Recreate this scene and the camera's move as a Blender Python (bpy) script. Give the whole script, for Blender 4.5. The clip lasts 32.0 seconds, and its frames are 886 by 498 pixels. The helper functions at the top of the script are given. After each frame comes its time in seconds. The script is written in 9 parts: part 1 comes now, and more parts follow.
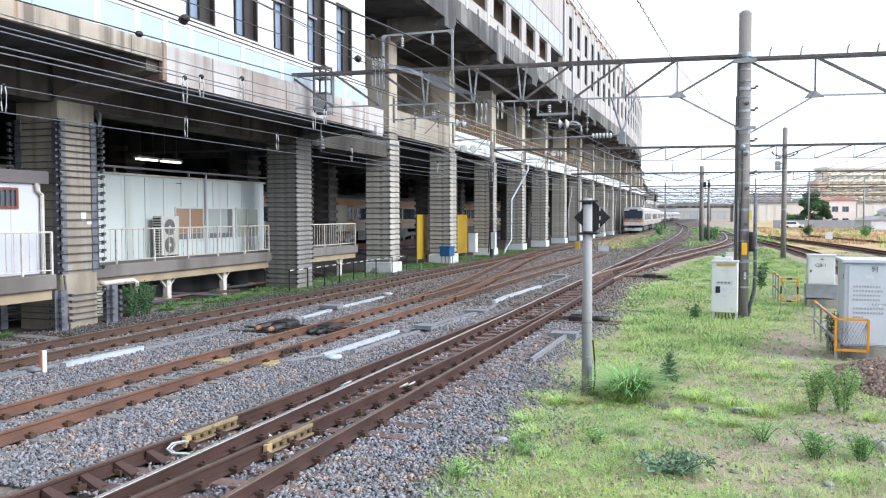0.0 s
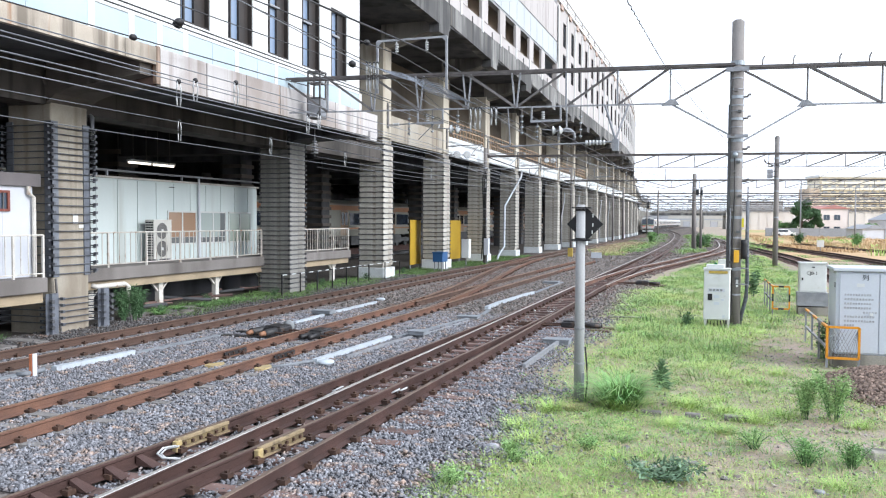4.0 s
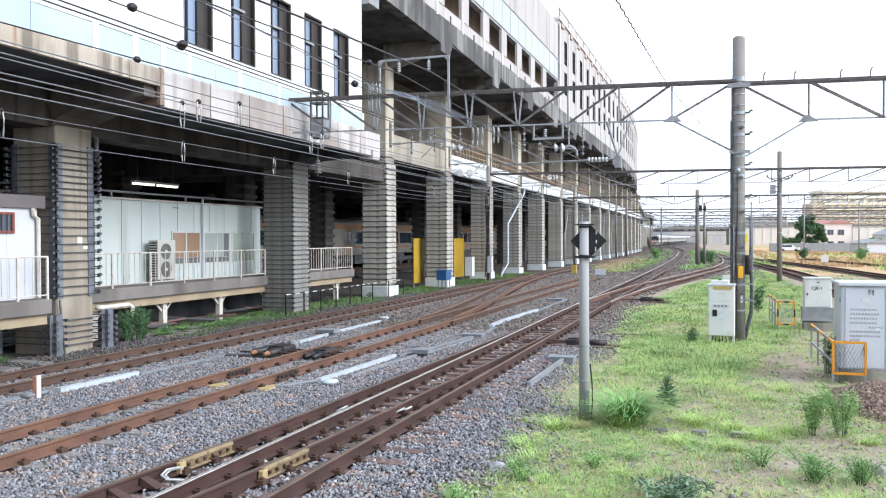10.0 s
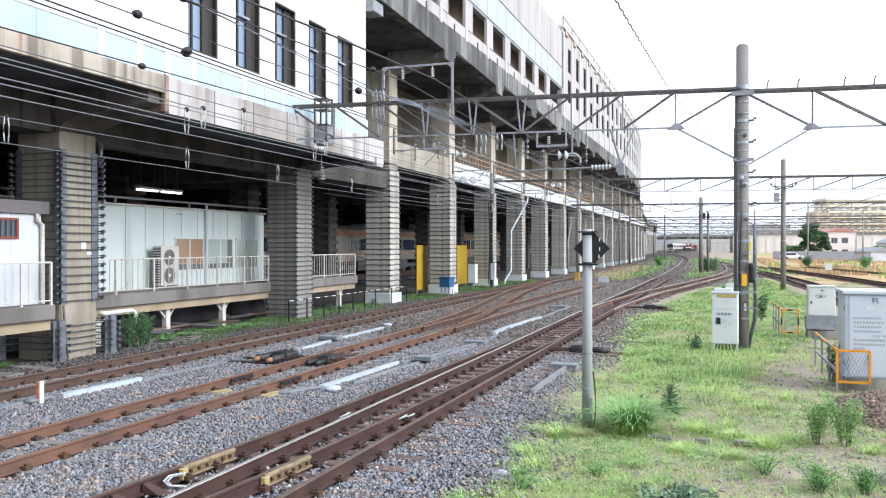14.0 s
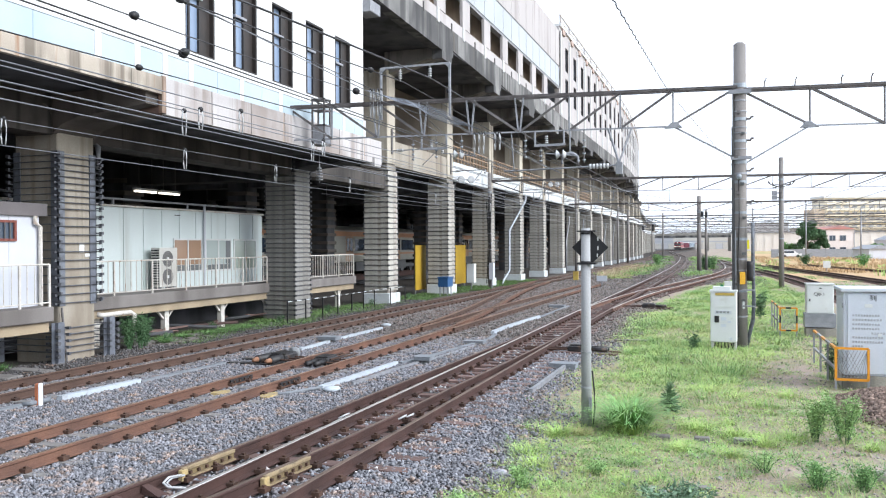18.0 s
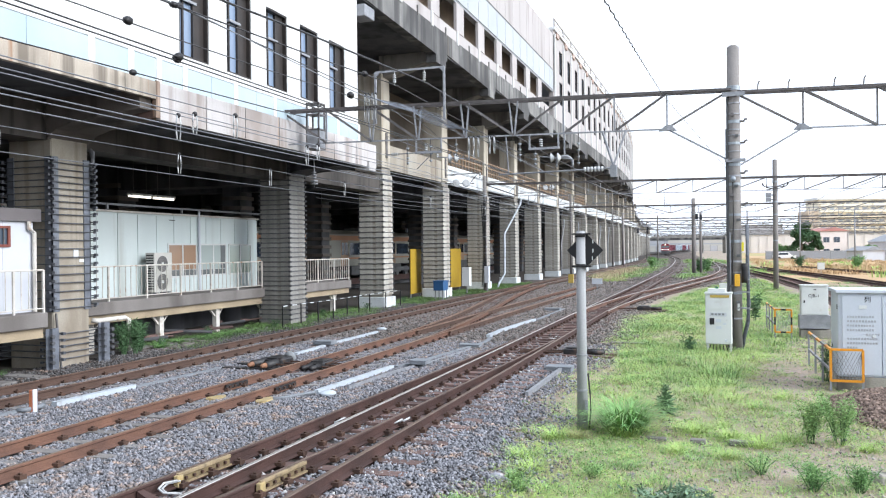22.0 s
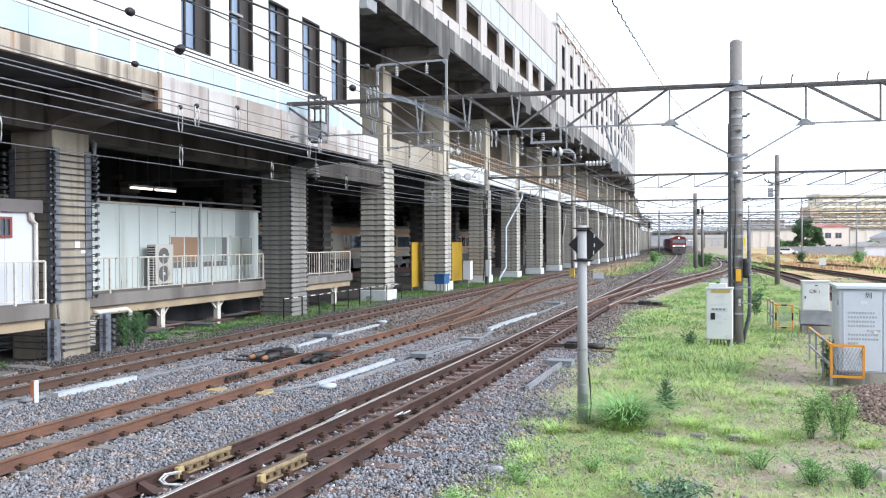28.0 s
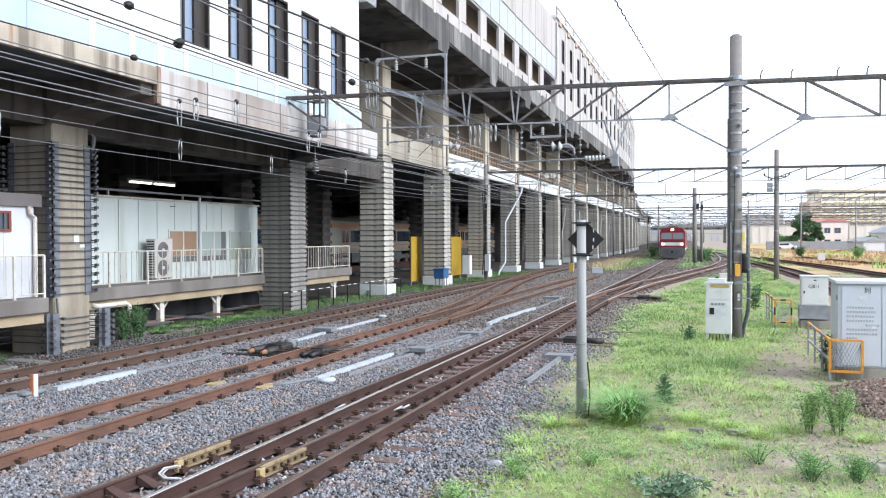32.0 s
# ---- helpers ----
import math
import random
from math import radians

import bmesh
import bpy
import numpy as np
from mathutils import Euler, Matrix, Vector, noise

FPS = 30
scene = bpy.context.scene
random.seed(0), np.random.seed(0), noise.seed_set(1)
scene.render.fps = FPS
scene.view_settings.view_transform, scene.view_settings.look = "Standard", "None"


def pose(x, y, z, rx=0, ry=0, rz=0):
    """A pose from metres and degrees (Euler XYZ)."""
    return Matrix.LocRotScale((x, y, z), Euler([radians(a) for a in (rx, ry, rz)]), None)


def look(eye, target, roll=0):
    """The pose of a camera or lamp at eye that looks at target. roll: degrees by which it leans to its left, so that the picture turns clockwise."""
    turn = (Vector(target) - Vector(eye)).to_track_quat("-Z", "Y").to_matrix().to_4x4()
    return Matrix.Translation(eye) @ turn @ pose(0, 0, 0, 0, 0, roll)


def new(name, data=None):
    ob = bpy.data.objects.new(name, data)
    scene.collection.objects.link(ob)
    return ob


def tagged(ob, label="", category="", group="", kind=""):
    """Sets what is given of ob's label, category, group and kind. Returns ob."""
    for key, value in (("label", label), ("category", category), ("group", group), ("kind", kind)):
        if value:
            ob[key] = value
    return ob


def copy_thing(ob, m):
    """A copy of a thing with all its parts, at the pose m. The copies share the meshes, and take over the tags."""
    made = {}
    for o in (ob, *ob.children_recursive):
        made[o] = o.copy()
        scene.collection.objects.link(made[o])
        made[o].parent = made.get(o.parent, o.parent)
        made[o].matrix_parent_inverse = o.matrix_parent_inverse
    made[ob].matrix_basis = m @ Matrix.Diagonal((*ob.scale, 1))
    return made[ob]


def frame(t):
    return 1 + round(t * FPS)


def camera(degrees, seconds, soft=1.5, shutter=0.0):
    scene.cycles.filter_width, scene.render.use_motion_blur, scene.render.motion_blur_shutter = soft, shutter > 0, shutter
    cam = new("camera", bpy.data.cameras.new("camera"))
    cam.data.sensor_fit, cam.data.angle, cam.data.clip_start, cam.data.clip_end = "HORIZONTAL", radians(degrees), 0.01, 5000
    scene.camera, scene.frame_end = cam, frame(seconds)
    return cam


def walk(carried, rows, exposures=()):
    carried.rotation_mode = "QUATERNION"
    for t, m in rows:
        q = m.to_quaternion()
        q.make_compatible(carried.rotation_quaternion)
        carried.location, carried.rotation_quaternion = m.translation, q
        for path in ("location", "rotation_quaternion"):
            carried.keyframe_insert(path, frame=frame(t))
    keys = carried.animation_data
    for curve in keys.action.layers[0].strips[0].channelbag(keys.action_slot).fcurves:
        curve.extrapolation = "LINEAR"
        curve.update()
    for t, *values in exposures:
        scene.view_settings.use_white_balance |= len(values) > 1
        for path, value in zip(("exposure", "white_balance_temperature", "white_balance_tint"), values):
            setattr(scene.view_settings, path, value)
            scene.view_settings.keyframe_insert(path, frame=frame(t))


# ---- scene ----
cam = camera(57.47, 32.0, soft=1.15)
EYE = (0.0, 0.0, 2.85)
TURNS = [  # seconds, tilt, roll, turn in degrees; the eye stands still
    (0, 87.601, 0.084, 19.446), (0.5, 87.623, -0.021, 19.335), (1, 87.619, -0.082, 19.161), (1.5, 87.640, -0.100, 19.088),
    (2, 87.763, -0.146, 19.040), (2.5, 87.949, -0.289, 18.975), (3, 88.009, -0.363, 18.939), (3.5, 87.968, -0.325, 18.970),
    (5.5, 88.332, -0.218, 18.849), (6, 88.484, -0.056, 18.911), (6.5, 88.690, 0.115, 19.007), (7, 88.808, 0.155, 19.104),
    (7.5, 88.883, 0.159, 19.265), (8, 89.009, 0.245, 19.320), (8.5, 89.085, 0.254, 19.223), (9, 89.169, 0.213, 19.196),
    (9.5, 89.222, 0.194, 19.174), (10, 89.288, 0.189, 19.204), (10.5, 89.460, 0.188, 19.191), (11, 89.515, 0.208, 19.195),
    (11.5, 89.463, 0.180, 19.224), (12, 89.469, 0.132, 19.357), (12.5, 89.648, 0.051, 19.426), (13, 89.838, 0.010, 19.485),
    (13.5, 89.838, 0.010, 19.485), (14, 89.778, 0.010, 19.430), (14.5, 89.777, 0.007, 19.319), (16.5, 89.753, 0.205, 19.384),
    (17, 89.803, 0.119, 19.347), (17.5, 89.810, 0.125, 19.292), (18, 89.770, 0.324, 19.317), (18.5, 89.752, 0.521, 19.421),
    (19, 89.770, 0.571, 19.384), (19.5, 89.836, 0.641, 19.241), (20, 89.873, 0.668, 19.174), (20.5, 89.866, 0.649, 19.171),
    (21, 89.872, 0.705, 19.153), (21.5, 89.961, 0.676, 19.037), (22, 90.023, 0.617, 18.974), (22.5, 90.013, 0.496, 18.979),
    (23, 89.996, 0.480, 19.043), (23.5, 90.025, 0.538, 19.054), (24, 90.039, 0.618, 19.124), (24.5, 89.940, 0.476, 19.206),
    (25, 89.848, 0.325, 19.312), (25.5, 89.758, 0.244, 19.260), (27.5, 89.560, 0.294, 19.135), (28, 89.560, 0.280, 19.068),
    (28.5, 89.528, 0.226, 19.015), (29, 89.505, 0.225, 18.912), (29.5, 89.474, 0.248, 18.864), (30, 89.468, 0.206, 18.800),
    (30.5, 89.432, 0.111, 18.748), (31, 89.288, 0.058, 18.778), (31.5, 89.177, 0.105, 18.892), (32, 89.170, 0.215, 19.019),
]
walk(cam, [(t, pose(*EYE, rx, ry, rz)) for t, rx, ry, rz in TURNS], [(0, 0.60), (4, 0.66), (32, 0.66)])

# ---------- daylight: a bright hazy sky with a wide, soft sun ----------
SUN_DIR = Vector((0.88, -0.14, 0.50)).normalized()      # towards the sun
world = bpy.data.worlds.new("sky")
scene.world = world
world.use_nodes = True
wn, wl = world.node_tree.nodes, world.node_tree.links
sky = wn.new("ShaderNodeTexSky")
sky.sky_type, sky.sun_disc = "NISHITA", False
sky.sun_elevation = math.asin(SUN_DIR.z)
sky.sun_rotation = math.atan2(SUN_DIR.x, SUN_DIR.y)
sky.air_density, sky.dust_density, sky.ozone_density = 1.0, 2.0, 1.0
haze = wn.new("ShaderNodeHueSaturation")
haze.inputs["Saturation"].default_value = 0.22
wl.new(sky.outputs["Color"], haze.inputs["Color"])
veil = wn.new("ShaderNodeMix")          # a thin white cloud layer over the whole sky
veil.data_type = "RGBA"
veil.inputs[0].default_value = 0.75
veil.inputs[7].default_value = (9.9, 11.1, 13.0, 1)
wl.new(haze.outputs["Color"], veil.inputs[6])
wl.new(veil.outputs[2], wn["Background"].inputs["Color"])
wn["Background"].inputs["Strength"].default_value = 0.108
sun = new("sun", bpy.data.lights.new("sun", "SUN"))
sun.data.energy, sun.data.angle, sun.data.color = 2.9, radians(40), (0.97, 0.985, 1.0)
sun.matrix_world = look((30, -20, 60), Vector((30, -20, 60)) - SUN_DIR)
scene.view_settings.exposure = 0.66


# ---------- materials ----------
def mat(name, a, b=None, scale=2.0, rough=0.7, metal=0.0, bump=0.25, fine=40.0, streak=1.0, stain=None, amount=0.5,
        stain_scale=0.8, rand=0.0, spec=0.4, world_space=False, island=0.0, grain=0.3, hue=0.0):
    m = bpy.data.materials.new(name)
    m.use_nodes = True
    n, l = m.node_tree.nodes, m.node_tree.links
    bsdf = n["Principled BSDF"]
    b = b or tuple(c * 0.8 for c in a)
    if world_space:
        co = n.new("ShaderNodeNewGeometry").outputs["Position"]
    else:
        co = n.new("ShaderNodeTexCoord").outputs["Object"]
    mp = n.new("ShaderNodeMapping")
    mp.inputs["Scale"].default_value = (1, 1, streak)
    l.new(co, mp.inputs["Vector"])

    def noise_tex(s, vec, detail=4.0):
        t = n.new("ShaderNodeTexNoise")
        t.inputs["Scale"].default_value, t.inputs["Detail"].default_value = s, detail
        l.new(vec, t.inputs["Vector"])
        return t.outputs["Fac"]

    def stretch(fac, lo, hi):
        r = n.new("ShaderNodeMapRange")
        r.inputs["From Min"].default_value, r.inputs["From Max"].default_value = lo, hi
        l.new(fac, r.inputs["Value"])
        return r.outputs["Result"]

    def mix(fac, x, y, kind="MIX"):
        k = n.new("ShaderNodeMix")
        k.data_type, k.blend_type = "RGBA", kind
        for sock, v in ((k.inputs[0], fac), (k.inputs[6], x), (k.inputs[7], y)):
            if isinstance(v, bpy.types.NodeSocket):
                l.new(v, sock)
            else:
                sock.default_value = v if isinstance(v, float) else (*v, 1)
        return k.outputs[2]

    big = stretch(noise_tex(scale, mp.outputs["Vector"]), 0.32, 0.68)
    small = noise_tex(fine, co, 3.0)
    col = mix(big, a, b)
    col = mix(grain, col, mix(stretch(small, 0.3, 0.7), (0.45, 0.45, 0.45), (1.5, 1.5, 1.5)), "MULTIPLY")
    if stain:
        sm = n.new("ShaderNodeMapping")
        sm.inputs["Scale"].default_value = (1, 1, 0.12 if streak != 1.0 else 1.0)
        sm.inputs["Location"].default_value = (7.3, 2.1, 4.7)
        l.new(co, sm.inputs["Vector"])
        f = stretch(noise_tex(stain_scale, sm.outputs["Vector"], 6.0), 0.66 - 0.28 * amount, 0.80 - 0.2 * amount)
        col = mix(f, col, stain)
    if rand or island:
        if island:
            src = n.new("ShaderNodeNewGeometry").outputs["Random Per Island"]
        else:
            src = n.new("ShaderNodeObjectInfo").outputs["Random"]
        v = rand or island
        r = n.new("ShaderNodeMapRange")
        r.inputs["To Min"].default_value, r.inputs["To Max"].default_value = 1 - v, 1 + v
        l.new(src, r.inputs["Value"])
        hs = n.new("ShaderNodeHueSaturation")
        if hue:
            hr = n.new("ShaderNodeMapRange")
            hr.inputs["To Min"].default_value, hr.inputs["To Max"].default_value = 0.5 - hue, 0.5 + hue
            wob = n.new("ShaderNodeMath")
            wob.operation = "FRACT"
            mul = n.new("ShaderNodeMath")
            mul.operation = "MULTIPLY"
            mul.inputs[1].default_value = 37.7
            l.new(src, mul.inputs[0])
            l.new(mul.outputs[0], wob.inputs[0])
            l.new(wob.outputs[0], hr.inputs["Value"])
            l.new(hr.outputs["Result"], hs.inputs["Hue"])
        l.new(r.outputs["Result"], hs.inputs["Value"])
        l.new(col, hs.inputs["Color"])
        col = hs.outputs["Color"]
    l.new(col, bsdf.inputs["Base Color"])
    rr = n.new("ShaderNodeMapRange")
    rr.inputs["To Min"].default_value, rr.inputs["To Max"].default_value = max(0.05, rough - 0.12), min(1.0, rough + 0.12)
    l.new(small, rr.inputs["Value"])
    l.new(rr.outputs["Result"], bsdf.inputs["Roughness"])
    bsdf.inputs["Metallic"].default_value = metal
    bsdf.inputs["Specular IOR Level"].default_value = spec
    if bump:
        bp = n.new("ShaderNodeBump")
        bp.inputs["Strength"].default_value, bp.inputs["Distance"].default_value = bump, 0.02
        l.new(small, bp.inputs["Height"])
        l.new(bp.outputs["Normal"], bsdf.inputs["Normal"])
    return m


def streaked(name, a, b, dark, rust, much=0.5, dense=3.0, rough=0.85, blotch=0.6):
    """Weathered concrete or paint with narrow dirt runs and rust runs down the face."""
    m = mat(name, a, b, blotch, rough, streak=0.5, bump=0.15, grain=0.22)
    n, l = m.node_tree.nodes, m.node_tree.links
    bsdf = n["Principled BSDF"]
    col = bsdf.inputs["Base Color"].links[0].from_socket
    pos = n.new("ShaderNodeNewGeometry").outputs["Position"]
    for k, (tint, scale, lo) in enumerate(((dark, dense, 0.60 - 0.12 * much), (dark, dense * 0.22, 0.58 - 0.12 * much), (rust, dense * 1.7, 0.70 - 0.10 * much))):
        mp = n.new("ShaderNodeMapping")
        mp.inputs["Scale"].default_value = (1, 1, 0.05 if k != 1 else 0.5)
        mp.inputs["Location"].default_value = (3.1 * k, 11.7 * k, 0.3 * k)
        l.new(pos, mp.inputs["Vector"])
        t = n.new("ShaderNodeTexNoise")
        t.inputs["Scale"].default_value, t.inputs["Detail"].default_value = scale, 5.0
        l.new(mp.outputs["Vector"], t.inputs["Vector"])
        r = n.new("ShaderNodeMapRange")
        r.inputs["From Min"].default_value, r.inputs["From Max"].default_value = lo, lo + 0.14
        r.inputs["To Max"].default_value = 0.8
        l.new(t.outputs["Fac"], r.inputs["Value"])
        x = n.new("ShaderNodeMix")
        x.data_type = "RGBA"
        l.new(r.outputs["Result"], x.inputs[0])
        l.new(col, x.inputs[6])
        x.inputs[7].default_value = (*tint, 1)
        col = x.outputs[2]
    l.new(col, bsdf.inputs["Base Color"])
    return m


def glow(name, col, strength):
    m = bpy.data.materials.new(name)
    m.use_nodes = True
    b = m.node_tree.nodes["Principled BSDF"]
    b.inputs["Base Color"].default_value = (*col, 1)
    b.inputs["Emission Color"].default_value = (*col, 1)
    b.inputs["Emission Strength"].default_value = strength
    return m


def glass_mat(name, tint, rough=0.05):
    m = bpy.data.materials.new(name)
    m.use_nodes = True
    b = m.node_tree.nodes["Principled BSDF"]
    b.inputs["Base Color"].default_value = (*tint, 1)
    b.inputs["Roughness"].default_value = rough
    b.inputs["Specular IOR Level"].default_value = 0.8
    return m


CONCRETE = mat("old_concrete", (0.34, 0.32, 0.28), (0.22, 0.21, 0.185), 0.7, 0.85, streak=0.25, stain=(0.09, 0.085, 0.075), amount=0.45, stain_scale=1.6)
# dark bluish tone: undercroft shade and glare put into the concrete's colour
CONCRETE_DARK = mat("shaded_concrete", (0.095, 0.097, 0.105), (0.055, 0.057, 0.064), 0.5, 0.9, streak=0.2, stain=(0.026, 0.027, 0.031), amount=0.7, stain_scale=0.9)
CONCRETE_GREY = streaked("weathered_fascia_concrete", (0.27, 0.27, 0.265), (0.15, 0.15, 0.15), (0.04, 0.04, 0.043), (0.10, 0.09, 0.08), 1.2, 1.6)
CONCRETE_BROWN = streaked("brown_grey_bracket_concrete", (0.26, 0.245, 0.23), (0.17, 0.16, 0.15), (0.04, 0.038, 0.036), (0.10, 0.07, 0.05), 0.5)
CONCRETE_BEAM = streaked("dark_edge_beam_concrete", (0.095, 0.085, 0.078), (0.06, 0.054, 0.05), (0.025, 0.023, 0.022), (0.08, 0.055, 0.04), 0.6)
COLUMN_TAN = streaked("warm_tan_column_concrete", (0.36, 0.33, 0.28), (0.27, 0.24, 0.195), (0.19, 0.155, 0.12), (0.30, 0.21, 0.13), 0.4, 3.0)
CONCRETE_TAN = mat("tan_concrete", (0.34, 0.32, 0.28), (0.27, 0.235, 0.19), 0.9, 0.85, streak=0.2, stain=(0.15, 0.125, 0.10), amount=0.4, stain_scale=1.5)
DECK_WHITE = streaked("white_painted_deck_edge", (0.60, 0.64, 0.67), (0.50, 0.53, 0.55), (0.33, 0.32, 0.31), (0.34, 0.24, 0.17), 0.2, 1.5)
PLINTH = mat("white_painted_plinth", (0.62, 0.66, 0.68), (0.5, 0.53, 0.55), 2.0, 0.7, stain=(0.3, 0.28, 0.25), amount=0.35)
STEEL_ROD = mat("grey_steel_rod", (0.16, 0.17, 0.19), (0.09, 0.095, 0.11), 3.0, 0.5, 0.5)
STEEL_ANGLE = mat("bluish_steel_angle", (0.20, 0.22, 0.26), (0.12, 0.13, 0.155), 3.0, 0.55, 0.35)
GALV = mat("galvanised_steel", (0.31, 0.32, 0.345), (0.21, 0.22, 0.24), 4.0, 0.5, 0.3, grain=0.2)
GALV_DARK = mat("weathered_galvanised_steel", (0.165, 0.155, 0.155), (0.10, 0.095, 0.095), 4.0, 0.6, 0.25)
CHORD = mat("dark_weathered_steel_chord", (0.105, 0.095, 0.095), (0.06, 0.055, 0.055), 4.0, 0.65, 0.2)
WHITE_PANEL = mat("white_wall_panel", (0.60, 0.605, 0.61), (0.53, 0.535, 0.54), 0.5, 0.5, bump=0.03, streak=0.2, grain=0.08)
WHITE_FASCIA = streaked("white_fascia_with_rust_runs", (0.48, 0.465, 0.47), (0.42, 0.40, 0.40), (0.24, 0.20, 0.18), (0.29, 0.17, 0.09), 0.62, 2.2)
CREAM_FASCIA = streaked("cream_slab_edge_with_dirt_runs", (0.46, 0.415, 0.355), (0.37, 0.32, 0.27), (0.13, 0.11, 0.09), (0.26, 0.12, 0.05), 1.0, 2.4)
BLUE_GLASS = mat("pale_blue_parapet_glass", (0.40, 0.48, 0.535), (0.34, 0.43, 0.49), 0.6, 0.15, bump=0.0, spec=0.6, grain=0.05)
DARK_GLASS = glass_mat("dark_window_glass", (0.035, 0.05, 0.075), 0.06)
BRONZE = mat("dark_bronze_frame", (0.035, 0.028, 0.025), (0.022, 0.02, 0.02), 3.0, 0.5, bump=0.05)
OFFICE = mat("pale_green_white_cladding", (0.62, 0.69, 0.69), (0.55, 0.62, 0.62), 0.8, 0.5, bump=0.03, streak=0.2, stain=(0.42, 0.45, 0.43), amount=0.25, grain=0.06)
OFFICE_WHITE = mat("white_cladding", (0.54, 0.56, 0.61), (0.49, 0.51, 0.56), 0.8, 0.5, bump=0.03, grain=0.06)
CREAM_PAINT = mat("off_white_painted_steel", (0.58, 0.56, 0.53), (0.48, 0.45, 0.41), 3.0, 0.6, stain=(0.30, 0.19, 0.12), amount=0.28, stain_scale=5.0)
RUST_RAIL = mat("orange_brown_rusty_rail", (0.17, 0.088, 0.06), (0.10, 0.055, 0.043), 1.5, 0.8, 0.1, fine=60)
BROWN_RAIL = mat("brown_rusty_rail", (0.10, 0.06, 0.046), (0.065, 0.04, 0.032), 1.5, 0.8, 0.1, fine=60)
DARK_RAIL = mat("dark_brown_rail", (0.085, 0.046, 0.040), (0.050, 0.029, 0.026), 1.5, 0.65, 0.25, fine=60)
SHINY_RAIL = mat("polished_rail_head", (0.68, 0.66, 0.64), (0.42, 0.37, 0.33), 0.35, 0.34, 0.7, bump=0.05)
WORN_RAIL = mat("dull_rail_head", (0.30, 0.20, 0.14), (0.2, 0.12, 0.08), 1.2, 0.5, 0.5, bump=0.1)
TAN_HEAD = mat("dull_tan_rail_head", (0.19, 0.135, 0.105), (0.12, 0.085, 0.068), 1.2, 0.5, 0.4, bump=0.1)
SLEEPER_C = mat("grey_concrete_sleeper", (0.21, 0.20, 0.195), (0.15, 0.14, 0.135), 3.0, 0.9, rand=0.15)
SLEEPER_W = mat("brown_wooden_sleeper", (0.165, 0.105, 0.094), (0.10, 0.064, 0.058), 2.0, 0.9, fine=25, rand=0.35)
BALLAST = mat("crushed_stone", (0.23, 0.235, 0.262), (0.155, 0.157, 0.175), 7.0, 0.9, bump=0.1, fine=50, stain=(0.32, 0.235, 0.19), amount=0.46, stain_scale=5.0, island=0.45, grain=0.4)
FASTEN = mat("rusty_fastening", (0.09, 0.05, 0.035), (0.05, 0.03, 0.024), 5.0, 0.8, 0.2)
YELLOW_WOOD = mat("pale_yellow_painted_bar", (0.28, 0.215, 0.13), (0.20, 0.15, 0.09), 3.0, 0.7, stain=(0.09, 0.07, 0.05), amount=0.5, stain_scale=6.0)
YELLOW = mat("yellow_paint", (0.50, 0.36, 0.08), (0.40, 0.29, 0.07), 2.0, 0.5, stain=(0.22, 0.18, 0.12), amount=0.3, stain_scale=6.0)
OCHRE = mat("ochre_sheet", (0.40, 0.26, 0.025), (0.32, 0.20, 0.02), 1.0, 0.6)
ORANGE = mat("orange_paint", (0.72, 0.30, 0.02), (0.6, 0.24, 0.02), 2.0, 0.5)
BLACK = mat("black_paint", (0.014, 0.014, 0.017), (0.009, 0.009, 0.011), 2.0, 0.5, bump=0.05)
RUBBER = mat("black_rubber_cable", (0.022, 0.022, 0.024), (0.014, 0.014, 0.015), 3.0, 0.6)
CABINET = mat("off_white_cabinet_paint", (0.64, 0.66, 0.66), (0.57, 0.59, 0.59), 1.5, 0.45, bump=0.02, stain=(0.42, 0.40, 0.35), amount=0.2, stain_scale=2.5, grain=0.06)
CABINET_GREY = mat("light_grey_cabinet_paint", (0.54, 0.58, 0.64), (0.48, 0.52, 0.58), 1.0, 0.5, bump=0.02, streak=0.3, stain=(0.40, 0.42, 0.45), amount=0.22, grain=0.06)
GREY_PAINT = mat("mid_grey_paint", (0.24, 0.255, 0.27), (0.18, 0.19, 0.20), 2.0, 0.6)
POST_CONC = mat("smooth_pale_concrete", (0.315, 0.322, 0.335), (0.255, 0.262, 0.27), 1.5, 0.8, streak=0.3, stain=(0.24, 0.238, 0.235), amount=0.3, grain=0.12)
MAST_CONC = mat("brownish_concrete_mast", (0.235, 0.22, 0.212), (0.16, 0.15, 0.146), 1.2, 0.85, streak=0.3, stain=(0.09, 0.086, 0.086), amount=0.42, stain_scale=2.0)
WIRE = mat("dark_overhead_wire", (0.05, 0.05, 0.055), (0.035, 0.035, 0.04), 3.0, 0.5, 0.4, bump=0.0)
WIRE_PALE = mat("pale_overhead_wire", (0.22, 0.23, 0.25), (0.16, 0.17, 0.19), 3.0, 0.45, 0.5, bump=0.0)
INSULATOR = mat("white_porcelain", (0.50, 0.515, 0.53), (0.40, 0.415, 0.43), 3.0, 0.25, bump=0.0, grain=0.1)
DUCT_WHITE = mat("white_cable_duct", (0.43, 0.48, 0.53), (0.36, 0.40, 0.45), 2.0, 0.6, stain=(0.28, 0.28, 0.29), amount=0.35, stain_scale=4.0, grain=0.15)
DUCT_GREY = mat("grey_cable_trough", (0.22, 0.24, 0.265), (0.16, 0.175, 0.195), 2.0, 0.8)
BROWN_DECK = mat("brown_grey_platform_edge", (0.205, 0.19, 0.183), (0.13, 0.118, 0.112), 1.0, 0.85, streak=0.4, stain=(0.10, 0.09, 0.085), amount=0.4)
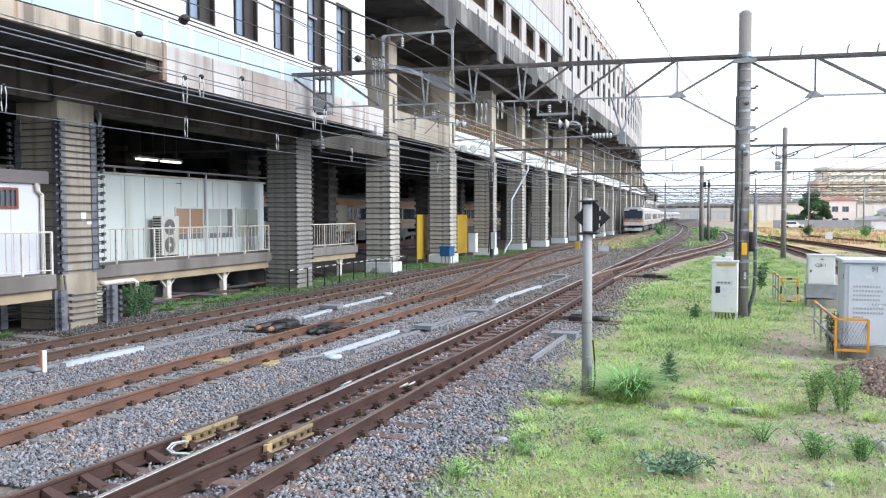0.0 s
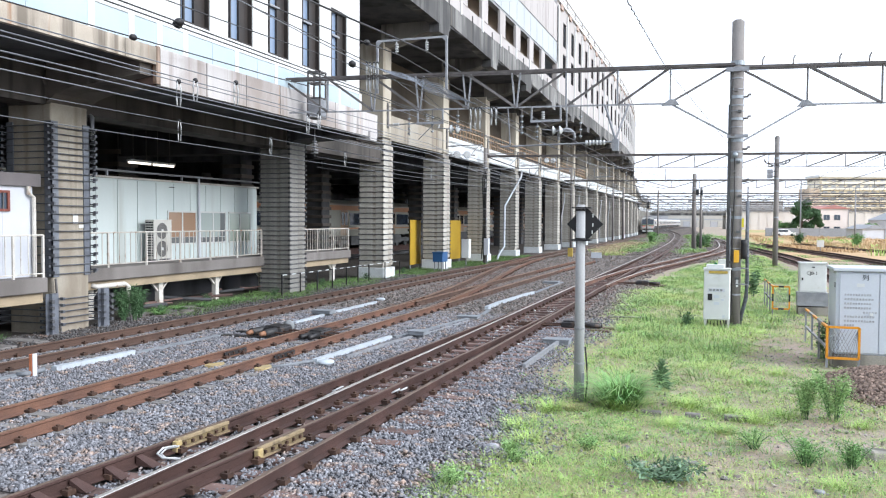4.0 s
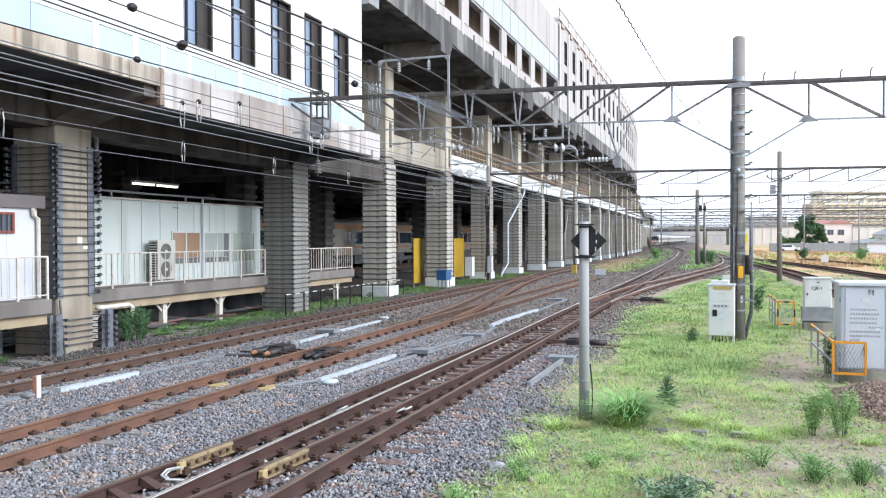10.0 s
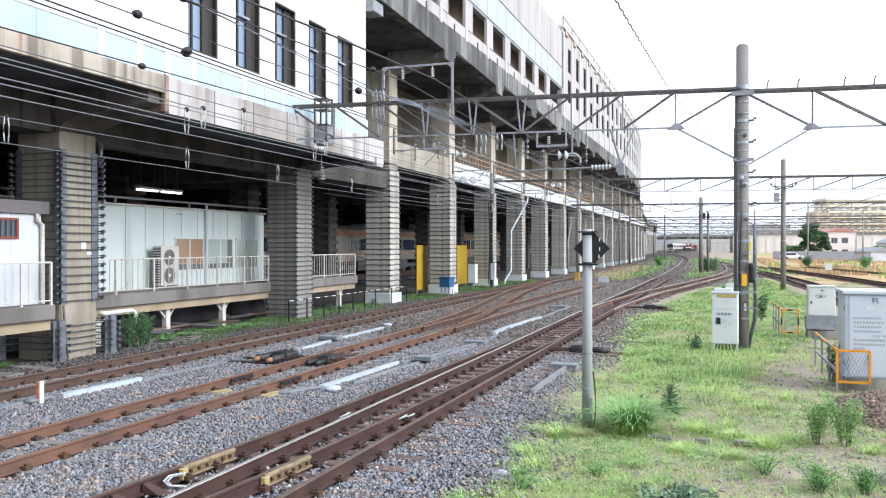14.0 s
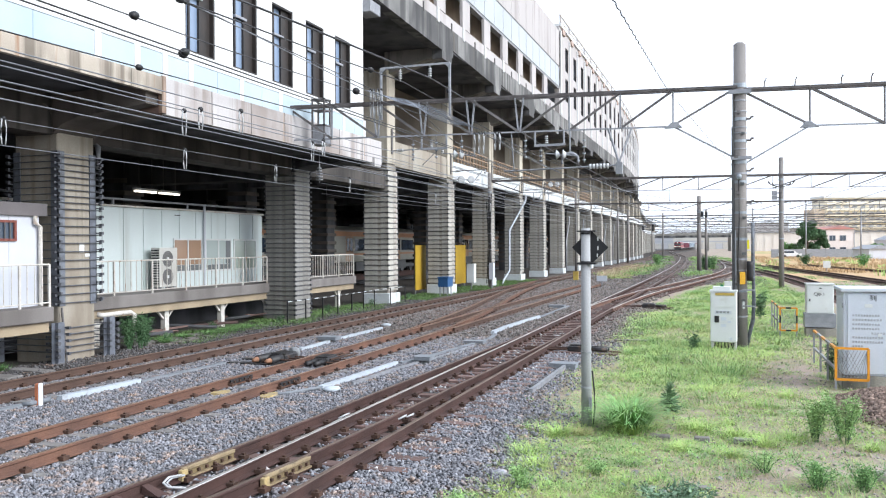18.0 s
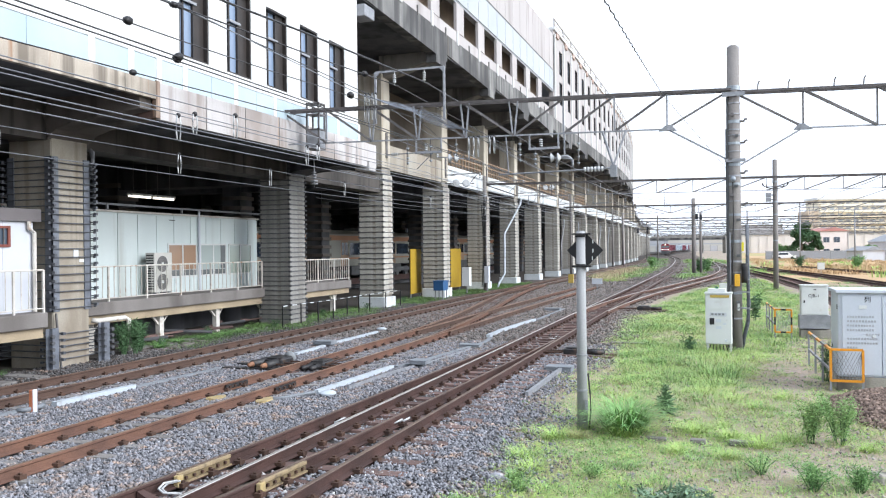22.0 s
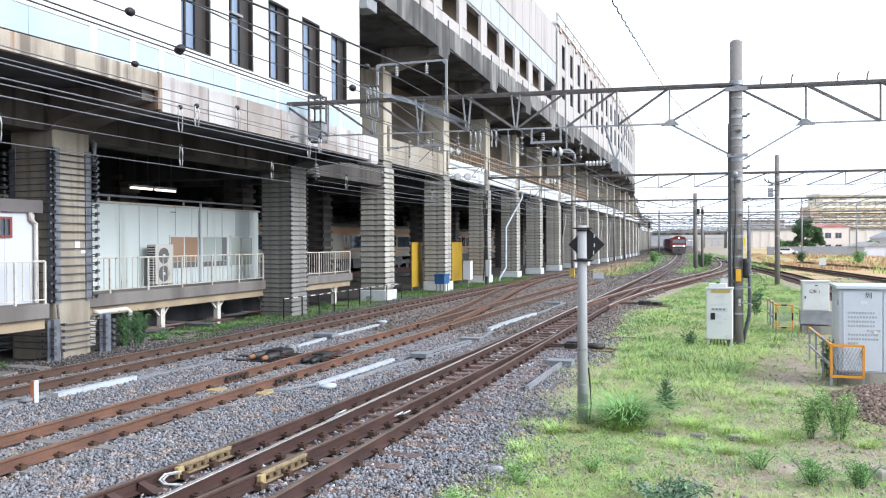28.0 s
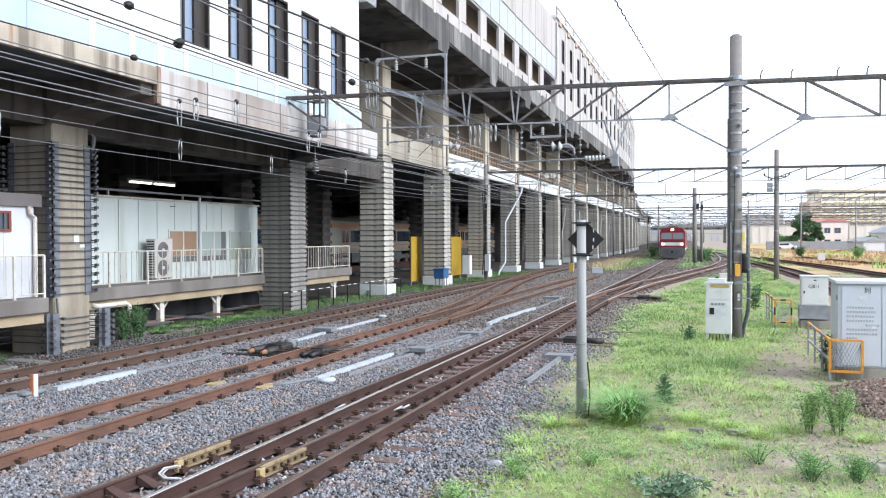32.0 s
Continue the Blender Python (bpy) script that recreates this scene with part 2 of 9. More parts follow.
STAINLESS = mat("brushed_stainless_body", (0.56, 0.56, 0.56), (0.50, 0.50, 0.50), 0.4, 0.35, 0.4, bump=0.02, grain=0.05)
LOCO_RED = mat("red_locomotive_paint", (0.215, 0.012, 0.024), (0.17, 0.010, 0.02), 0.5, 0.45, bump=0.03, grain=0.1)
LOCO_GREY = mat("grey_underframe", (0.12, 0.125, 0.13), (0.08, 0.083, 0.088), 1.5, 0.7)
MAROON = mat("maroon_container_paint", (0.17, 0.026, 0.05), (0.12, 0.02, 0.04), 0.6, 0.6, rand=0.2)
BLUEGREY = mat("blue_grey_container_paint", (0.30, 0.36, 0.42), (0.24, 0.29, 0.34), 0.6, 0.6, rand=0.2)
WINDOW_PALE = glass_mat("pale_curtained_glass", (0.40, 0.46, 0.45), 0.1)
WINDOW_TAN = glass_mat("tan_blind_behind_glass", (0.34, 0.22, 0.15), 0.15)
LEAF = mat("green_leaves", (0.17, 0.32, 0.11), (0.12, 0.25, 0.085), 3.0, 0.7, bump=0.0, island=0.35, grain=0.1, hue=0.015)
LEAF_DARK = mat("dark_green_leaves", (0.075, 0.15, 0.065), (0.045, 0.105, 0.045), 2.0, 0.7, bump=0.0, island=0.4, grain=0.1, hue=0.015)
GRASS = mat("bright_green_grass", (0.39, 0.53, 0.165), (0.31, 0.465, 0.14), 0.9, 0.75, bump=0.0, island=0.28, world_space=True, grain=0.1, stain=(0.50, 0.47, 0.22), amount=0.36, stain_scale=0.7, hue=0.02)
STRAW = mat("dry_straw_grass", (0.50, 0.39, 0.27), (0.42, 0.32, 0.22), 0.4, 0.85, bump=0.0, island=0.2, world_space=True, grain=0.1)
BARK = mat("brown_bark", (0.09, 0.065, 0.045), (0.05, 0.038, 0.03), 6.0, 0.9)
LAMP_GLOW = glow("fluorescent_tube_glow", (1.0, 0.93, 0.80), 1.6)
RED_GLOW = glow("red_tail_lamp_glow", (0.9, 0.05, 0.03), 0.9)
HEAD_GLOW = glow("headlamp_glow", (1.0, 0.86, 0.66), 1.8)
CONCRETE_UMBER = mat("dark_brown_concrete", (0.135, 0.118, 0.106), (0.088, 0.076, 0.068), 0.6, 0.9, streak=0.3, stain=(0.04, 0.034, 0.032), amount=0.5, stain_scale=0.9)
CLAD_BLUE = mat("pale_blue_grey_cladding", (0.36, 0.385, 0.41), (0.32, 0.345, 0.37), 0.3, 0.35, bump=0.02, grain=0.05)
FAR_WHITE = mat("pinkish_white_render", (0.40, 0.378, 0.38), (0.35, 0.33, 0.33), 0.3, 0.7, bump=0.03, streak=0.3, stain=(0.26, 0.24, 0.235), amount=0.3, grain=0.08)
BALLAST_BROWN = mat("iron_dusted_stone", (0.205, 0.19, 0.182), (0.135, 0.12, 0.114), 7.0, 0.9, bump=0.1, fine=50, stain=(0.22, 0.155, 0.125), amount=0.45, stain_scale=3.0, island=0.5, grain=0.4)
PILASTER = streaked("pale_tan_concrete", (0.46, 0.425, 0.36), (0.36, 0.325, 0.27), (0.17, 0.14, 0.11), (0.30, 0.20, 0.12), 0.4, 3.0)
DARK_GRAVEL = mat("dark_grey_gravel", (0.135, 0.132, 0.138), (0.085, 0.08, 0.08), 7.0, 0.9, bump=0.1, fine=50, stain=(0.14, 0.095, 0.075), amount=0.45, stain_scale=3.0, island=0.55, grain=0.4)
ROD_DARK = mat("dark_steel_tie_rod", (0.12, 0.122, 0.13), (0.07, 0.072, 0.08), 3.0, 0.5, 0.3)
BLUE_WEED = mat("blue_grey_leaves", (0.16, 0.25, 0.16), (0.11, 0.19, 0.12), 3.0, 0.7, bump=0.0, island=0.35, grain=0.1)
STRAP = mat("dull_blue_steel_strap", (0.34, 0.38, 0.42), (0.24, 0.27, 0.30), 4.0, 0.5, 0.3)


# ---------- helpers of this scene ----------
def box(bm, x0, x1, y0, y1, z0, z1, m=None):
    pts = [(x, y, z) for z in (z0, z1) for y in (y0, y1) for x in (x0, x1)]
    v = [bm.verts.new(m @ Vector(p) if m else p) for p in pts]
    for f in ((0, 2, 3, 1), (4, 5, 7, 6), (0, 1, 5, 4), (2, 6, 7, 3), (0, 4, 6, 2), (1, 3, 7, 5)):
        bm.faces.new([v[i] for i in f])
    return v


def tube(bm, pts, r, sides=6, r2=None, cap=True):
    """A round bar through the points."""
    pts = [Vector(p) for p in pts]
    rings = []
    for i, p in enumerate(pts):
        d = (pts[min(i + 1, len(pts) - 1)] - pts[max(i - 1, 0)]).normalized()
        side = d.cross(Vector((0, 0, 1)))
        side = Vector((1, 0, 0)) if side.length < 1e-3 else side.normalized()
        up = side.cross(d)
        rad = r if r2 is None else r + (r2 - r) * i / (len(pts) - 1)
        rings.append([bm.verts.new(p + (side * math.cos(a) + up * math.sin(a)) * rad)
                      for a in (2 * math.pi * k / sides for k in range(sides))])
    for a, b in zip(rings, rings[1:]):
        for k in range(sides):
            bm.faces.new((a[k], a[(k + 1) % sides], b[(k + 1) % sides], b[k]))
    if cap:
        bm.faces.new(rings[0][::-1])
        bm.faces.new(rings[-1])


def bar(bm, p, q, w, h):
    """A rectangular bar from p to q."""
    p, q = Vector(p), Vector(q)
    d = (q - p).normalized()
    side = d.cross(Vector((0, 0, 1)))
    side = Vector((1, 0, 0)) if side.length < 1e-3 else side.normalized()
    up = side.cross(d)
    v = [bm.verts.new(c + side * w / 2 * i + up * h / 2 * j) for c in (p, q) for i, j in ((-1, -1), (1, -1), (1, 1), (-1, 1))]
    for f in ((3, 2, 1, 0), (4, 5, 6, 7), (0, 1, 5, 4), (1, 2, 6, 5), (2, 3, 7, 6), (3, 0, 4, 7)):
        bm.faces.new([v[i] for i in f])


def angle_bar(bm, p, q, w, t=0.012):
    """An L-shaped steel section from p to q."""
    p, q = Vector(p), Vector(q)
    d = (q - p).normalized()
    side = d.cross(Vector((0, 0, 1)))
    side = Vector((1, 0, 0)) if side.length < 1e-3 else side.normalized()
    up = side.cross(d)
    prof = ((0, 0), (w, 0), (w, t), (t, t), (t, w), (0, w))
    a, b = [[bm.verts.new(c + side * (i - w / 2) + up * (j - w / 2)) for i, j in prof] for c in (p, q)]
    for k in range(6):
        bm.faces.new((a[k], a[(k + 1) % 6], b[(k + 1) % 6], b[k]))
    bm.faces.new(a[::-1])
    bm.faces.new(b)


def mesh_of(name, bm, material, smooth=False, bevel=0.0):
    if bevel:
        bmesh.ops.bevel(bm, geom=bm.edges[:], offset=bevel, segments=1, affect="EDGES")
    bmesh.ops.recalc_face_normals(bm, faces=bm.faces[:])
    me = bpy.data.meshes.new(name)
    bm.to_mesh(me)
    bm.free()
    me.materials.append(material)
    if smooth:
        me.shade_smooth()
    return me


def part(name, bm, material, parent, label="", smooth=False, bevel=0.0):
    ob = new(name, mesh_of(name, bm, material, smooth, bevel))
    ob.parent = parent
    return tagged(ob, label)


def piece(name, me, parent, m):
    """A repeat that shares its mesh."""
    ob = new(name, me)
    ob.parent = parent
    ob.matrix_basis = m
    return ob


def thing(name, label, category, at=(0, 0, 0), rz=0.0, group="", kind=""):
    ob = new(name)
    ob.matrix_basis = pose(*at, 0, 0, rz)
    return tagged(ob, label, category, group, kind)


def solid(name, bm, material, label, category="", kind="structure", bevel=0.0, group="", smooth=False):
    return tagged(new(name, mesh_of(name, bm, material, smooth, bevel)), label, category or name.split("_")[0], group, kind)


def boxes(*rows):
    bm = bmesh.new()
    for r in rows:
        box(bm, *r)
    return bm


def raw_mesh(name, verts, faces, material):
    me = bpy.data.meshes.new(name)
    nv, nf, k = len(verts), len(faces), faces.shape[1]
    me.vertices.add(nv)
    me.vertices.foreach_set("co", np.ascontiguousarray(verts, dtype=np.float32).ravel())
    me.loops.add(nf * k)
    me.loops.foreach_set("vertex_index", np.ascontiguousarray(faces, dtype=np.int32).ravel())
    me.polygons.add(nf)
    me.polygons.foreach_set("loop_start", np.arange(nf, dtype=np.int32) * k)
    me.update(calc_edges=True)
    me.validate()
    me.materials.append(material)
    return me


def spline(pts, step=1.0):
    """Points along a smooth line through pts, about step apart: x, y rows."""
    p = np.array(pts, float)
    d = np.concatenate([[0], np.cumsum(np.linalg.norm(np.diff(p, axis=0), axis=1))])
    m = np.empty_like(p)
    m[1:-1] = (p[2:] - p[:-2]) / (d[2:] - d[:-2])[:, None]
    m[0], m[-1] = (p[1] - p[0]) / (d[1] - d[0]), (p[-1] - p[-2]) / (d[-1] - d[-2])
    s = np.arange(0, d[-1], step)
    i = np.clip(np.searchsorted(d, s, side="right") - 1, 0, len(p) - 2)
    h = (d[i + 1] - d[i])[:, None]
    u = (s[:, None] - d[i][:, None]) / h
    return ((2 * u**3 - 3 * u**2 + 1) * p[i] + (u**3 - 2 * u**2 + u) * h * m[i]
            + (-2 * u**3 + 3 * u**2) * p[i + 1] + (u**3 - u**2) * h * m[i + 1])


def headings(line):
    d = np.gradient(line, axis=0)
    return d / np.linalg.norm(d, axis=1)[:, None]


# ---------- ground: one sheet to the horizon, ballast, soil, dry field ----------
def grass_edge(y):
    """Where the ballast ends and the weeds begin, as x."""
    return -2.35 - 0.045 * max(0.0, y - 6) + 0.35 * math.sin(y * 0.7) + 0.2 * math.sin(y * 1.9 + 1)


def ground_material():
    m = bpy.data.materials.new("ballast_soil_and_field")
    m.use_nodes = True
    n, l = m.node_tree.nodes, m.node_tree.links
    bsdf = n["Principled BSDF"]
    pos = n.new("ShaderNodeNewGeometry").outputs["Position"]
    sep = n.new("ShaderNodeSeparateXYZ")
    l.new(pos, sep.inputs[0])

    def tex(scale, detail=5.0):
        t = n.new("ShaderNodeTexNoise")
        t.inputs["Scale"].default_value, t.inputs["Detail"].default_value = scale, detail
        l.new(pos, t.inputs["Vector"])
        return t.outputs["Fac"]

    def rng(v, a, b, c=0.0, d=1.0):
        r = n.new("ShaderNodeMapRange")
        for k, x in zip(("From Min", "From Max", "To Min", "To Max"), (a, b, c, d)):
            r.inputs[k].default_value = x
        l.new(v, r.inputs["Value"])
        return r.outputs["Result"]

    def math_(op, a, b):
        k = n.new("ShaderNodeMath")
        k.operation = op
        for s, v in zip(k.inputs, (a, b)):
            if isinstance(v, bpy.types.NodeSocket):
                l.new(v, s)
            else:
                s.default_value = v
        return k.outputs[0]

    def mix(f, a, b):
        k = n.new("ShaderNodeMix")
        k.data_type = "RGBA"
        l.new(f, k.inputs[0])
        for s, v in ((k.inputs[6], a), (k.inputs[7], b)):
            if isinstance(v, bpy.types.NodeSocket):
                l.new(v, s)
            else:
                s.default_value = (*v, 1)
        return k.outputs[2]

    stone = n.new("ShaderNodeTexVoronoi")
    stone.inputs["Scale"].default_value = 17.0
    l.new(pos, stone.inputs["Vector"])
    grey = mix(rng(tex(0.35), 0.35, 0.65), (0.15, 0.148, 0.155), (0.115, 0.10, 0.095))
    grey = mix(rng(math_("ADD", sep.outputs["Y"], math_("MULTIPLY", tex(0.2), 14.0)), 30.0, 58.0), grey, (0.105, 0.084, 0.074))   # iron dust by the curve
    grey = mix(rng(tex(1.7), 0.48, 0.66), grey, (0.075, 0.066, 0.062))
    grey = mix(rng(tex(0.55, 8.0), 0.52, 0.68), grey, (0.19, 0.165, 0.145))
    speck = n.new("ShaderNodeMix")
    speck.data_type, speck.blend_type = "RGBA", "MULTIPLY"
    speck.inputs[0].default_value = 0.8
    l.new(grey, speck.inputs[6])
    l.new(rng(stone.outputs["Color"], 0.0, 1.0, 0.45, 1.5), speck.inputs[7])
    soil = mix(rng(tex(1.1), 0.44, 0.66), (0.36, 0.285, 0.24), (0.28, 0.27, 0.16))
    soil = mix(rng(tex(6.0), 0.45, 0.7), soil, (0.32, 0.27, 0.245))
    soil = mix(rng(tex(17.0), 0.52, 0.72), soil, (0.17, 0.15, 0.14))
    field = mix(rng(tex(0.05), 0.50, 0.62), (0.47, 0.325, 0.195), (0.27, 0.30, 0.125))
    far = rng(math_("ADD", sep.outputs["Y"], math_("MULTIPLY", tex(0.08), 16.0)), 70.0, 82.0)
    right = rng(math_("ADD", sep.outputs["X"], math_("MULTIPLY", tex(0.3), 6.0)), 6.0, 8.0)
    bend = rng(sep.outputs["Y"], 44.0, 84.0, 0.0, 7.5)      # the ballast widens under the branch track
    edge = math_("ADD", math_("ADD", sep.outputs["X"], math_("MULTIPLY", sep.outputs["Y"], 0.045)), math_("MULTIPLY", tex(0.9), 1.6))
    edge = math_("SUBTRACT", edge, bend)
    col = mix(rng(edge, -2.2, -1.3), speck.outputs[2], soil)
    col = mix(math_("MULTIPLY", far, right), col, field)
    col = mix(rng(math_("ADD", sep.outputs["X"], math_("MULTIPLY", tex(0.7), 0.6)), -15.75, -15.45, 1.0, 0.0), col, (0.062, 0.056, 0.052))   # ground darkened under the viaduct: its shade put into the colour
    l.new(col, bsdf.inputs["Base Color"])
    bsdf.inputs["Roughness"].default_value = 0.95
    bsdf.inputs["Specular IOR Level"].default_value = 0.2
    bp = n.new("ShaderNodeBump")
    bp.inputs["Strength"].default_value, bp.inputs["Distance"].default_value = 0.6, 0.03
    l.new(stone.outputs["Distance"], bp.inputs["Height"])
    l.new(bp.outputs["Normal"], bsdf.inputs["Normal"])
    return m


def ground_height(x, y):
    if x > -2.0 - 0.03 * y and y < 90:
        return -0.05 + 0.07 * noise.noise((x * 0.35, y * 0.35, 0)) * min(1.0, (x + 2.0 + 0.03 * y) / 2)
    if x < -14.2:
        return -0.06
    return -0.05 + 0.02 * noise.noise((x * 0.8, y * 0.8, 3))


def build_ground():
    bm = bmesh.new()
    xs = [-1500, -400, -120, -60, -40, -30] + [-24 + i * 0.5 for i in range(96)] + [25, 30, 40, 60, 120, 400, 1500]
    ys = [-600, -100, -30, -12] + [-6 + i * 0.5 for i in range(110)] + [50 + i * 3 for i in range(20)] + [115, 140, 180, 260, 400, 800, 3000]
    grid = [[bm.verts.new((x, y, ground_height(x, y))) for x in xs] for y in ys]
    for a, b in zip(grid, grid[1:]):
        for i in range(len(xs) - 1):
            bm.faces.new((a[i], a[i + 1], b[i + 1], b[i]))
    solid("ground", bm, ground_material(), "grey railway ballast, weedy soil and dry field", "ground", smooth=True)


build_ground()

# ---------- tracks ----------
RAIL_TOP = 0.17
PATH_A = [(-13.15, -30), (-13.15, 30), (-13.12, 70), (-13.1, 100), (-13.3, 124), (-15.3, 180), (-19.7, 240), (-23.4, 285), (-24.8, 330), (-24.8, 380), (-24, 500), (-20, 640), (-14, 800), (-4, 1050)]
PATH_B = [(-9.05, -20), (-9.05, 20), (-9.0, 40), (-8.7, 58)]
PATH_X = [(-9.05, 19), (-9.2, 25), (-10.0, 33), (-11.3, 42), (-12.5, 52), (-13.1, 62)]
PATH_C = [(-5.08, -14), (-5.08, 10), (-5.1, 20), (-5.16, 32), (-5.2, 62), (-5.32, 80), (-5.7, 105), (-6.9, 142), (-9.4, 190), (-14.6, 250), (-18.8, 300), (-20.6, 345), (-20.8, 400), (-20, 500), (-17, 640), (-11, 800), (0, 1050), (8, 1250)]
PATH_C2 = [(-7.0, -8), (-6.35, 0), (-5.9, 6), (-5.62, 10), (-5.48, 14.3), (-5.3, 19.3), (-5.16, 25)]
PATH_R = [(-5.17, 30), (-5.0, 38), (-4.3, 47.5), (-3.2, 56), (-1.7, 68.3), (-0.25, 81), (0.45, 99), (-0.3, 131), (-1.9, 150), (-5.0, 190)]
PATH_D = [(6.4, 8), (6.05, 40), (5.9, 49), (5.7, 59), (4.9, 73), (2.9, 93), (1.2, 110), (0.1, 124)]
PATH_E = [(16.5, 30), (13.2, 48), (10.7, 65), (8.8, 81), (6.0, 99), (4.0, 118)]
PATH_F = [(28, 40), (20, 68), (14.6, 90), (12.3, 99), (9, 118)]


def rail_mesh(bm, line, off, y0, y1, wear):
    """One rail swept along a line: head, web and foot."""
    h = headings(line)
    side = np.stack([h[:, 1], -h[:, 0]], 1)
    p = line + side * off
    keep = (p[:, 1] >= y0) & (p[:, 1] <= y1)
    p, side = p[keep], side[keep]
    prof = [(-0.07, 0.005), (0.07, 0.005), (0.07, 0.02), (0.012, 0.04), (0.012, 0.125), (0.034, 0.14), (0.034, 0.163), (0.026, RAIL_TOP),
            (-0.026, RAIL_TOP), (-0.034, 0.163), (-0.034, 0.14), (-0.012, 0.125), (-0.012, 0.04), (-0.07, 0.02)]
    rings = [[bm.verts.new((q[0] + s[0] * a, q[1] + s[1] * a, z)) for a, z in prof] for q, s in zip(p, side)]
    k = len(prof)
    for a, b in zip(rings, rings[1:]):
        for i in range(k):
            f = bm.faces.new((a[i], a[(i + 1) % k], b[(i + 1) % k], b[i]))
            f.material_index = 1 if i == 7 or (wear and i in (6, 8)) else 0
    bm.faces.new(rings[0][::-1])
    bm.faces.new(rings[-1])


def track(name, label, path, y0, y1, body, head, offs=(-0.565, 0.565), step=1.5, wear=False):
    t = thing(name, label, "railway track", kind="structure")
    line = spline(path, step)
    for o in offs:
        bm = bmesh.new()
        rail_mesh(bm, line, o, y0, y1, wear)
        r = part("rail", bm, body, t)
        r.data.materials.append(head[o > 0] if isinstance(head, tuple) else head)
    return t


TRACK_A = track("track_a", "rusty orange-brown railway track beside the viaduct columns", PATH_A, -6, 780, BROWN_RAIL, WORN_RAIL)
TRACK_B = track("track_b", "rusty orange-brown railway siding on grey ballast", PATH_B, -6, 57, RUST_RAIL, WORN_RAIL)
TRACK_X = track("track_crossover", "rusty crossover rails between two tracks", PATH_X, 20, 60, RUST_RAIL, WORN_RAIL)
TRACK_C = track("track_c", "dark brown main track with worn heads, curving away", PATH_C, -6, 1080, DARK_RAIL, (SHINY_RAIL, TAN_HEAD), wear=True)
TRACK_C2 = track("track_c_turnout", "dark brown turnout rails joining the main track", PATH_C2, -6, 24, DARK_RAIL, TAN_HEAD)
TRACK_XG = track("track_check_rails", "brown check rails beside the crossover rails", PATH_X, 26, 50, BROWN_RAIL, WORN_RAIL, (-0.47, 0.47))
TRACK_BG = track("track_b_check_rails", "brown check rails inside the siding rails", PATH_B, 24, 44, BROWN_RAIL, WORN_RAIL, (-0.46, 0.66))
TRACK_R = track("track_r", "brown branch track with bright heads bearing away", PATH_R, 33, 185, RUST_RAIL, SHINY_RAIL, wear=True)
TRACK_D = track("track_d", "dark rusty track behind the equipment boxes", PATH_D, 10, 122, DARK_RAIL, WORN_RAIL)
TRACK_E = track("track_e", "rusty track in the dry grass", PATH_E, 32, 116, DARK_RAIL, WORN_RAIL)
TRACK_F = track("track_f", "rusty far track in the dry grass", PATH_F, 45, 116, DARK_RAIL, WORN_RAIL)


def sleepers(parent, path, y0, y1, me, gap=0.62, turn=None, skew=0.0):
    line = spline(path, gap)
    h = headings(line)
    rnd = random.Random(len(path) * 7 + int(y0 * 3))
    for p, d in zip(line, h):
        if y0 <= p[1] <= y1:
            a = math.degrees(math.atan2(d[1], d[0])) - 90
            piece("sleeper", me, parent, pose(p[0] + rnd.uniform(-0.03, 0.03), p[1], rnd.uniform(-0.012, 0.004), 0, 0, a + rnd.uniform(-0.6, 0.6)))


def bevel_box(x, y, z0, z1, b=0.02):
    bm = bmesh.new()
    v = box(bm, -x, x, -y, y, z0, z1)
    for q in v[4:]:
        q.co.x -= math.copysign(b, q.co.x)
        q.co.y -= math.copysign(b, q.co.y)
    return bm


# ---------- station viaduct building ----------
FACE = -12.9          # plane of the overhanging fascias
COL_X = -15.8         # front plane of the column row
COL_Y = [15.92, 27.73, 36.92, 46.08, 55.2, 64.1, 73.0, 82.1, 91.3, 100.5, 109.7, 118.9, 128.0, 137.2, 146.4, 155.6, 164.8]
COL_Y += [174.0, 183.2]
END_Y = 192.0


def bend(y):
    """How far the upper storey has swung aside at y, where the viaduct follows the curve."""
    return -3.1 * (max(0.0, y - 103.0) / 57.0) ** 2


def bend_low(y):
    """The same for the column row, which swings less."""
    return -1.2 * (max(0.0, y - 105.0) / 65.0) ** 2


def bay(y0, y1, x, f):
    """The frame of a straight bay between y0 and y1 on the curve f, and its length."""
    a, b = Vector((x + f(y0), y0, 0)), Vector((x + f(y1), y1, 0))
    d = b - a
    return Matrix.Translation(a) @ Matrix.Rotation(math.atan2(d.y, d.x) - math.pi / 2, 4, "Z"), d.length


def holed_wall(bm, x0, x1, y0, y1, z0, z1, holes):
    """A wall along y with thickness x0..x1 and rectangular openings (y, y, z, z) in one row of heights."""
    ya = y0
    for a, b, c, d in sorted(holes):
        box(bm, x0, x1, ya, a, z0, z1)
        box(bm, x0, x1, a, b, z0, c)
        box(bm, x0, x1, a, b, d, z1)
        ya = b
    box(bm, x0, x1, ya, y1, z0, z1)


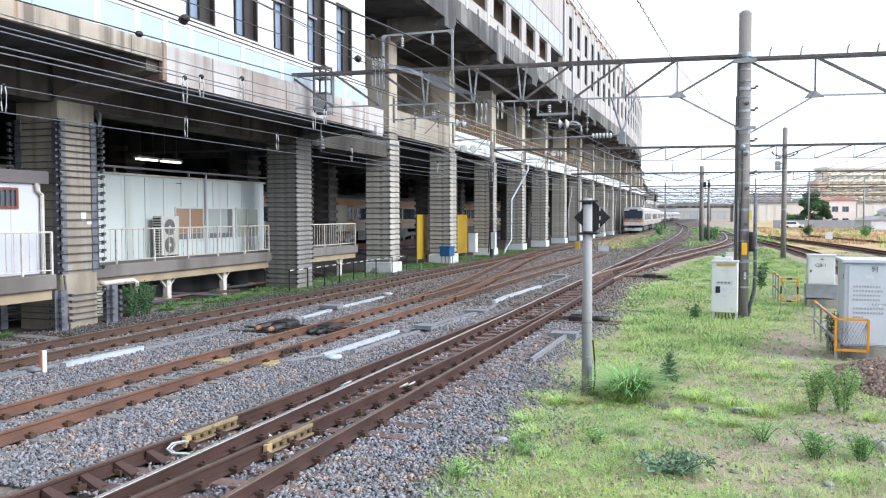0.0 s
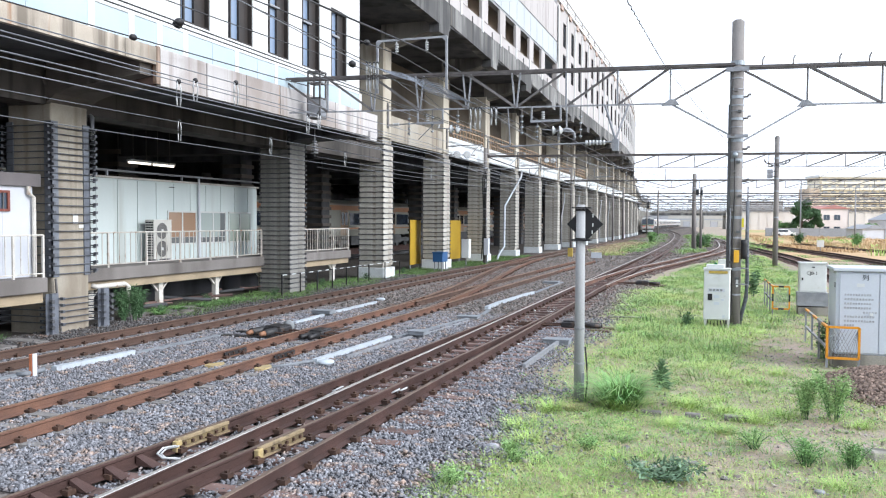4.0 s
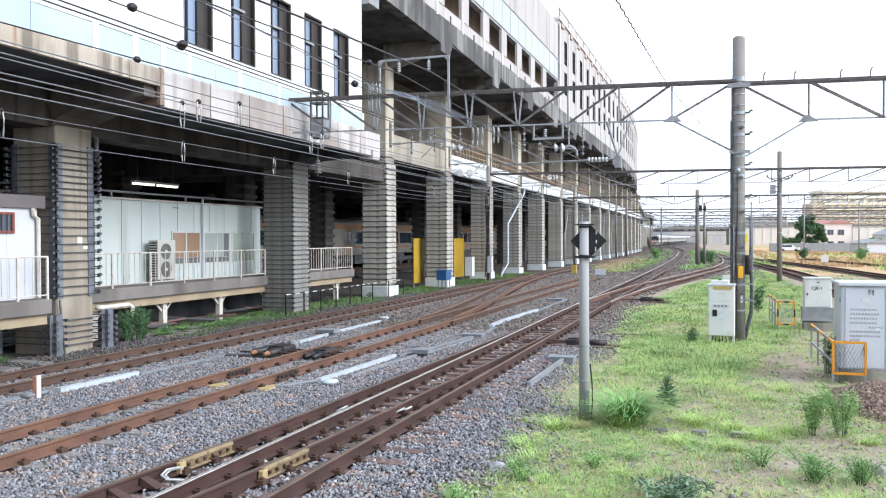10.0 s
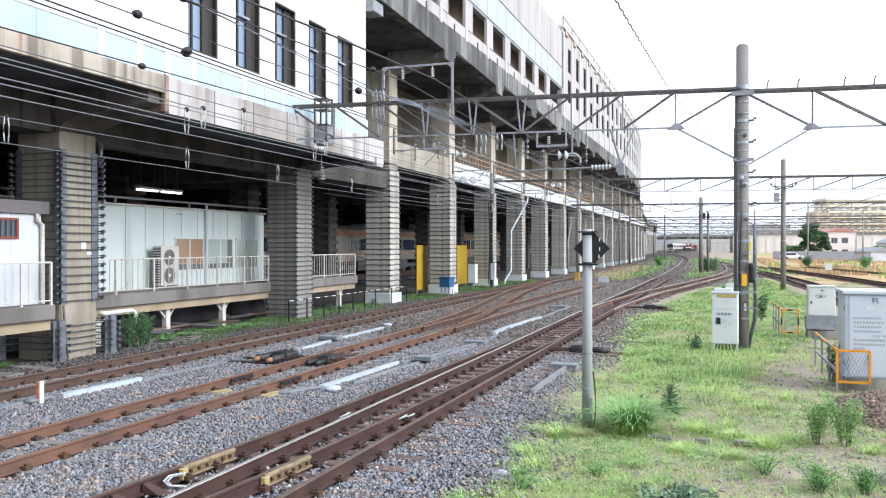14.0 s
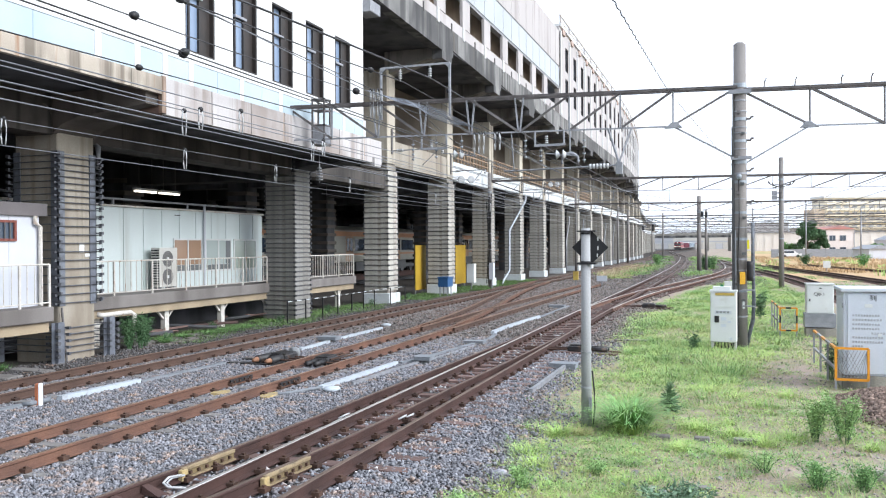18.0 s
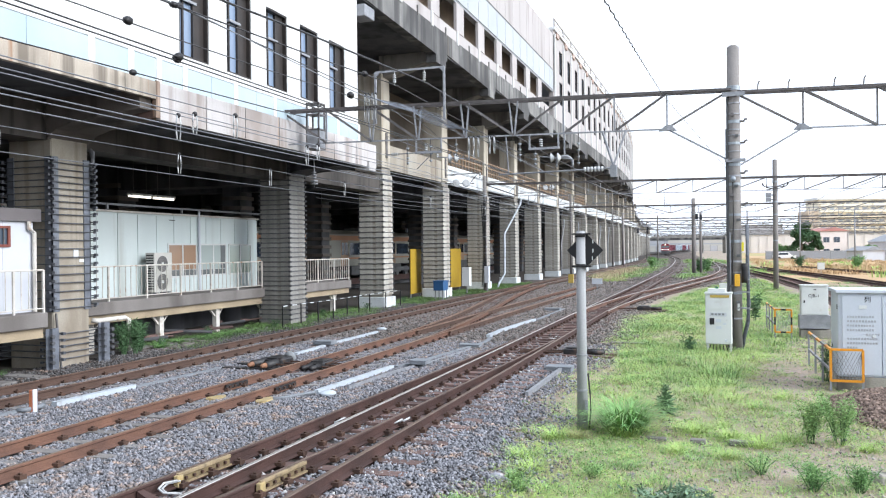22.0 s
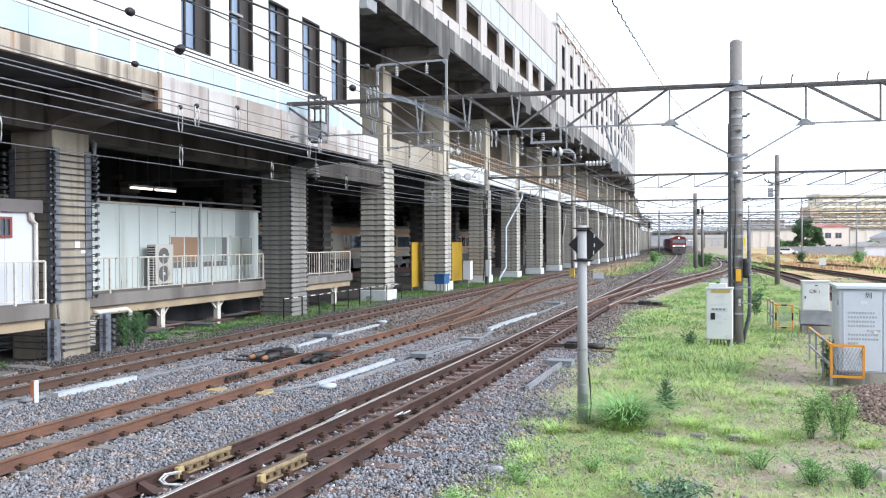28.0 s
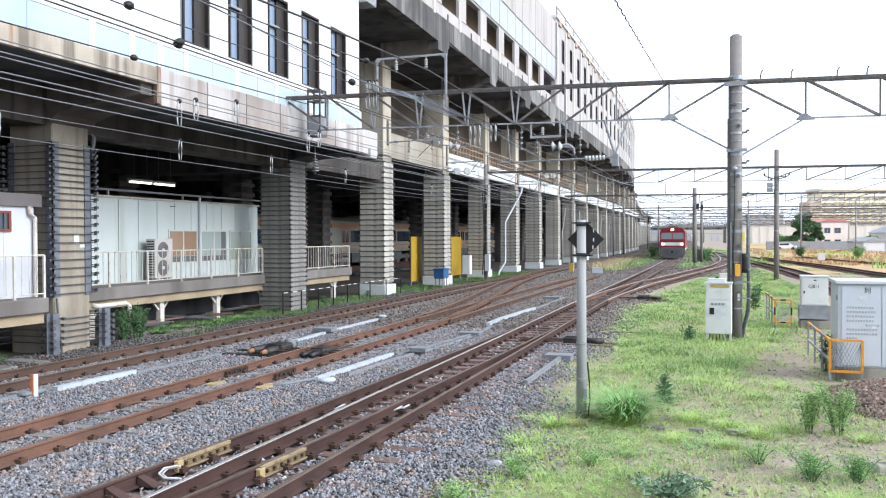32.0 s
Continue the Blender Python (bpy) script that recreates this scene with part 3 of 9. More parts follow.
def build_decks():
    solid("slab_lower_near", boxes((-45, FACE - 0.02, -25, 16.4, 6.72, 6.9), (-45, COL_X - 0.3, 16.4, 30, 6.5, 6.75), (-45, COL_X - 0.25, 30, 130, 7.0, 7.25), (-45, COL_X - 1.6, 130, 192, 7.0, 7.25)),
          CONCRETE_DARK, "shade-darkened concrete underside of the lower deck", "ceiling")
    solid("slab_overhang", boxes((COL_X - 0.3, FACE - 0.1, 16.4, 29.5, 6.3, 6.5)), CONCRETE_DARK, "stained, shade-darkened underside of the overhanging deck", "ceiling")
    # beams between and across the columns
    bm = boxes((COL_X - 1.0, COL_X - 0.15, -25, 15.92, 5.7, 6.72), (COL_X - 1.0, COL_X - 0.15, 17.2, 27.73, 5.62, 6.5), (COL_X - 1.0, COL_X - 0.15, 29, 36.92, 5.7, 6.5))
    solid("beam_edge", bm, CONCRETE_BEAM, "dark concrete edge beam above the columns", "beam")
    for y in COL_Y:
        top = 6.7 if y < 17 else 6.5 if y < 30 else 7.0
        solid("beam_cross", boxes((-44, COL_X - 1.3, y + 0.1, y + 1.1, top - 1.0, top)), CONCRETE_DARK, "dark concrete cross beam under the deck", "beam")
    # brackets on the first column heads carrying the overhang
    for y, top, w, fil in ((15.92, 6.72, 1.45, 0.4), (27.73, 6.3, 1.25, 0.0)):
        bm = bmesh.new()
        k = 1.0 if fil else 0.5
        pts = [(COL_X - 0.1, top - 1.0 * k), (COL_X + 0.2, top - 0.78 * k), (COL_X + 0.7, top - 0.64 * k), (FACE - 0.16, top - 0.42 * k), (FACE - 0.16, top - 0.002), (COL_X - 0.1, top - 0.002)]
        a = [bm.verts.new((x, y - 0.05, z)) for x, z in pts]
        b = [bm.verts.new((x, y + 1.35, z)) for x, z in pts]
        for i in range(6):
            bm.faces.new((a[i], a[(i + 1) % 6], b[(i + 1) % 6], b[i]))
        bm.faces.new(a[::-1])
        bm.faces.new(b)
        if fil:
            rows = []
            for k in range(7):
                u = k / 6
                rows.append([bm.verts.new((x, y + 0.055 - fil * (1 - math.sqrt(max(0.0, 1 - u * u))), top - 1.0 + 0.7 * u)) for x in (COL_X - w, COL_X - 0.06)])
            for p, q in zip(rows, rows[1:]):
                bm.faces.new((p[0], p[1], q[1], q[0]))
        solid("bracket", bm, CONCRETE_UMBER if fil else CONCRETE_DARK, "brown concrete bracket on a column head", "bracket")
    # fascias, near stretch shallow, next stretch deep, built in panels
    f = thing("fascia_near", "rust-streaked cream concrete slab edge", "fascia", kind="structure")
    y = -20.0
    while y < 16.3:
        part("panel", boxes((FACE - 0.12, FACE, y, min(y + 4.4, 16.4) - 0.015, 6.57, 6.99)), CREAM_FASCIA, f)
        y += 4.4
    f = thing("fascia_deep", "white panelled fascia with rust runs", "fascia", kind="structure")
    y = 16.42
    while y < 29.4:
        part("panel", boxes((FACE - 0.12, FACE, y, min(y + 1.86, 29.5) - 0.015, 6.09, 6.99)), WHITE_FASCIA, f)
        y += 1.88
    bm = bmesh.new()
    cheek = [(FACE - 0.13, 6.09), (FACE - 0.13, 6.74), (COL_X, 6.74), (COL_X, 6.2), (FACE - 1.1, 6.3)]
    ra, rb = ([bm.verts.new((x, y, z)) for x, z in cheek] for y in (16.3, 16.42))
    for i in range(5):
        bm.faces.new((ra[i], ra[(i + 1) % 5], rb[(i + 1) % 5], rb[i]))
    bm.faces.new(ra[::-1])
    bm.faces.new(rb)
    part("end_cheek", bm, streaked("red_brown_rust_stained_concrete", (0.17, 0.11, 0.09), (0.11, 0.07, 0.06), (0.04, 0.03, 0.03), (0.22, 0.10, 0.06), 0.5), f, "rust-stained brown cheek")
    part("edge_strip", boxes((FACE - 0.1, FACE + 0.004, 16.26, 16.41, 6.12, 7.02)), streaked("rusted_edge", (0.42, 0.36, 0.31), (0.3, 0.2, 0.15), (0.10, 0.07, 0.05), (0.24, 0.10, 0.05), 0.9, 5.0), f, "rust-streaked joint strip")
    part("corbel", boxes((FACE - 0.5, FACE + 0.1, 28.6, 29.2, 5.95, 6.3)), WHITE_FASCIA, f)
    # pale blue glass parapet
    p = thing("glass_parapet", "pale blue glass parapet panels with white posts", "parapet", kind="structure")
    ends = [-20.0 + 2.36 * k for k in range(14)] + [14.18, 15.43, 16.42, 17.43, 19.73, 21.85, 24.1, 26.2, 27.95]
    for y0, y1 in zip(ends, ends[1:]):
        mid = (y0 + y1) / 2
        for a, b in ((y0 + 0.1, mid - 0.006), (mid + 0.006, y1 - 0.1)) if y1 - y0 > 1.4 else ((y0 + 0.1, y1 - 0.1),):
            part("pane", boxes((FACE - 0.06, FACE - 0.03, a, b, 7.0, 7.56)), BLUE_GLASS, p)
        part("post", boxes((FACE - 0.085, FACE - 0.022, y1 - 0.098, y1 - 0.02, 6.98, 7.62)), WHITE_PANEL, p)
        part("post", boxes((FACE - 0.085, FACE - 0.022, y1 - 0.016, y1 + 0.098, 6.98, 7.62)), WHITE_PANEL, p)
    part("rail", boxes((FACE - 0.062, FACE - 0.03, -20, 28, 7.58, 7.61)), PLINTH, p)


def build_white_wall():
    wins = [(17.31 + 2.085 * k, 18.56 + 2.085 * k, 7.88, 10.30) for k in range(5)]
    wall = thing("wall_white", "bright white metal-panelled station wall", "wall", kind="structure")
    cuts = [-20.0] + [v for a, b, _, _ in wins for v in (a, b)] + [28.0]
    for i, (a, b) in enumerate(zip(cuts, cuts[1:])):
        hole = i % 2 == 1
        for z0, z1 in (((7.3, 7.88), (10.30, 12.7), (12.712, 15.2)) if hole else ((7.3, 12.7), (12.712, 15.2))):
            n = 1 if b - a < 5 else 8
            for k in range(n):
                y0, y1 = a + (b - a) * k / n, a + (b - a) * (k + 1) / n
                part("panel", boxes((FACE - 0.45, FACE - 0.09, y0, y1 - (0.012 if n > 1 else 0.0), z0, z1)), WHITE_PANEL, wall)
    part("end_wall", boxes((COL_X - 2, FACE - 0.452, 27.7, 27.99, 6.5, 15.2)), WHITE_PANEL, wall)
    part("backing", boxes((FACE - 0.44, FACE - 0.2, -20, 17.2, 7.31, 15.1)), GREY_PAINT, wall)
    for i, (a, b, c, d) in enumerate(wins):
        w = thing(f"window_{i + 1}", "tall dark window set in the white wall", "window", (FACE - 0.35, a, c), kind="structure", group="windows of the white wall")
        h, l = d - c, b - a
        part("window_frame", boxes((0, 0.24, 0, 0.05, 0, h), (0, 0.24, l - 0.05, l, 0, h), (0, 0.24, 0.05, l - 0.05, 0, 0.05), (0, 0.24, 0.05, l - 0.05, h - 0.05, h),
                                   (0, 0.1, 0.33, 0.39, 0.05, h - 0.05), (0, 0.1, 0.39, l - 0.45, h * 0.62, h * 0.62 + 0.05)), BRONZE, w)
        # the panes' blue is reflected sky put into the base colour
        blue = glass_mat("blue_reflecting_glass", (0.17, 0.23, 0.33), 0.08) if "blue_reflecting_glass" not in bpy.data.materials else bpy.data.materials["blue_reflecting_glass"]
        part("pane", boxes((0.03, 0.05, 0.05, 0.33, 0.05, h - 0.05)), blue if i < 2 else DARK_GLASS, w)
        part("pane", boxes((0.03, 0.05, 0.39, l - 0.5, 0.05, h * 0.62)), blue, w)
        part("pane", boxes((0.03, 0.05, 0.39, l - 0.5, h * 0.62 + 0.05, h - 0.05)), blue, w)
        part("transom", boxes((0.05, 0.16, 0.3, l - 0.38, h * 0.62, h * 0.62 + 0.07)), GALV, w, "grey window stay")
        part("side_panel", boxes((0.02, 0.12, l - 0.5, l - 0.05, 0.05, h - 0.05)), BRONZE, w)
    # small wall unit under the soffit corner
    solid("soffit_box", boxes((FACE - 0.4, FACE + 0.25, 28.0, 28.9, 11.75, 12.2)), GALV, "grey metal box under the upper soffit", "box", bevel=0.02)


def build_upper():
    t = thing("slab_upper", "dark concrete underside of the upper storey", "ceiling", kind="structure")
    cols = [28.0] + COL_Y[2:]
    part("slab", boxes((-45, FACE - 0.05, 27.0, 100.5, 12.5, 12.8)), CONCRETE_DARK, t)
    for y0, y1 in zip(COL_Y[9:-1], COL_Y[10:]):
        m, l = bay(y0, y1, FACE, bend)
        bm = bmesh.new()
        box(bm, -14, -0.05, 0, l + 0.3, 12.5, 12.8, m)
        part("slab", bm, CONCRETE_DARK, t)
    for y in cols:
        bm = bmesh.new()
        top, s, q = 12.5, bend(y), bend_low(y)
        pts = [(COL_X - 0.2 + q, top - 1.15), (FACE - 0.55 + s, top - 0.45), (FACE - 0.55 + s, top), (COL_X - 0.2 + q, top)]
        a = [bm.verts.new((x, y + 0.1, z)) for x, z in pts]
        b = [bm.verts.new((x, y + 1.0, z)) for x, z in pts]
        for k in range(4):
            bm.faces.new((a[k], a[(k + 1) % 4], b[(k + 1) % 4], b[k]))
        bm.faces.new(a[::-1])
        bm.faces.new(b)
        solid("bracket_upper", bm, CONCRETE_BROWN, "weathered concrete bracket under the upper storey", "bracket")
    f = thing("fascia_upper", "weathered grey concrete edge beam with dark streaks", "fascia", kind="structure")
    ends = [27.0] + [y + 1.6 for y in COL_Y[2:-1]] + [END_Y]
    for y0, y1 in zip(ends, ends[1:]):
        m, l = bay(y0, y1, FACE, bend)
        bm = bmesh.new()
        v = box(bm, -0.5, 0.0, 0, l - 0.02, 12.62, 13.62)
        for c in v:
            if c.co.z < 13 and c.co.y > 1:
                c.co.z = 12.25
            c.co = m @ c.co
        part("beam", bm, CONCRETE_GREY, f)
        bm = bmesh.new()
        box(bm, -0.5, 0.02, l - 1.75, l - 0.3, 11.9, 12.3, m)
        part("beam_end", bm, CONCRETE_GREY, f)
    p = thing("parapet_upper", "white upper parapet with posts", "parapet", kind="structure")
    y = 28.32
    while y < 64:
        part("panel", boxes((FACE - 0.2, FACE - 0.03, y, y + 3.96, 13.62, 14.2)), FAR_WHITE, p)
        part("post", boxes((FACE - 0.16, FACE + 0.0, y - 0.16, y + 1.1, 14.2, 15.72)), FAR_WHITE, p)
        part("post", boxes((FACE - 0.2, FACE + 0.05, y - 0.16, y + 0.06, 13.5, 14.2)), WHITE_PANEL, p)
        part("vent_pipe", boxes((FACE - 0.03, FACE + 0.03, y + 2.0, y + 2.06, 13.5, 13.95)), GALV_DARK, p)
        y += 3.98
    bm = boxes((-30, FACE - 1.3, 27, 66.0, 13.0, 20.4))
    solid("wall_gallery", bm, mat("brown_gallery_wall", (0.28, 0.22, 0.175), (0.20, 0.155, 0.12), 0.6, 0.8), "brown back wall of the open gallery", "wall")
    c = thing("cladding_upper", "white upper cladding panels with thin dark joints", "cladding", kind="structure")
    y = 28.0
    while y < 65.5:
        part("panel", boxes((FACE - 0.25, FACE - 0.02, y + 0.03, y + 2.0, 15.9, 17.46)), CLAD_BLUE, c)
        part("panel", boxes((FACE - 0.25, FACE - 0.02, y + 0.03, y + 2.01, 17.58, 20.5)), FAR_WHITE, c)
        y += 2.03
    part("backing", boxes((FACE - 0.4, FACE - 0.06, 28, 66.0, 15.74, 20.55)), GREY_PAINT, c)
    # far block with two rows of tall windows, in bays along the curve
    wall = thing("wall_far_block", "white upper wall with two rows of tall windows", "wall", kind="structure")
    r = thing("roof_parapet", "white roof edge with a cornice, posts and a rail", "parapet", kind="structure")
    # the brown of these blocks holds the small shadows under the cornice
    soffit = mat("shadow_brown_cornice_bracket", (0.40, 0.31, 0.27), (0.33, 0.25, 0.22), 2.0, 0.8)
    rows = ((15.15, 17.1), (17.72, 19.75))
    y0, n = 66.05, 0
    while y0 < END_Y - 3:
        y1 = y0 + 3.95
        m, l = bay(y0, y1, FACE, bend)
        a, b = l - 0.62 - 0.65, l - 0.62 + 0.65
        bm = bmesh.new()
        for z0, z1, (c0, d0) in ((13.62, 17.4, rows[0]), (17.4, 20.9, rows[1])):
            for q in ((-0.4, -0.02, 0, a, z0, z1), (-0.4, -0.02, a, b, z0, c0), (-0.4, -0.02, a, b, d0, z1), (-0.4, -0.02, b, l, z0, z1)):
                box(bm, *q, m)
        part("wall_bay", bm, FAR_WHITE, wall)
        bm = bmesh.new()
        box(bm, -0.019, 0.1, 0.25, 0.55, 13.63, 20.6, m)
        part("pilaster", bm, WHITE_PANEL, wall)
        bm = bmesh.new()
        box(bm, -14.0, 0.14, 0, l, 20.9, 21.1, m)
        part("roof_slab", bm, WHITE_PANEL, r)
        bm = bmesh.new()
        box(bm, -0.018, 0.12, 1.0, 2.1, 20.5, 20.89, m)
        part("bracket", bm, soffit, r, "brown cornice bracket with its shadow in the colour")
        bm = bmesh.new()
        box(bm, 0.0, 0.12, 0.1, 0.24, 21.1, 21.75, m)
        part("post", bm, FAR_WHITE, r)
        bm = bmesh.new()
        box(bm, 0.0, 0.12, 0, l, 21.75, 21.85, m)
        box(bm, 0.03, 0.09, 0, l, 21.35, 21.42, m)
        part("rail", bm, CREAM_PAINT, r)
        for c0, d0 in rows:
            n += 1
            w = thing(f"window_{n + 5}", "dark narrow window of the white upper wall", "window", kind="structure", group="windows of the far block")
            w.matrix_basis = m @ Matrix.Translation((-0.16, a, c0))
            h, wl_ = d0 - c0, b - a
            part("pane", boxes((0.0, 0.03, 0.05, wl_ - 0.05, 0.05, h - 0.05)), DARK_GLASS, w)
            part("window_frame", boxes((0, 0.12, 0, 0.05, 0, h), (0, 0.12, wl_ - 0.05, wl_, 0, h), (0, 0.12, 0.05, wl_ - 0.05, 0, 0.05), (0, 0.12, 0.05, wl_ - 0.05, h - 0.05, h), (0, 0.1, wl_ * 0.45, wl_ * 0.45 + 0.05, 0.05, h - 0.05)), BRONZE, w)
        y0 = y1


def build_mid_deck():
    """The open storey between the column row and the upper overhang."""
    f = thing("deck_edge_beam", "pale concrete deck edge beam over the columns", "beam", kind="structure")
    for i in range(2, len(COL_Y) - 1):
        y0, y1 = COL_Y[i] + 0.95, COL_Y[i + 1] - 0.15
        q = bend_low((y0 + y1) / 2)
        part("beam", boxes((COL_X - 0.3 + q, COL_X - 0.05 + q, y0, y1, 6.9 if i < 4 else 7.05, 8.15 if i < 3 else 7.75)), CONCRETE_TAN if i < 3 else DECK_WHITE, f)
        if i >= 3:
            part("kerb", boxes((COL_X - 0.32 + q, COL_X + 0.02 + q, y0, y1, 7.75, 8.0)), DECK_WHITE, f)
    for i in range(2, len(COL_Y) - 1):
        y = COL_Y[i]
        solid("pilaster", boxes((COL_X - 1.25 + bend_low(y), COL_X + 0.02 + bend_low(y), y - 0.12, y + 0.9, 6.95, 11.6)), PILASTER, "tan concrete pilaster rising from a column", "column", group="pilasters", bevel=0.03)
    bm = bmesh.new()
    box(bm, -19.4, -19.1, 28, 190, 7.2, 12.5)
    solid("wall_mid_deck", bm, mat("brown_tiled_back_wall", (0.15, 0.125, 0.10), (0.10, 0.083, 0.068), 0.5, 0.8, streak=0.3), "brown-grey back wall of the open storey", "wall")
    for i in range(3, 9):
        y0, y1 = COL_Y[i] + 1.0, COL_Y[i + 1] - 0.2
        r = thing("deck_railing", "weathered orange-brown deck railing", "railing", (COL_X - 0.15, y0, 8.0), group="deck railings")
        n = 12
        wood = mat("orange_brown_railing", (0.32, 0.225, 0.15), (0.24, 0.165, 0.11), 2.0, 0.7) if i == 3 else bpy.data.materials["orange_brown_railing"]
        for k in range(n + 1):
            yy = (y1 - y0) * k / n
            part("baluster", boxes((-0.03, 0.03, yy - 0.04, yy + 0.04, 0, 1.05)), wood, r)
        for z in (0.35, 0.7, 1.05):
            part("rail", boxes((-0.02, 0.02, 0, y1 - y0, z - 0.03, z + 0.03)), wood, r)


def column_banded(y):
    x0, x1, d = COL_X - 1.25, COL_X - 0.07, 1.15
    top = 6.45 if y < 30 else 6.95
    c = thing("column", "square concrete column wrapped in grey steel bands on a white plinth" if y > 30 else "square concrete column wrapped in grey steel bands", "column", (COL_X + bend_low(y), y, 0), group="banded columns", kind="structure")
    part("shaft", boxes((x0 - COL_X, -0.07, 0.05, d, -0.1, top)), SHAFT, c, bevel=0.03)
    if y > 30:
        part("plinth", boxes((x0 - COL_X - 0.12, 0.08, -0.1, d + 0.15, -0.1, 0.5)), PLINTH, c, "white painted plinth", bevel=0.02)
    for cx in (x0 - COL_X, -0.07):
        for cy in (0.05, d):
            part("corner_angle", boxes((cx - 0.03, cx + 0.03, cy - 0.03, cy + 0.03, 0.6, top - 0.35)), GALV, c)
    pitch = 0.186 if y < 30 else 0.262
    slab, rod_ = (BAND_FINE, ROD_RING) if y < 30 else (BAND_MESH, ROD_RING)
    z = 0.72 if y > 30 else 0.1
    while z < top - 0.3:
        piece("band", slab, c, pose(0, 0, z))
        if y < 75:
            piece("tie_rod", rod_, c, pose(0, 0, z + pitch / 2))
        z += pitch
    return c


def band_mesh(h, material=None):
    """A ring of slightly bulging steel plates round a column."""
    bm = bmesh.new()
    x0, x1, y0, y1 = -1.25, -0.07, 0.05, 1.15
    rings = []
    for z, o in ((-h, 0.042), (-h * 0.85, 0.058), (h * 0.85, 0.058), (h, 0.042)):
        rings.append([bm.verts.new((x, y, z)) for x, y in ((x0 - o, y0 - o), (x1 + o, y0 - o), (x1 + o, y1 + o), (x0 - o, y1 + o))])
    for a, b in zip(rings, rings[1:]):
        for k in range(4):
            bm.faces.new((a[k], a[(k + 1) % 4], b[(k + 1) % 4], b[k]))
    return mesh_of("band", bm, material or GALV_BAND)


def rod_ring():
    """Four tie rods round a column with nuts at the corners."""
    bm = bmesh.new()
    x0, x1, y0, y1, r = -1.25, -0.07, 0.05, 1.15, 0.016
    for y in (y0 - 0.06, y1 + 0.06):
        box(bm, x0 - 0.13, x1 + 0.13, y - r, y + r, -r, r)
    for x in (x0 - 0.06, x1 + 0.06):
        box(bm, x - r, x + r, y0 - 0.13, y1 + 0.13, -r, r)
    for x, y in ((x1 + 0.06, y0 - 0.06), (x1 + 0.06, y1 + 0.06), (x0 - 0.06, y0 - 0.06)):
        box(bm, x - 0.05, x + 0.05, y - 0.05, y + 0.05, -0.035, 0.035)
    return mesh_of("tie_rod", bm, ROD_DARK)


def column_first():
    c = thing("column", "broad tan concrete column clamped by steel rods and corner angles", "column", (COL_X, 15.92, 0), kind="structure")
    part("shaft", boxes((-1.45, -0.06, 0.06, 1.3, -0.1, 6.5)), COLUMN_TAN, c, bevel=0.03)
    for cx, sx in ((-1.45, 1), (-0.06, -1)):
        for cy, sy in ((0.06, 1), (1.3, -1)):
            bx = sorted((cx - 0.035 * sx, cx + 0.19 * sx))
            by = sorted((cy - 0.035 * sy, cy + 0.19 * sy))
            part("corner_angle", boxes((*bx, *sorted((cy - 0.035 * sy, cy - 0.004 * sy)), 1.38, 5.3), (*sorted((cx - 0.035 * sx, cx - 0.004 * sx)), *by, 1.38, 5.3)), STEEL_ANGLE, c)
    def rod(z, spread):
        bm = bmesh.new()
        e = spread
        tube(bm, [(-1.55 - e, 0.006, z), (0.06 + e, 0.006, z)], 0.016)
        tube(bm, [(-1.55 - e, 1.39, z), (0.06 + e, 1.39, z)], 0.016)
        tube(bm, [(-0.006, -0.06 - e, z - 0.05), (-0.006, 1.42 + e, z - 0.05)], 0.016)
        tube(bm, [(-1.54, -0.06 - e, z - 0.05), (-1.54, 1.42 + e, z - 0.05)], 0.016)
        for x, y in ((0.07 + e, -0.03), (-1.56 - e, -0.03), (0.07 + e, 1.39)):
            box(bm, x - 0.05, x + 0.04, y - 0.035, y + 0.035, z - 0.035, z + 0.035)
        for y in (-0.07 - e, 1.43 + e):
            box(bm, -0.036, 0.024, y - 0.03, y + 0.03, z - 0.08, z - 0.02)
        part("rod", bm, STEEL_ROD, c)
    for k in range(20):
        rod(1.5 + 0.217 * k if k < 12 else 3.887 + 0.164 * (k - 11), 0.03)
    part("number_plate_blank", boxes((0.0 - 0.055, -0.045, 0.75, 0.92, 2.72, 2.95)), CABINET, c, "small blank white plate")
    part("number_plate_blank", boxes((0.0 - 0.055, -0.045, 0.95, 1.25, 2.62, 2.7)), CABINET, c, "small blank white plate")
    for cx in (-1.75, 0.22):
        for cy in (-0.2, 1.56):
            part("foot_channel", boxes((cx - 0.06, cx + 0.06, cy - 0.1, cy + 0.1, -0.1, 1.0), (cx - 0.06, cx - 0.04, cy - 0.2, cy + 0.2, -0.1, 1.0)), STEEL_ANGLE, c)
    for k in range(5):
        rod(0.22 + 0.16 * k, 0.28)
        for y in (-0.34, 1.7):
            bm = bmesh.new()
            tube(bm, [(0.28, y, 0.17 + 0.16 * k), (0.36, y, 0.17 + 0.16 * k)], 0.055, 6)
            part("bolt", bm, ROD_DARK, c)
    bm = bmesh.new()
    tube(bm, [(-0.12, 1.52, 4.95), (-0.12, 1.52, 5.55), (-0.35, 1.52, 5.75), (-0.35, 1.52, 6.2)], 0.07, 8)
    part("rainwater_pipe", bm, GALV, c, "short grey rainwater pipe", smooth=True)
    bm = bmesh.new()
    tube(bm, [(0.05, 0.2, 0.0), (0.05, 0.05, 1.35)], 0.03, 6)
    part("conduit", bm, GALV_DARK, c)


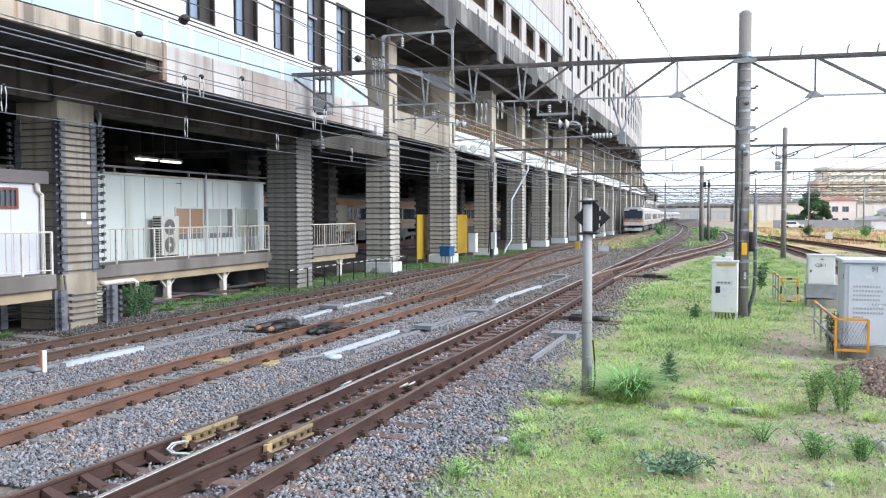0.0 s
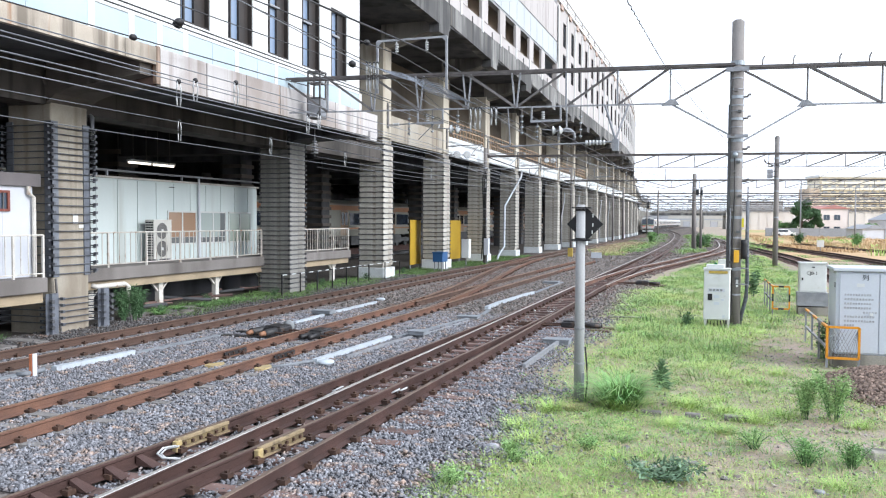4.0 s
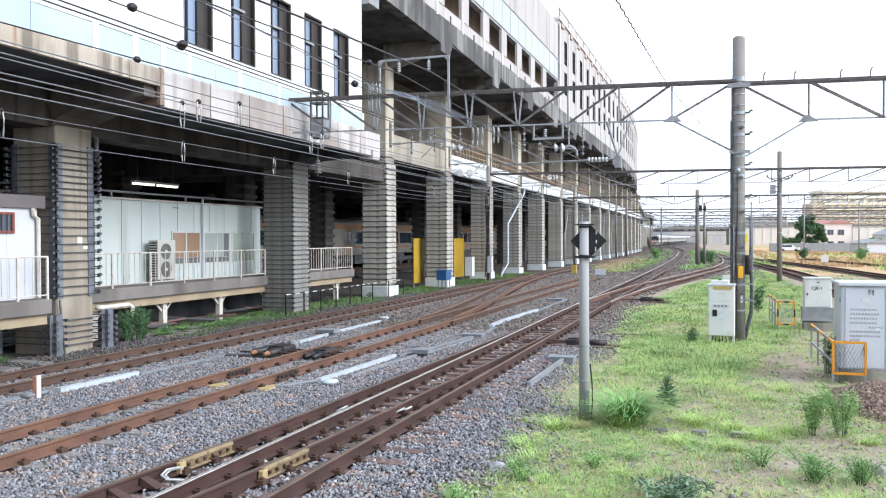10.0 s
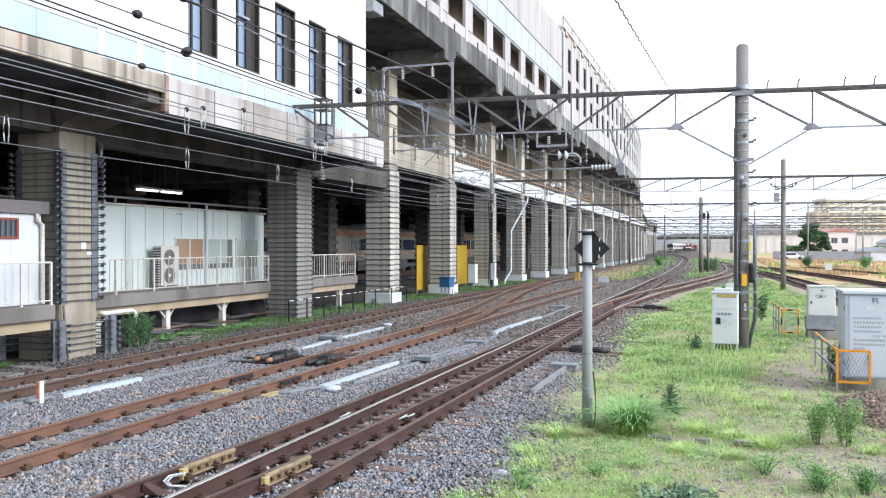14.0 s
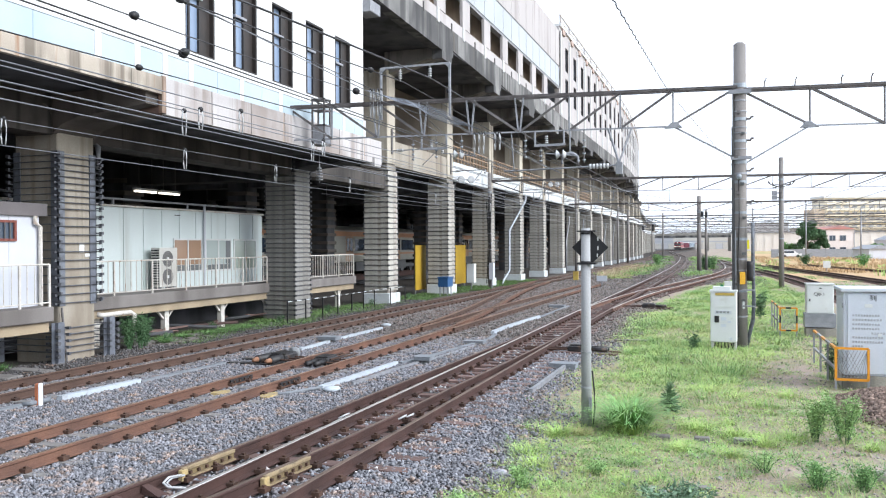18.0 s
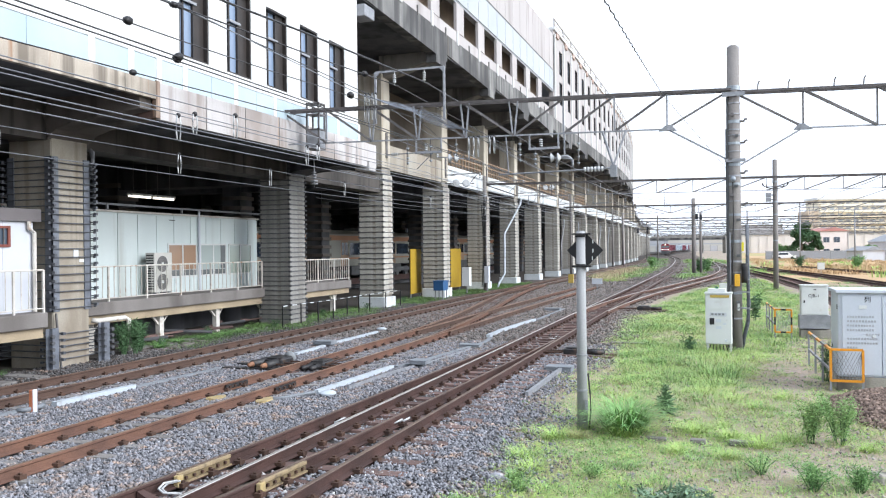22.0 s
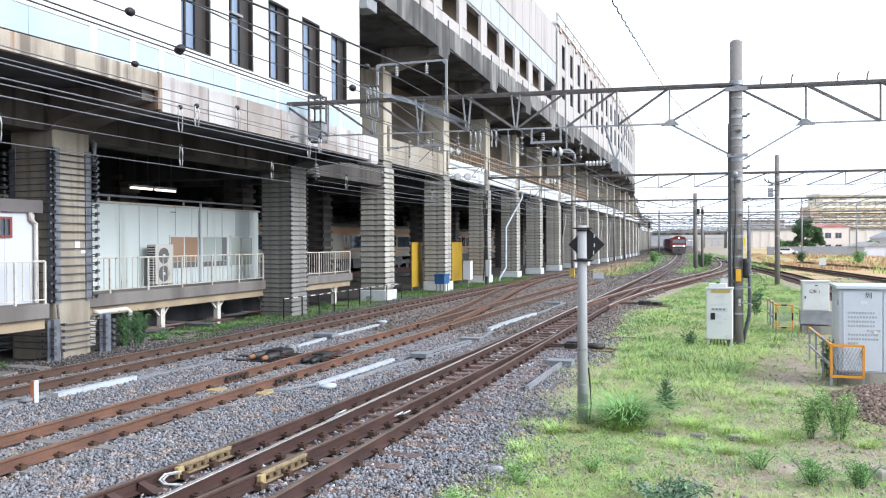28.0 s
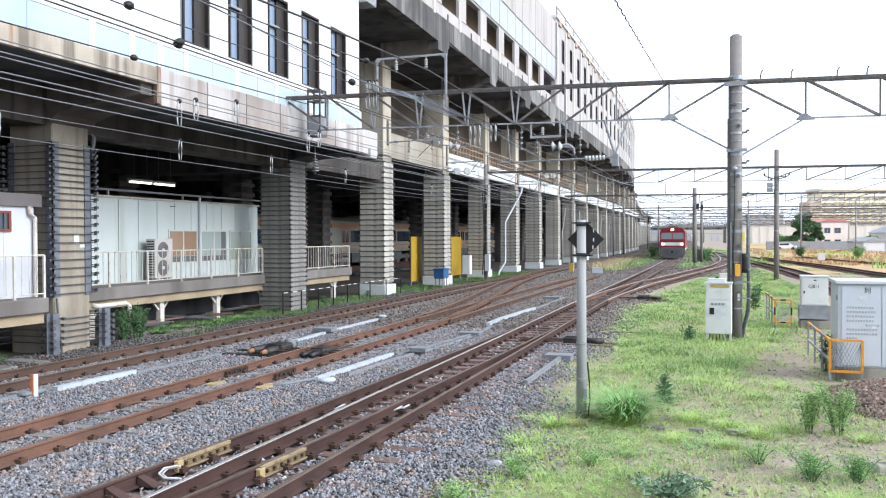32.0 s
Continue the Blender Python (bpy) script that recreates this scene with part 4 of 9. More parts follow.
def build_interior():
    bm = bmesh.new()
    gaps = [(84.2, 86.6, 4.9, 6.5), (109.6, 114.8, 4.9, 6.8), (128.0, 136.0, 4.2, 6.6)]
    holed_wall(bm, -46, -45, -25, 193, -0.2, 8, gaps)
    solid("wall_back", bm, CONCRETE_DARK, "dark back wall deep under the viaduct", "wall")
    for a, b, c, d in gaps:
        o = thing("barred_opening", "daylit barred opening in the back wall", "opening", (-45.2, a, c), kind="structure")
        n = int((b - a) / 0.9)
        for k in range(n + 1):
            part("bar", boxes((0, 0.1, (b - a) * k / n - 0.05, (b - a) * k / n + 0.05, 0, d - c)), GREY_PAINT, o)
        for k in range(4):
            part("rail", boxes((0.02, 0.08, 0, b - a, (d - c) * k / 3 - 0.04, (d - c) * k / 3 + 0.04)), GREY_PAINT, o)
    # unseen end wall behind the viewer, added to close the undercroft
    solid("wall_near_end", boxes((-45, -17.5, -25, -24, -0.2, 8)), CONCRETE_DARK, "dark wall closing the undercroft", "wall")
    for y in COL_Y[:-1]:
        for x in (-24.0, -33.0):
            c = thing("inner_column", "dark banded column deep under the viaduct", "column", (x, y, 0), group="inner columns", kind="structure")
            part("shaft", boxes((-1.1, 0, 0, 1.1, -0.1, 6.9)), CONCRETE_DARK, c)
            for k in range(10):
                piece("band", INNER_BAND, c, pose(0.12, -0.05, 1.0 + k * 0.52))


GALV_BAND = mat("grey_steel_band", (0.47, 0.455, 0.42), (0.36, 0.34, 0.30), 2.5, 0.65, 0.05, stain=(0.17, 0.125, 0.09), amount=0.42, stain_scale=2.0, rand=0.12)
SHAFT = mat("stained_column_concrete", (0.33, 0.31, 0.275), (0.24, 0.22, 0.19), 0.7, 0.85, streak=0.25, stain=(0.075, 0.055, 0.04), amount=0.5)
BAND_MESH = band_mesh(0.118)
# BAND_FINE is a darker GALV_BAND: the second column's shaded face put into the colour
BAND_FINE = band_mesh(0.083, mat("shaded_steel_band", (0.27, 0.265, 0.25), (0.18, 0.175, 0.165), 2.5, 0.65, 0.05, stain=(0.12, 0.10, 0.08), amount=0.4, stain_scale=2.0, rand=0.1))
ROD_RING = rod_ring()
# inner bands take a dark tone: undercroft shade put into their colour
INNER_BAND = band_mesh(0.1, CONCRETE_UMBER)
build_decks()
build_white_wall()
build_upper()
build_mid_deck()
column_first()
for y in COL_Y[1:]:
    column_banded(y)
build_interior()


# paler than the near fascia concrete: distance haze put into the colour
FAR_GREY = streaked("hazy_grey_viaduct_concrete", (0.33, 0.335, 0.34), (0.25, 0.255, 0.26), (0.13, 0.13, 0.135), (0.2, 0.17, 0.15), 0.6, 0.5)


def far_viaduct():
    """Bays of the lower viaduct that follow the track round the far curve."""
    p = np.array(PATH_A, float)
    row = lambda y: float(np.interp(y, p[:, 1], p[:, 0])) - 2.9
    ends = [194.0 + 13.0 * k for k in range(13)]
    for y0, y1 in zip(ends, ends[1:]):
        m, l = bay(y0, y1, 0.0, row)
        o = thing("viaduct_bay", "hazy grey concrete bay of the far viaduct", "viaduct", kind="structure", group="far viaduct bays")
        o.matrix_basis = m
        part("deck", boxes((-11, 0.0, 0, l + 0.2, 6.9, 8.0)), DECK_WHITE, o)
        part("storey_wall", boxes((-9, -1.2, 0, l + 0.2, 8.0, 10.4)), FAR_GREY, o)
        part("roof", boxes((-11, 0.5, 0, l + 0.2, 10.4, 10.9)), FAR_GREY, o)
        for k in range(3):
            part("pilaster", boxes((-1.2, -0.1, l * k / 3, l * k / 3 + 0.9, 8.0, 10.4)), PILASTER, o)
        for k in range(2):
            part("column", boxes((-1.4, -0.15, l * k / 2, l * k / 2 + 1.2, -0.1, 6.9)), GALV_BAND, o)
        for k in range(5):
            part("roof_post", boxes((-0.1, 0.05, l * k / 5, l * k / 5 + 0.12, 10.9, 12.0)), GALV, o)
        part("roof_rail", boxes((-0.06, 0.02, 0, l, 11.9, 12.0)), GALV, o)
        part("back_wall", boxes((-6.2, -6.0, 0, l + 0.2, -0.1, 6.9)), CONCRETE_DARK, o)


far_viaduct()


# ---------- platform, railings, prefabricated offices ----------
PLAT_X = -16.95


def platform(y0, y1, px, name="platform_edge"):
    p = thing(name, "weathered brown concrete platform on white-capped supports", "platform", (px, y0, 0), kind="structure")
    l = y1 - y0
    part("deck", boxes((-6, 0, 0, l, 1.05, 1.42)), BROWN_DECK, p, bevel=0.02)
    part("ledge", boxes((-5.9, -0.12, 0.05, l - 0.05, 0.8, 1.05)), mat("tan_ledge", (0.36, 0.29, 0.20), (0.25, 0.20, 0.14), 1.0, 0.85) if "tan_ledge" not in bpy.data.materials else bpy.data.materials["tan_ledge"], p)
    k = 0
    y = 1.3
    while y < l:
        s = part("support", boxes((-0.42, -0.25, y - 0.1, y + 0.1, -0.1, 0.8)), CREAM_PAINT, p, "rust-spotted white support post")
        bm = bmesh.new()
        bar(bm, (-0.33, y, 0.45), (-0.33, y - 0.38, 0.8), 0.06, 0.06)
        bar(bm, (-0.33, y, 0.45), (-0.33, y + 0.38, 0.8), 0.06, 0.06)
        part("brace", bm, CREAM_PAINT, p)
        part("rear_support", boxes((-3.2, -3.0, y - 0.1, y + 0.1, -0.1, 0.8)), CONCRETE_DARK, p)
        y += 3.1
    return p


def railing(y0, y1, n, px):
    r = thing("platform_railing", "rust-spotted cream steel railing with thin balusters", "railing", (px - 0.05, y0, 1.42), group="platform railings")
    l = y1 - y0
    bm = bmesh.new()
    tube(bm, [(0, 0, 1.03), (0, l, 1.03)], 0.025)
    part("top_rail", bm, CREAM_PAINT, r)
    bm = bmesh.new()
    tube(bm, [(0, 0, 0.1), (0, l, 0.1)], 0.018)
    part("bottom_rail", bm, CREAM_PAINT, r)
    for k in range(n + 1):
        y = l * k / n
        thick = k % 7 == 0 or k == n
        part("post" if thick else "baluster", boxes((-0.025, 0.025, y - 0.025, y + 0.025, 0, 1.03) if thick else (-0.009, 0.009, y - 0.009, y + 0.009, 0.1, 1.02)), CREAM_PAINT, r)


# added walls, not seen: dark sheets that stand in for the shade under the platforms
solid("wall_under_platform", boxes((PLAT_X - 2.6, PLAT_X - 2.4, 17.4, 35.6, -0.1, 0.8), (-18.2, -18.0, 2, 15.5, -0.1, 0.8)), CONCRETE_DARK, "added dark wall under the platform", "wall")
for x, y, w, d, a in ((-15.55, 13.6, 1.5, 0.5, 4), (-15.3, 14.6, 1.1, 0.35, -6), (-16.5, 19.9, 1.2, 0.35, 80), (-16.3, 20.9, 1.3, 0.4, 95), (-16.4, 22.4, 1.0, 0.4, 88), (-15.1, 12.2, 1.4, 0.3, 84)):
    o = solid("concrete_slab", boxes((-w / 2, w / 2, -d / 2, d / 2, 0, 0.09)), SLEEPER_C, "worn grey slab lying beside the column row", "slab", kind="", bevel=0.012, group="loose slabs")
    o.matrix_basis = pose(x, y, -0.07, 0, 0, a)
platform(2.0, 15.5, -15.52)
platform(17.45, 35.6, PLAT_X)
railing(2.2, 15.4, 60, -15.52)
railing(17.55, 27.6, 42, PLAT_X)
railing(29.1, 35.4, 28, PLAT_X)


WINDOW_DARK = glass_mat("grey_office_glass", (0.16, 0.17, 0.18), 0.1)
WINDOW_GREEN = glass_mat("greenish_curtained_glass", (0.36, 0.43, 0.39), 0.1)


def office():
    o = thing("prefabricated_office", "pale green-white panelled office hut on the platform", "hut", (-18.4, 16.5, 1.42))
    l = 13.0
    part("body", boxes((-3, -0.03, 0, l, 0, 2.74)), OFFICE, o)
    y = 0.02
    wins = ((7.2, 8.85), (9.05, 10.72), (10.9, 12.5))
    while y < l - 0.1:
        a, b = y, min(y + 0.93, l)
        part("panel", boxes((-0.03, 0.012, a, b - 0.014, 0.02, 2.7)), OFFICE, o)
        y += 0.945
    part("roof_edge", boxes((-3.1, 0.07, -0.1, l + 0.1, 2.74, 2.8)), CREAM_PAINT, o, "thin cream roof edge")
    bm = bmesh.new()
    tube(bm, [(0.25, -0.5, 2.97), (0.25, l + 0.1, 2.97)], 0.035, 8)
    for yy in (0.3, 4.0, 7.7, l):
        box(bm, 0.22, 0.28, yy - 0.03, yy + 0.03, 2.8, 2.97)
    part("gutter_pipe", bm, GALV, o)
    for j, (a, b) in enumerate(wins):
        w = part("window", boxes((0.014, 0.05, a, b, 0.52, 0.58), (0.014, 0.05, a, b, 1.68, 1.74), (0.014, 0.05, a, a + 0.05, 0.58, 1.68), (0.014, 0.05, b - 0.05, b, 0.58, 1.68),
                                 (0.014, 0.045, (a + b) / 2 - 0.03, (a + b) / 2 + 0.03, 0.58, 1.68)), CABINET, o, "aluminium sliding window frame")
        mid = (a + b) / 2
        for q, (y0, y1) in enumerate(((a + 0.05, mid - 0.03), (mid + 0.03, b - 0.05))):
            low = (0.8, 0.78, 0.58)[j]
            if low > 0.6:
                part("pane", boxes((0.016, 0.024, y0, y1, 0.58, low - 0.01)), WINDOW_DARK, w, "dark lower pane")
            if j == 1 and q == 1:
                part("pane", boxes((0.016, 0.026, y0, y0 + 0.45, low, 1.68)), WINDOW_PALE, w)
                part("pane", boxes((0.016, 0.026, y0 + 0.45, y1, low, 1.68)), WINDOW_DARK, w, "dark gap beside the blind")
            else:
                part("pane", boxes((0.016, 0.026, y0, y1, low, 1.68)), (WINDOW_TAN, WINDOW_PALE, WINDOW_GREEN)[j], w)
    bm = bmesh.new()
    tube(bm, [(0.09, 8.93, 3.0), (0.09, 8.93, 0.0)], 0.045, 8)
    part("downpipe", bm, OFFICE_WHITE, o, "white rainwater downpipe")
    part("hook", boxes((0.012, 0.03, 7.3, 7.6, 2.55, 2.575)), BLACK, o)


def hut_left():
    o = thing("prefabricated_hut", "white panelled hut with a grey roof fascia and barred window", "hut", (-16.1, 3.0, 1.42))
    l = 12.6
    part("body", boxes((-1.0, 0, 0, l, 0, 2.22)), OFFICE_WHITE, o)
    y = 0.0
    while y < l - 0.1:
        part("panel", boxes((0.0, 0.014, y + 0.008, min(y + 0.9, l), 0.0, 2.2)), OFFICE_WHITE, o)
        y += 0.9
    part("roof_fascia", boxes((-1.05, 0.1, -0.3, l + 0.18, 2.22, 2.53)), mat("brown_grey_fascia", (0.16, 0.145, 0.15), (0.12, 0.11, 0.115), 1.0, 0.6), o, "brown-grey roof fascia")
    y0 = 10.8
    w = part("window_frame", boxes((0.015, 0.06, y0, y0 + 1.1, 1.6, 1.66), (0.015, 0.06, y0, y0 + 1.1, 2.04, 2.1), (0.015, 0.06, y0, y0 + 0.07, 1.66, 2.04), (0.015, 0.06, y0 + 1.03, y0 + 1.1, 1.66, 2.04)), mat("red_brown_frame", (0.20, 0.06, 0.045), None, 3.0, 0.6), o, "red-brown window frame")
    part("pane", boxes((0.016, 0.024, y0 + 0.07, y0 + 1.03, 1.66, 2.04)), DARK_GLASS, w)
    for k in range(6):
        part("bar", boxes((0.04, 0.055, y0 + 0.15 + k * 0.15, y0 + 0.175 + k * 0.15, 1.66, 2.04)), GALV_DARK, w)
    bm = bmesh.new()
    tube(bm, [(0.1, l - 0.2, 2.22), (0.1, l - 0.2, 2.05), (0.1, l - 0.04, 1.95), (0.1, l - 0.04, 0)], 0.05, 8)
    part("downpipe", bm, CREAM_PAINT, o)


FAN_GREY = mat("grey_fan_grille", (0.17, 0.16, 0.155), (0.12, 0.115, 0.11), 5.0, 0.6)


def outdoor_unit():
    o = thing("outdoor_air_unit", "pale two-fan outdoor air conditioning unit on the platform", "air conditioner", (-17.75, 22.2, 1.44))
    part("casing", boxes((-0.36, 0, 0, 0.92, 0.08, 1.4)), mat("weathered_beige_casing", (0.56, 0.55, 0.52), (0.48, 0.47, 0.44), 1.5, 0.6, grain=0.1), o, bevel=0.015)
    part("foot", boxes((-0.36, 0, 0.08, 0.2, 0, 0.08)), GREY_PAINT, o)
    part("foot", boxes((-0.36, 0, 0.72, 0.84, 0, 0.08)), GREY_PAINT, o)
    for z in (0.42, 1.02):
        bm = bmesh.new()
        bmesh.ops.create_circle(bm, cap_ends=True, segments=20, radius=0.27, matrix=pose(0.006, 0.4, z, 0, 90, 0))
        g = part("fan_opening", bm, FAN_GREY, o, "grey round fan opening")
        bm = bmesh.new()
        for k in range(5):
            r = 0.05 + 0.055 * k
            ring = [(0.016, 0.4 + r * math.cos(a), z + r * math.sin(a)) for a in (2 * math.pi * i / 16 for i in range(17))]
            tube(bm, ring, 0.006, 4, cap=False)
        part("grille", bm, GREY_PAINT, g)
        part("hub", boxes((0.012, 0.03, 0.35, 0.45, z - 0.05, z + 0.05)), CABINET, g)
    bm = bmesh.new()
    for k in range(14):
        box(bm, -0.33, -0.03, -0.012, -0.002, 0.18 + k * 0.085, 0.22 + k * 0.085)
    part("side_grille", bm, BLACK, o, "dark side louvres")


office()
hut_left()
outdoor_unit()


def lamps():
    for y, z in ((24.9, 5.0), (26.3, 5.0), (44.0, 5.4), (58.0, 5.3)):
        o = thing("fluorescent_lamp", "lit fluorescent strip lamp under the viaduct", "lamp", (-21.0 if y < 30 else -25.5, y, z), group="strip lamps")
        part("tube", boxes((-0.06, 0.06, 0, 1.15, -0.05, 0.02)), LAMP_GLOW, o, "glowing tube")
        part("housing", boxes((-0.1, 0.1, -0.03, 1.18, 0.02, 0.1)), CABINET, o)
        part("hanger", boxes((-0.01, 0.01, 0.2, 0.22, 0.1, 7.0 - z if y > 30 else 6.5 - z)), GALV_DARK, o)
        part("hanger", boxes((-0.01, 0.01, 0.93, 0.95, 0.1, 7.0 - z if y > 30 else 6.5 - z)), GALV_DARK, o)


lamps()
for y0, y1 in ((45.2, 47.0), (52.8, 55.1)):
    o = thing("ochre_panel", "ochre yellow sheet-metal panel standing by a column", "panel", (-17.6, y0, -0.06))
    part("sheet", boxes((-0.04, 0, 0, y1 - y0, 0.25, 2.95)), OCHRE, o)
    for y in (0.1, y1 - y0 - 0.18):
        part("leg", boxes((-0.1, -0.04, y, y + 0.08, 0, 2.9)), GREY_PAINT, o)
o = thing("blue_box", "blue lidded box on grey legs", "box", (-15.3, 43.6, -0.06))
part("body", boxes((-0.3, 0.3, 0, 0.9, 0.55, 1.05)), mat("blue_paint", (0.03, 0.10, 0.24), (0.02, 0.08, 0.2), 1.0, 0.5), o, bevel=0.015)
part("lid", boxes((-0.33, 0.33, -0.03, 0.93, 1.05, 1.12)), bpy.data.materials["blue_paint"], o)
for x, y in ((-0.25, 0.1), (0.2, 0.1), (-0.25, 0.75), (0.2, 0.75)):
    part("leg", boxes((x, x + 0.05, y, y + 0.05, 0, 0.55)), GREY_PAINT, o)


# ---------- overhead line: masts, gantries, wires ----------
def concrete_mast(x, y, h, r, label, straps, at_rz=0.0):
    m = thing("catenary_mast", label, "mast", (x, y, -0.05), group="catenary masts")
    bm = bmesh.new()
    tube(bm, [(0, 0, 0), (0, 0, h * 0.5), (0, 0, h + 0.05)], r * 1.06, 20, r * 0.94)
    part("shaft", bm, MAST_CONC, m, smooth=True)
    bm = bmesh.new()
    tube(bm, [(0, 0, h + 0.03), (0, 0, h + 0.06), (0, 0, h + 0.1)], r * 0.94, 20, r * 0.6)
    part("cap", bm, MAST_CONC, m, smooth=True)
    for z, hh in straps:
        bm = bmesh.new()
        tube(bm, [(0, 0, z), (0, 0, z + hh)], r * 1.05, 20)
        part("strap", bm, STRAP if hh > 0.06 else GALV, m)
    return m


STRAPS = [(0.85, 0.05), (1.55, 0.07), (2.15, 0.04), (2.45, 0.05), (3.0, 0.08), (3.35, 0.03), (3.75, 0.065), (4.15, 0.03), (4.6, 0.08), (4.85, 0.05), (5.15, 0.09), (5.3, 0.05), (5.55, 0.03), (5.75, 0.07), (6.0, 0.03), (6.15, 0.04), (6.35, 0.09), (6.6, 0.03), (6.9, 0.04), (7.1, 0.08), (7.28, 0.12)]
MAIN = concrete_mast(0.375, 24.2, 8.45, 0.175, "brown-grey concrete mast with steel straps and conduits", STRAPS)
for k, (dx, dy) in enumerate(((-0.172, -0.1), (-0.198, -0.03), (-0.19, 0.06))):
    bm = bmesh.new()
    tube(bm, [(dx, dy, 0), (dx, dy, 7.1 - 0.9 * k)], 0.026, 6)
    part("conduit", bm, LOCO_GREY if k < 2 else GALV_DARK, MAIN, "thin cable conduit")
for z in (4.0, 4.9, 5.75, 6.35):
    bm = bmesh.new()
    tube(bm, [(0.17, -0.05, z + 0.05), (0.27, -0.06, z + 0.05), (0.3, -0.06, z + 0.1), (0.36, -0.06, z + 0.11)], 0.032, 6)
    part("hook", bm, GALV_DARK, MAIN)
for k, (z, a) in enumerate(((1.3, 0.4), (1.75, -0.5), (2.6, 0.5), (3.2, -0.3), (3.6, 0.6), (4.3, -0.4), (4.55, 0.3), (5.3, -0.6), (5.95, 0.4), (6.55, -0.2))):
    part("bracket", boxes((0.185 * math.sin(a) - 0.05, 0.185 * math.sin(a) + 0.05, -0.225, -0.15, z, z + 0.07)), GALV_DARK if k % 2 else LOCO_GREY, MAIN)
bm = bmesh.new()
tube(bm, [(-0.03, -0.28, 4.78), (-0.03, -0.2, 4.78)], 0.075, 12)
part("insulator", bm, STRAP, MAIN, "grey-blue porcelain knob", smooth=True)
bm = bmesh.new()
bar(bm, (-0.3, -0.22, 7.15), (0.3, -0.22, 7.15), 0.05, 0.12)
part("clamp_plate", bm, GALV, MAIN)
rod_clamp = bmesh.new()
bar(rod_clamp, (-0.25, -0.2, 5.3), (0.3, -0.2, 5.3), 0.04, 0.09)
part("clamp_plate", rod_clamp, GALV, MAIN)
part("orange_box", boxes((-0.02, 0.12, -0.3, -0.18, 1.78, 2.12)), mat("amber_paint", (0.72, 0.40, 0.03), (0.62, 0.33, 0.03), 2.0, 0.5), MAIN, "small orange-yellow box", bevel=0.01)
bm = bmesh.new()
tube(bm, [(-0.06, -0.22, 0.3), (-0.07, -0.22, 2.4), (-0.03, -0.215, 3.6), (-0.04, -0.215, 4.7)], 0.017, 6)
part("cable", bm, RUBBER, MAIN, "black cable down the front")
bm = bmesh.new()
tube(bm, [(-0.12, -0.2, 0.3), (-0.13, -0.2, 3.3)], 0.02, 6)
part("conduit", bm, GALV, MAIN, "thin pale conduit")
part("tag", boxes((0.05, 0.11, -0.2, -0.185, 1.1, 1.35)), CABINET, MAIN)

o = thing("cable_riser", "black sleeved cable rising beside the mast", "cable", (0.7, 24.0, -0.05))
bm = bmesh.new()
tube(bm, [(-0.16, 0.3, 0.0), (-0.1, 0.2, 0.35), (0, 0.1, 0.8), (0.02, 0.05, 1.3), (0, 0.05, 2.3), (0, 0.05, 3.5)], 0.052, 8)
part("sleeve", bm, mat("blue_black_sleeve", (0.12, 0.135, 0.16), (0.05, 0.055, 0.065), 14.0, 0.6), o, smooth=True)
for z in (1.15, 1.6, 1.95):
    part("clamp", boxes((-0.3, 0.05, 0.0, 0.06, z, z + 0.04)), GALV, o)
bm = bmesh.new()
tube(bm, [(-0.08, 0, 1.88), (-0.08, 0, 2.0), (-0.08, 0, 2.3), (-0.08, 0, 2.42)], 0.085, 12)
part("splice_case", bm, BLACK, o, "black oval splice case", smooth=True)
part("pole_tip", boxes((-0.015, 0.015, 0.03, 0.06, 3.5, 3.9)), GALV_DARK, o)

SECOND = concrete_mast(3.37, 56.6, 8.4, 0.155, "slender brown concrete mast", [(7.0, 0.12), (7.3, 0.1), (5.7, 0.1), (4.9, 0.08), (3.2, 0.08)])
concrete_mast(-2.68, 89.0, 7.9, 0.215, "pale grey concrete mast beside the branch track", [(6.2, 0.15), (5.0, 0.1)])
concrete_mast(-2.05, 92.0, 6.5, 0.13, "short grey concrete mast with a bracket", [(4.6, 0.15)])
concrete_mast(-12.0, 168.0, 9.2, 0.15, "far grey concrete mast", [(7.2, 0.15)])
concrete_mast(-15.3, 53.4, 7.8, 0.13, "galvanised line mast beside a banded column", [(6.5, 0.1), (5.0, 0.1), (3.0, 0.1)])
concrete_mast(-15.2, 86.5, 8.6, 0.13, "grey line mast among the far columns", [(7.0, 0.1)])
concrete_mast(-15.2, 122.0, 8.6, 0.13, "grey line mast among the far columns", [(7.0, 0.1)])
concrete_mast(-15.0, 133.5, 8.4, 0.17, "grey line mast beside the far columns", [(7.0, 0.1)])


def signal_head(x, y, z, n, label, k_=1.0):
    """A black colour-light signal with hoods, fixed to a mast."""
    o = thing("railway_signal", label, "signal", (x, y, z), group="signal heads")
    part("backboard", boxes((-0.2, 0.2, 0, 0.05, 0, 0.36 * n + 0.1)), BLACK, o, bevel=0.015)
    for k in range(n):
        bm = bmesh.new()
        zz = 0.24 + 0.36 * k
        tube(bm, [(0, -0.28, zz), (0, 0.0, zz)], 0.12, 12, cap=False)
        part("hood", bm, BLACK, o)
        bm = bmesh.new()
        tube(bm, [(0, -0.02, zz), (0, 0.0, zz)], 0.1, 12)
        part("lens", bm, DARK_GLASS, o)
    part("bracket", boxes((-0.3, 0.05, 0.05, 0.42, 0.2, 0.3)), GALV_DARK, o)
    for q in o.children:
        q.data.transform(Matrix.Scale(k_, 4))


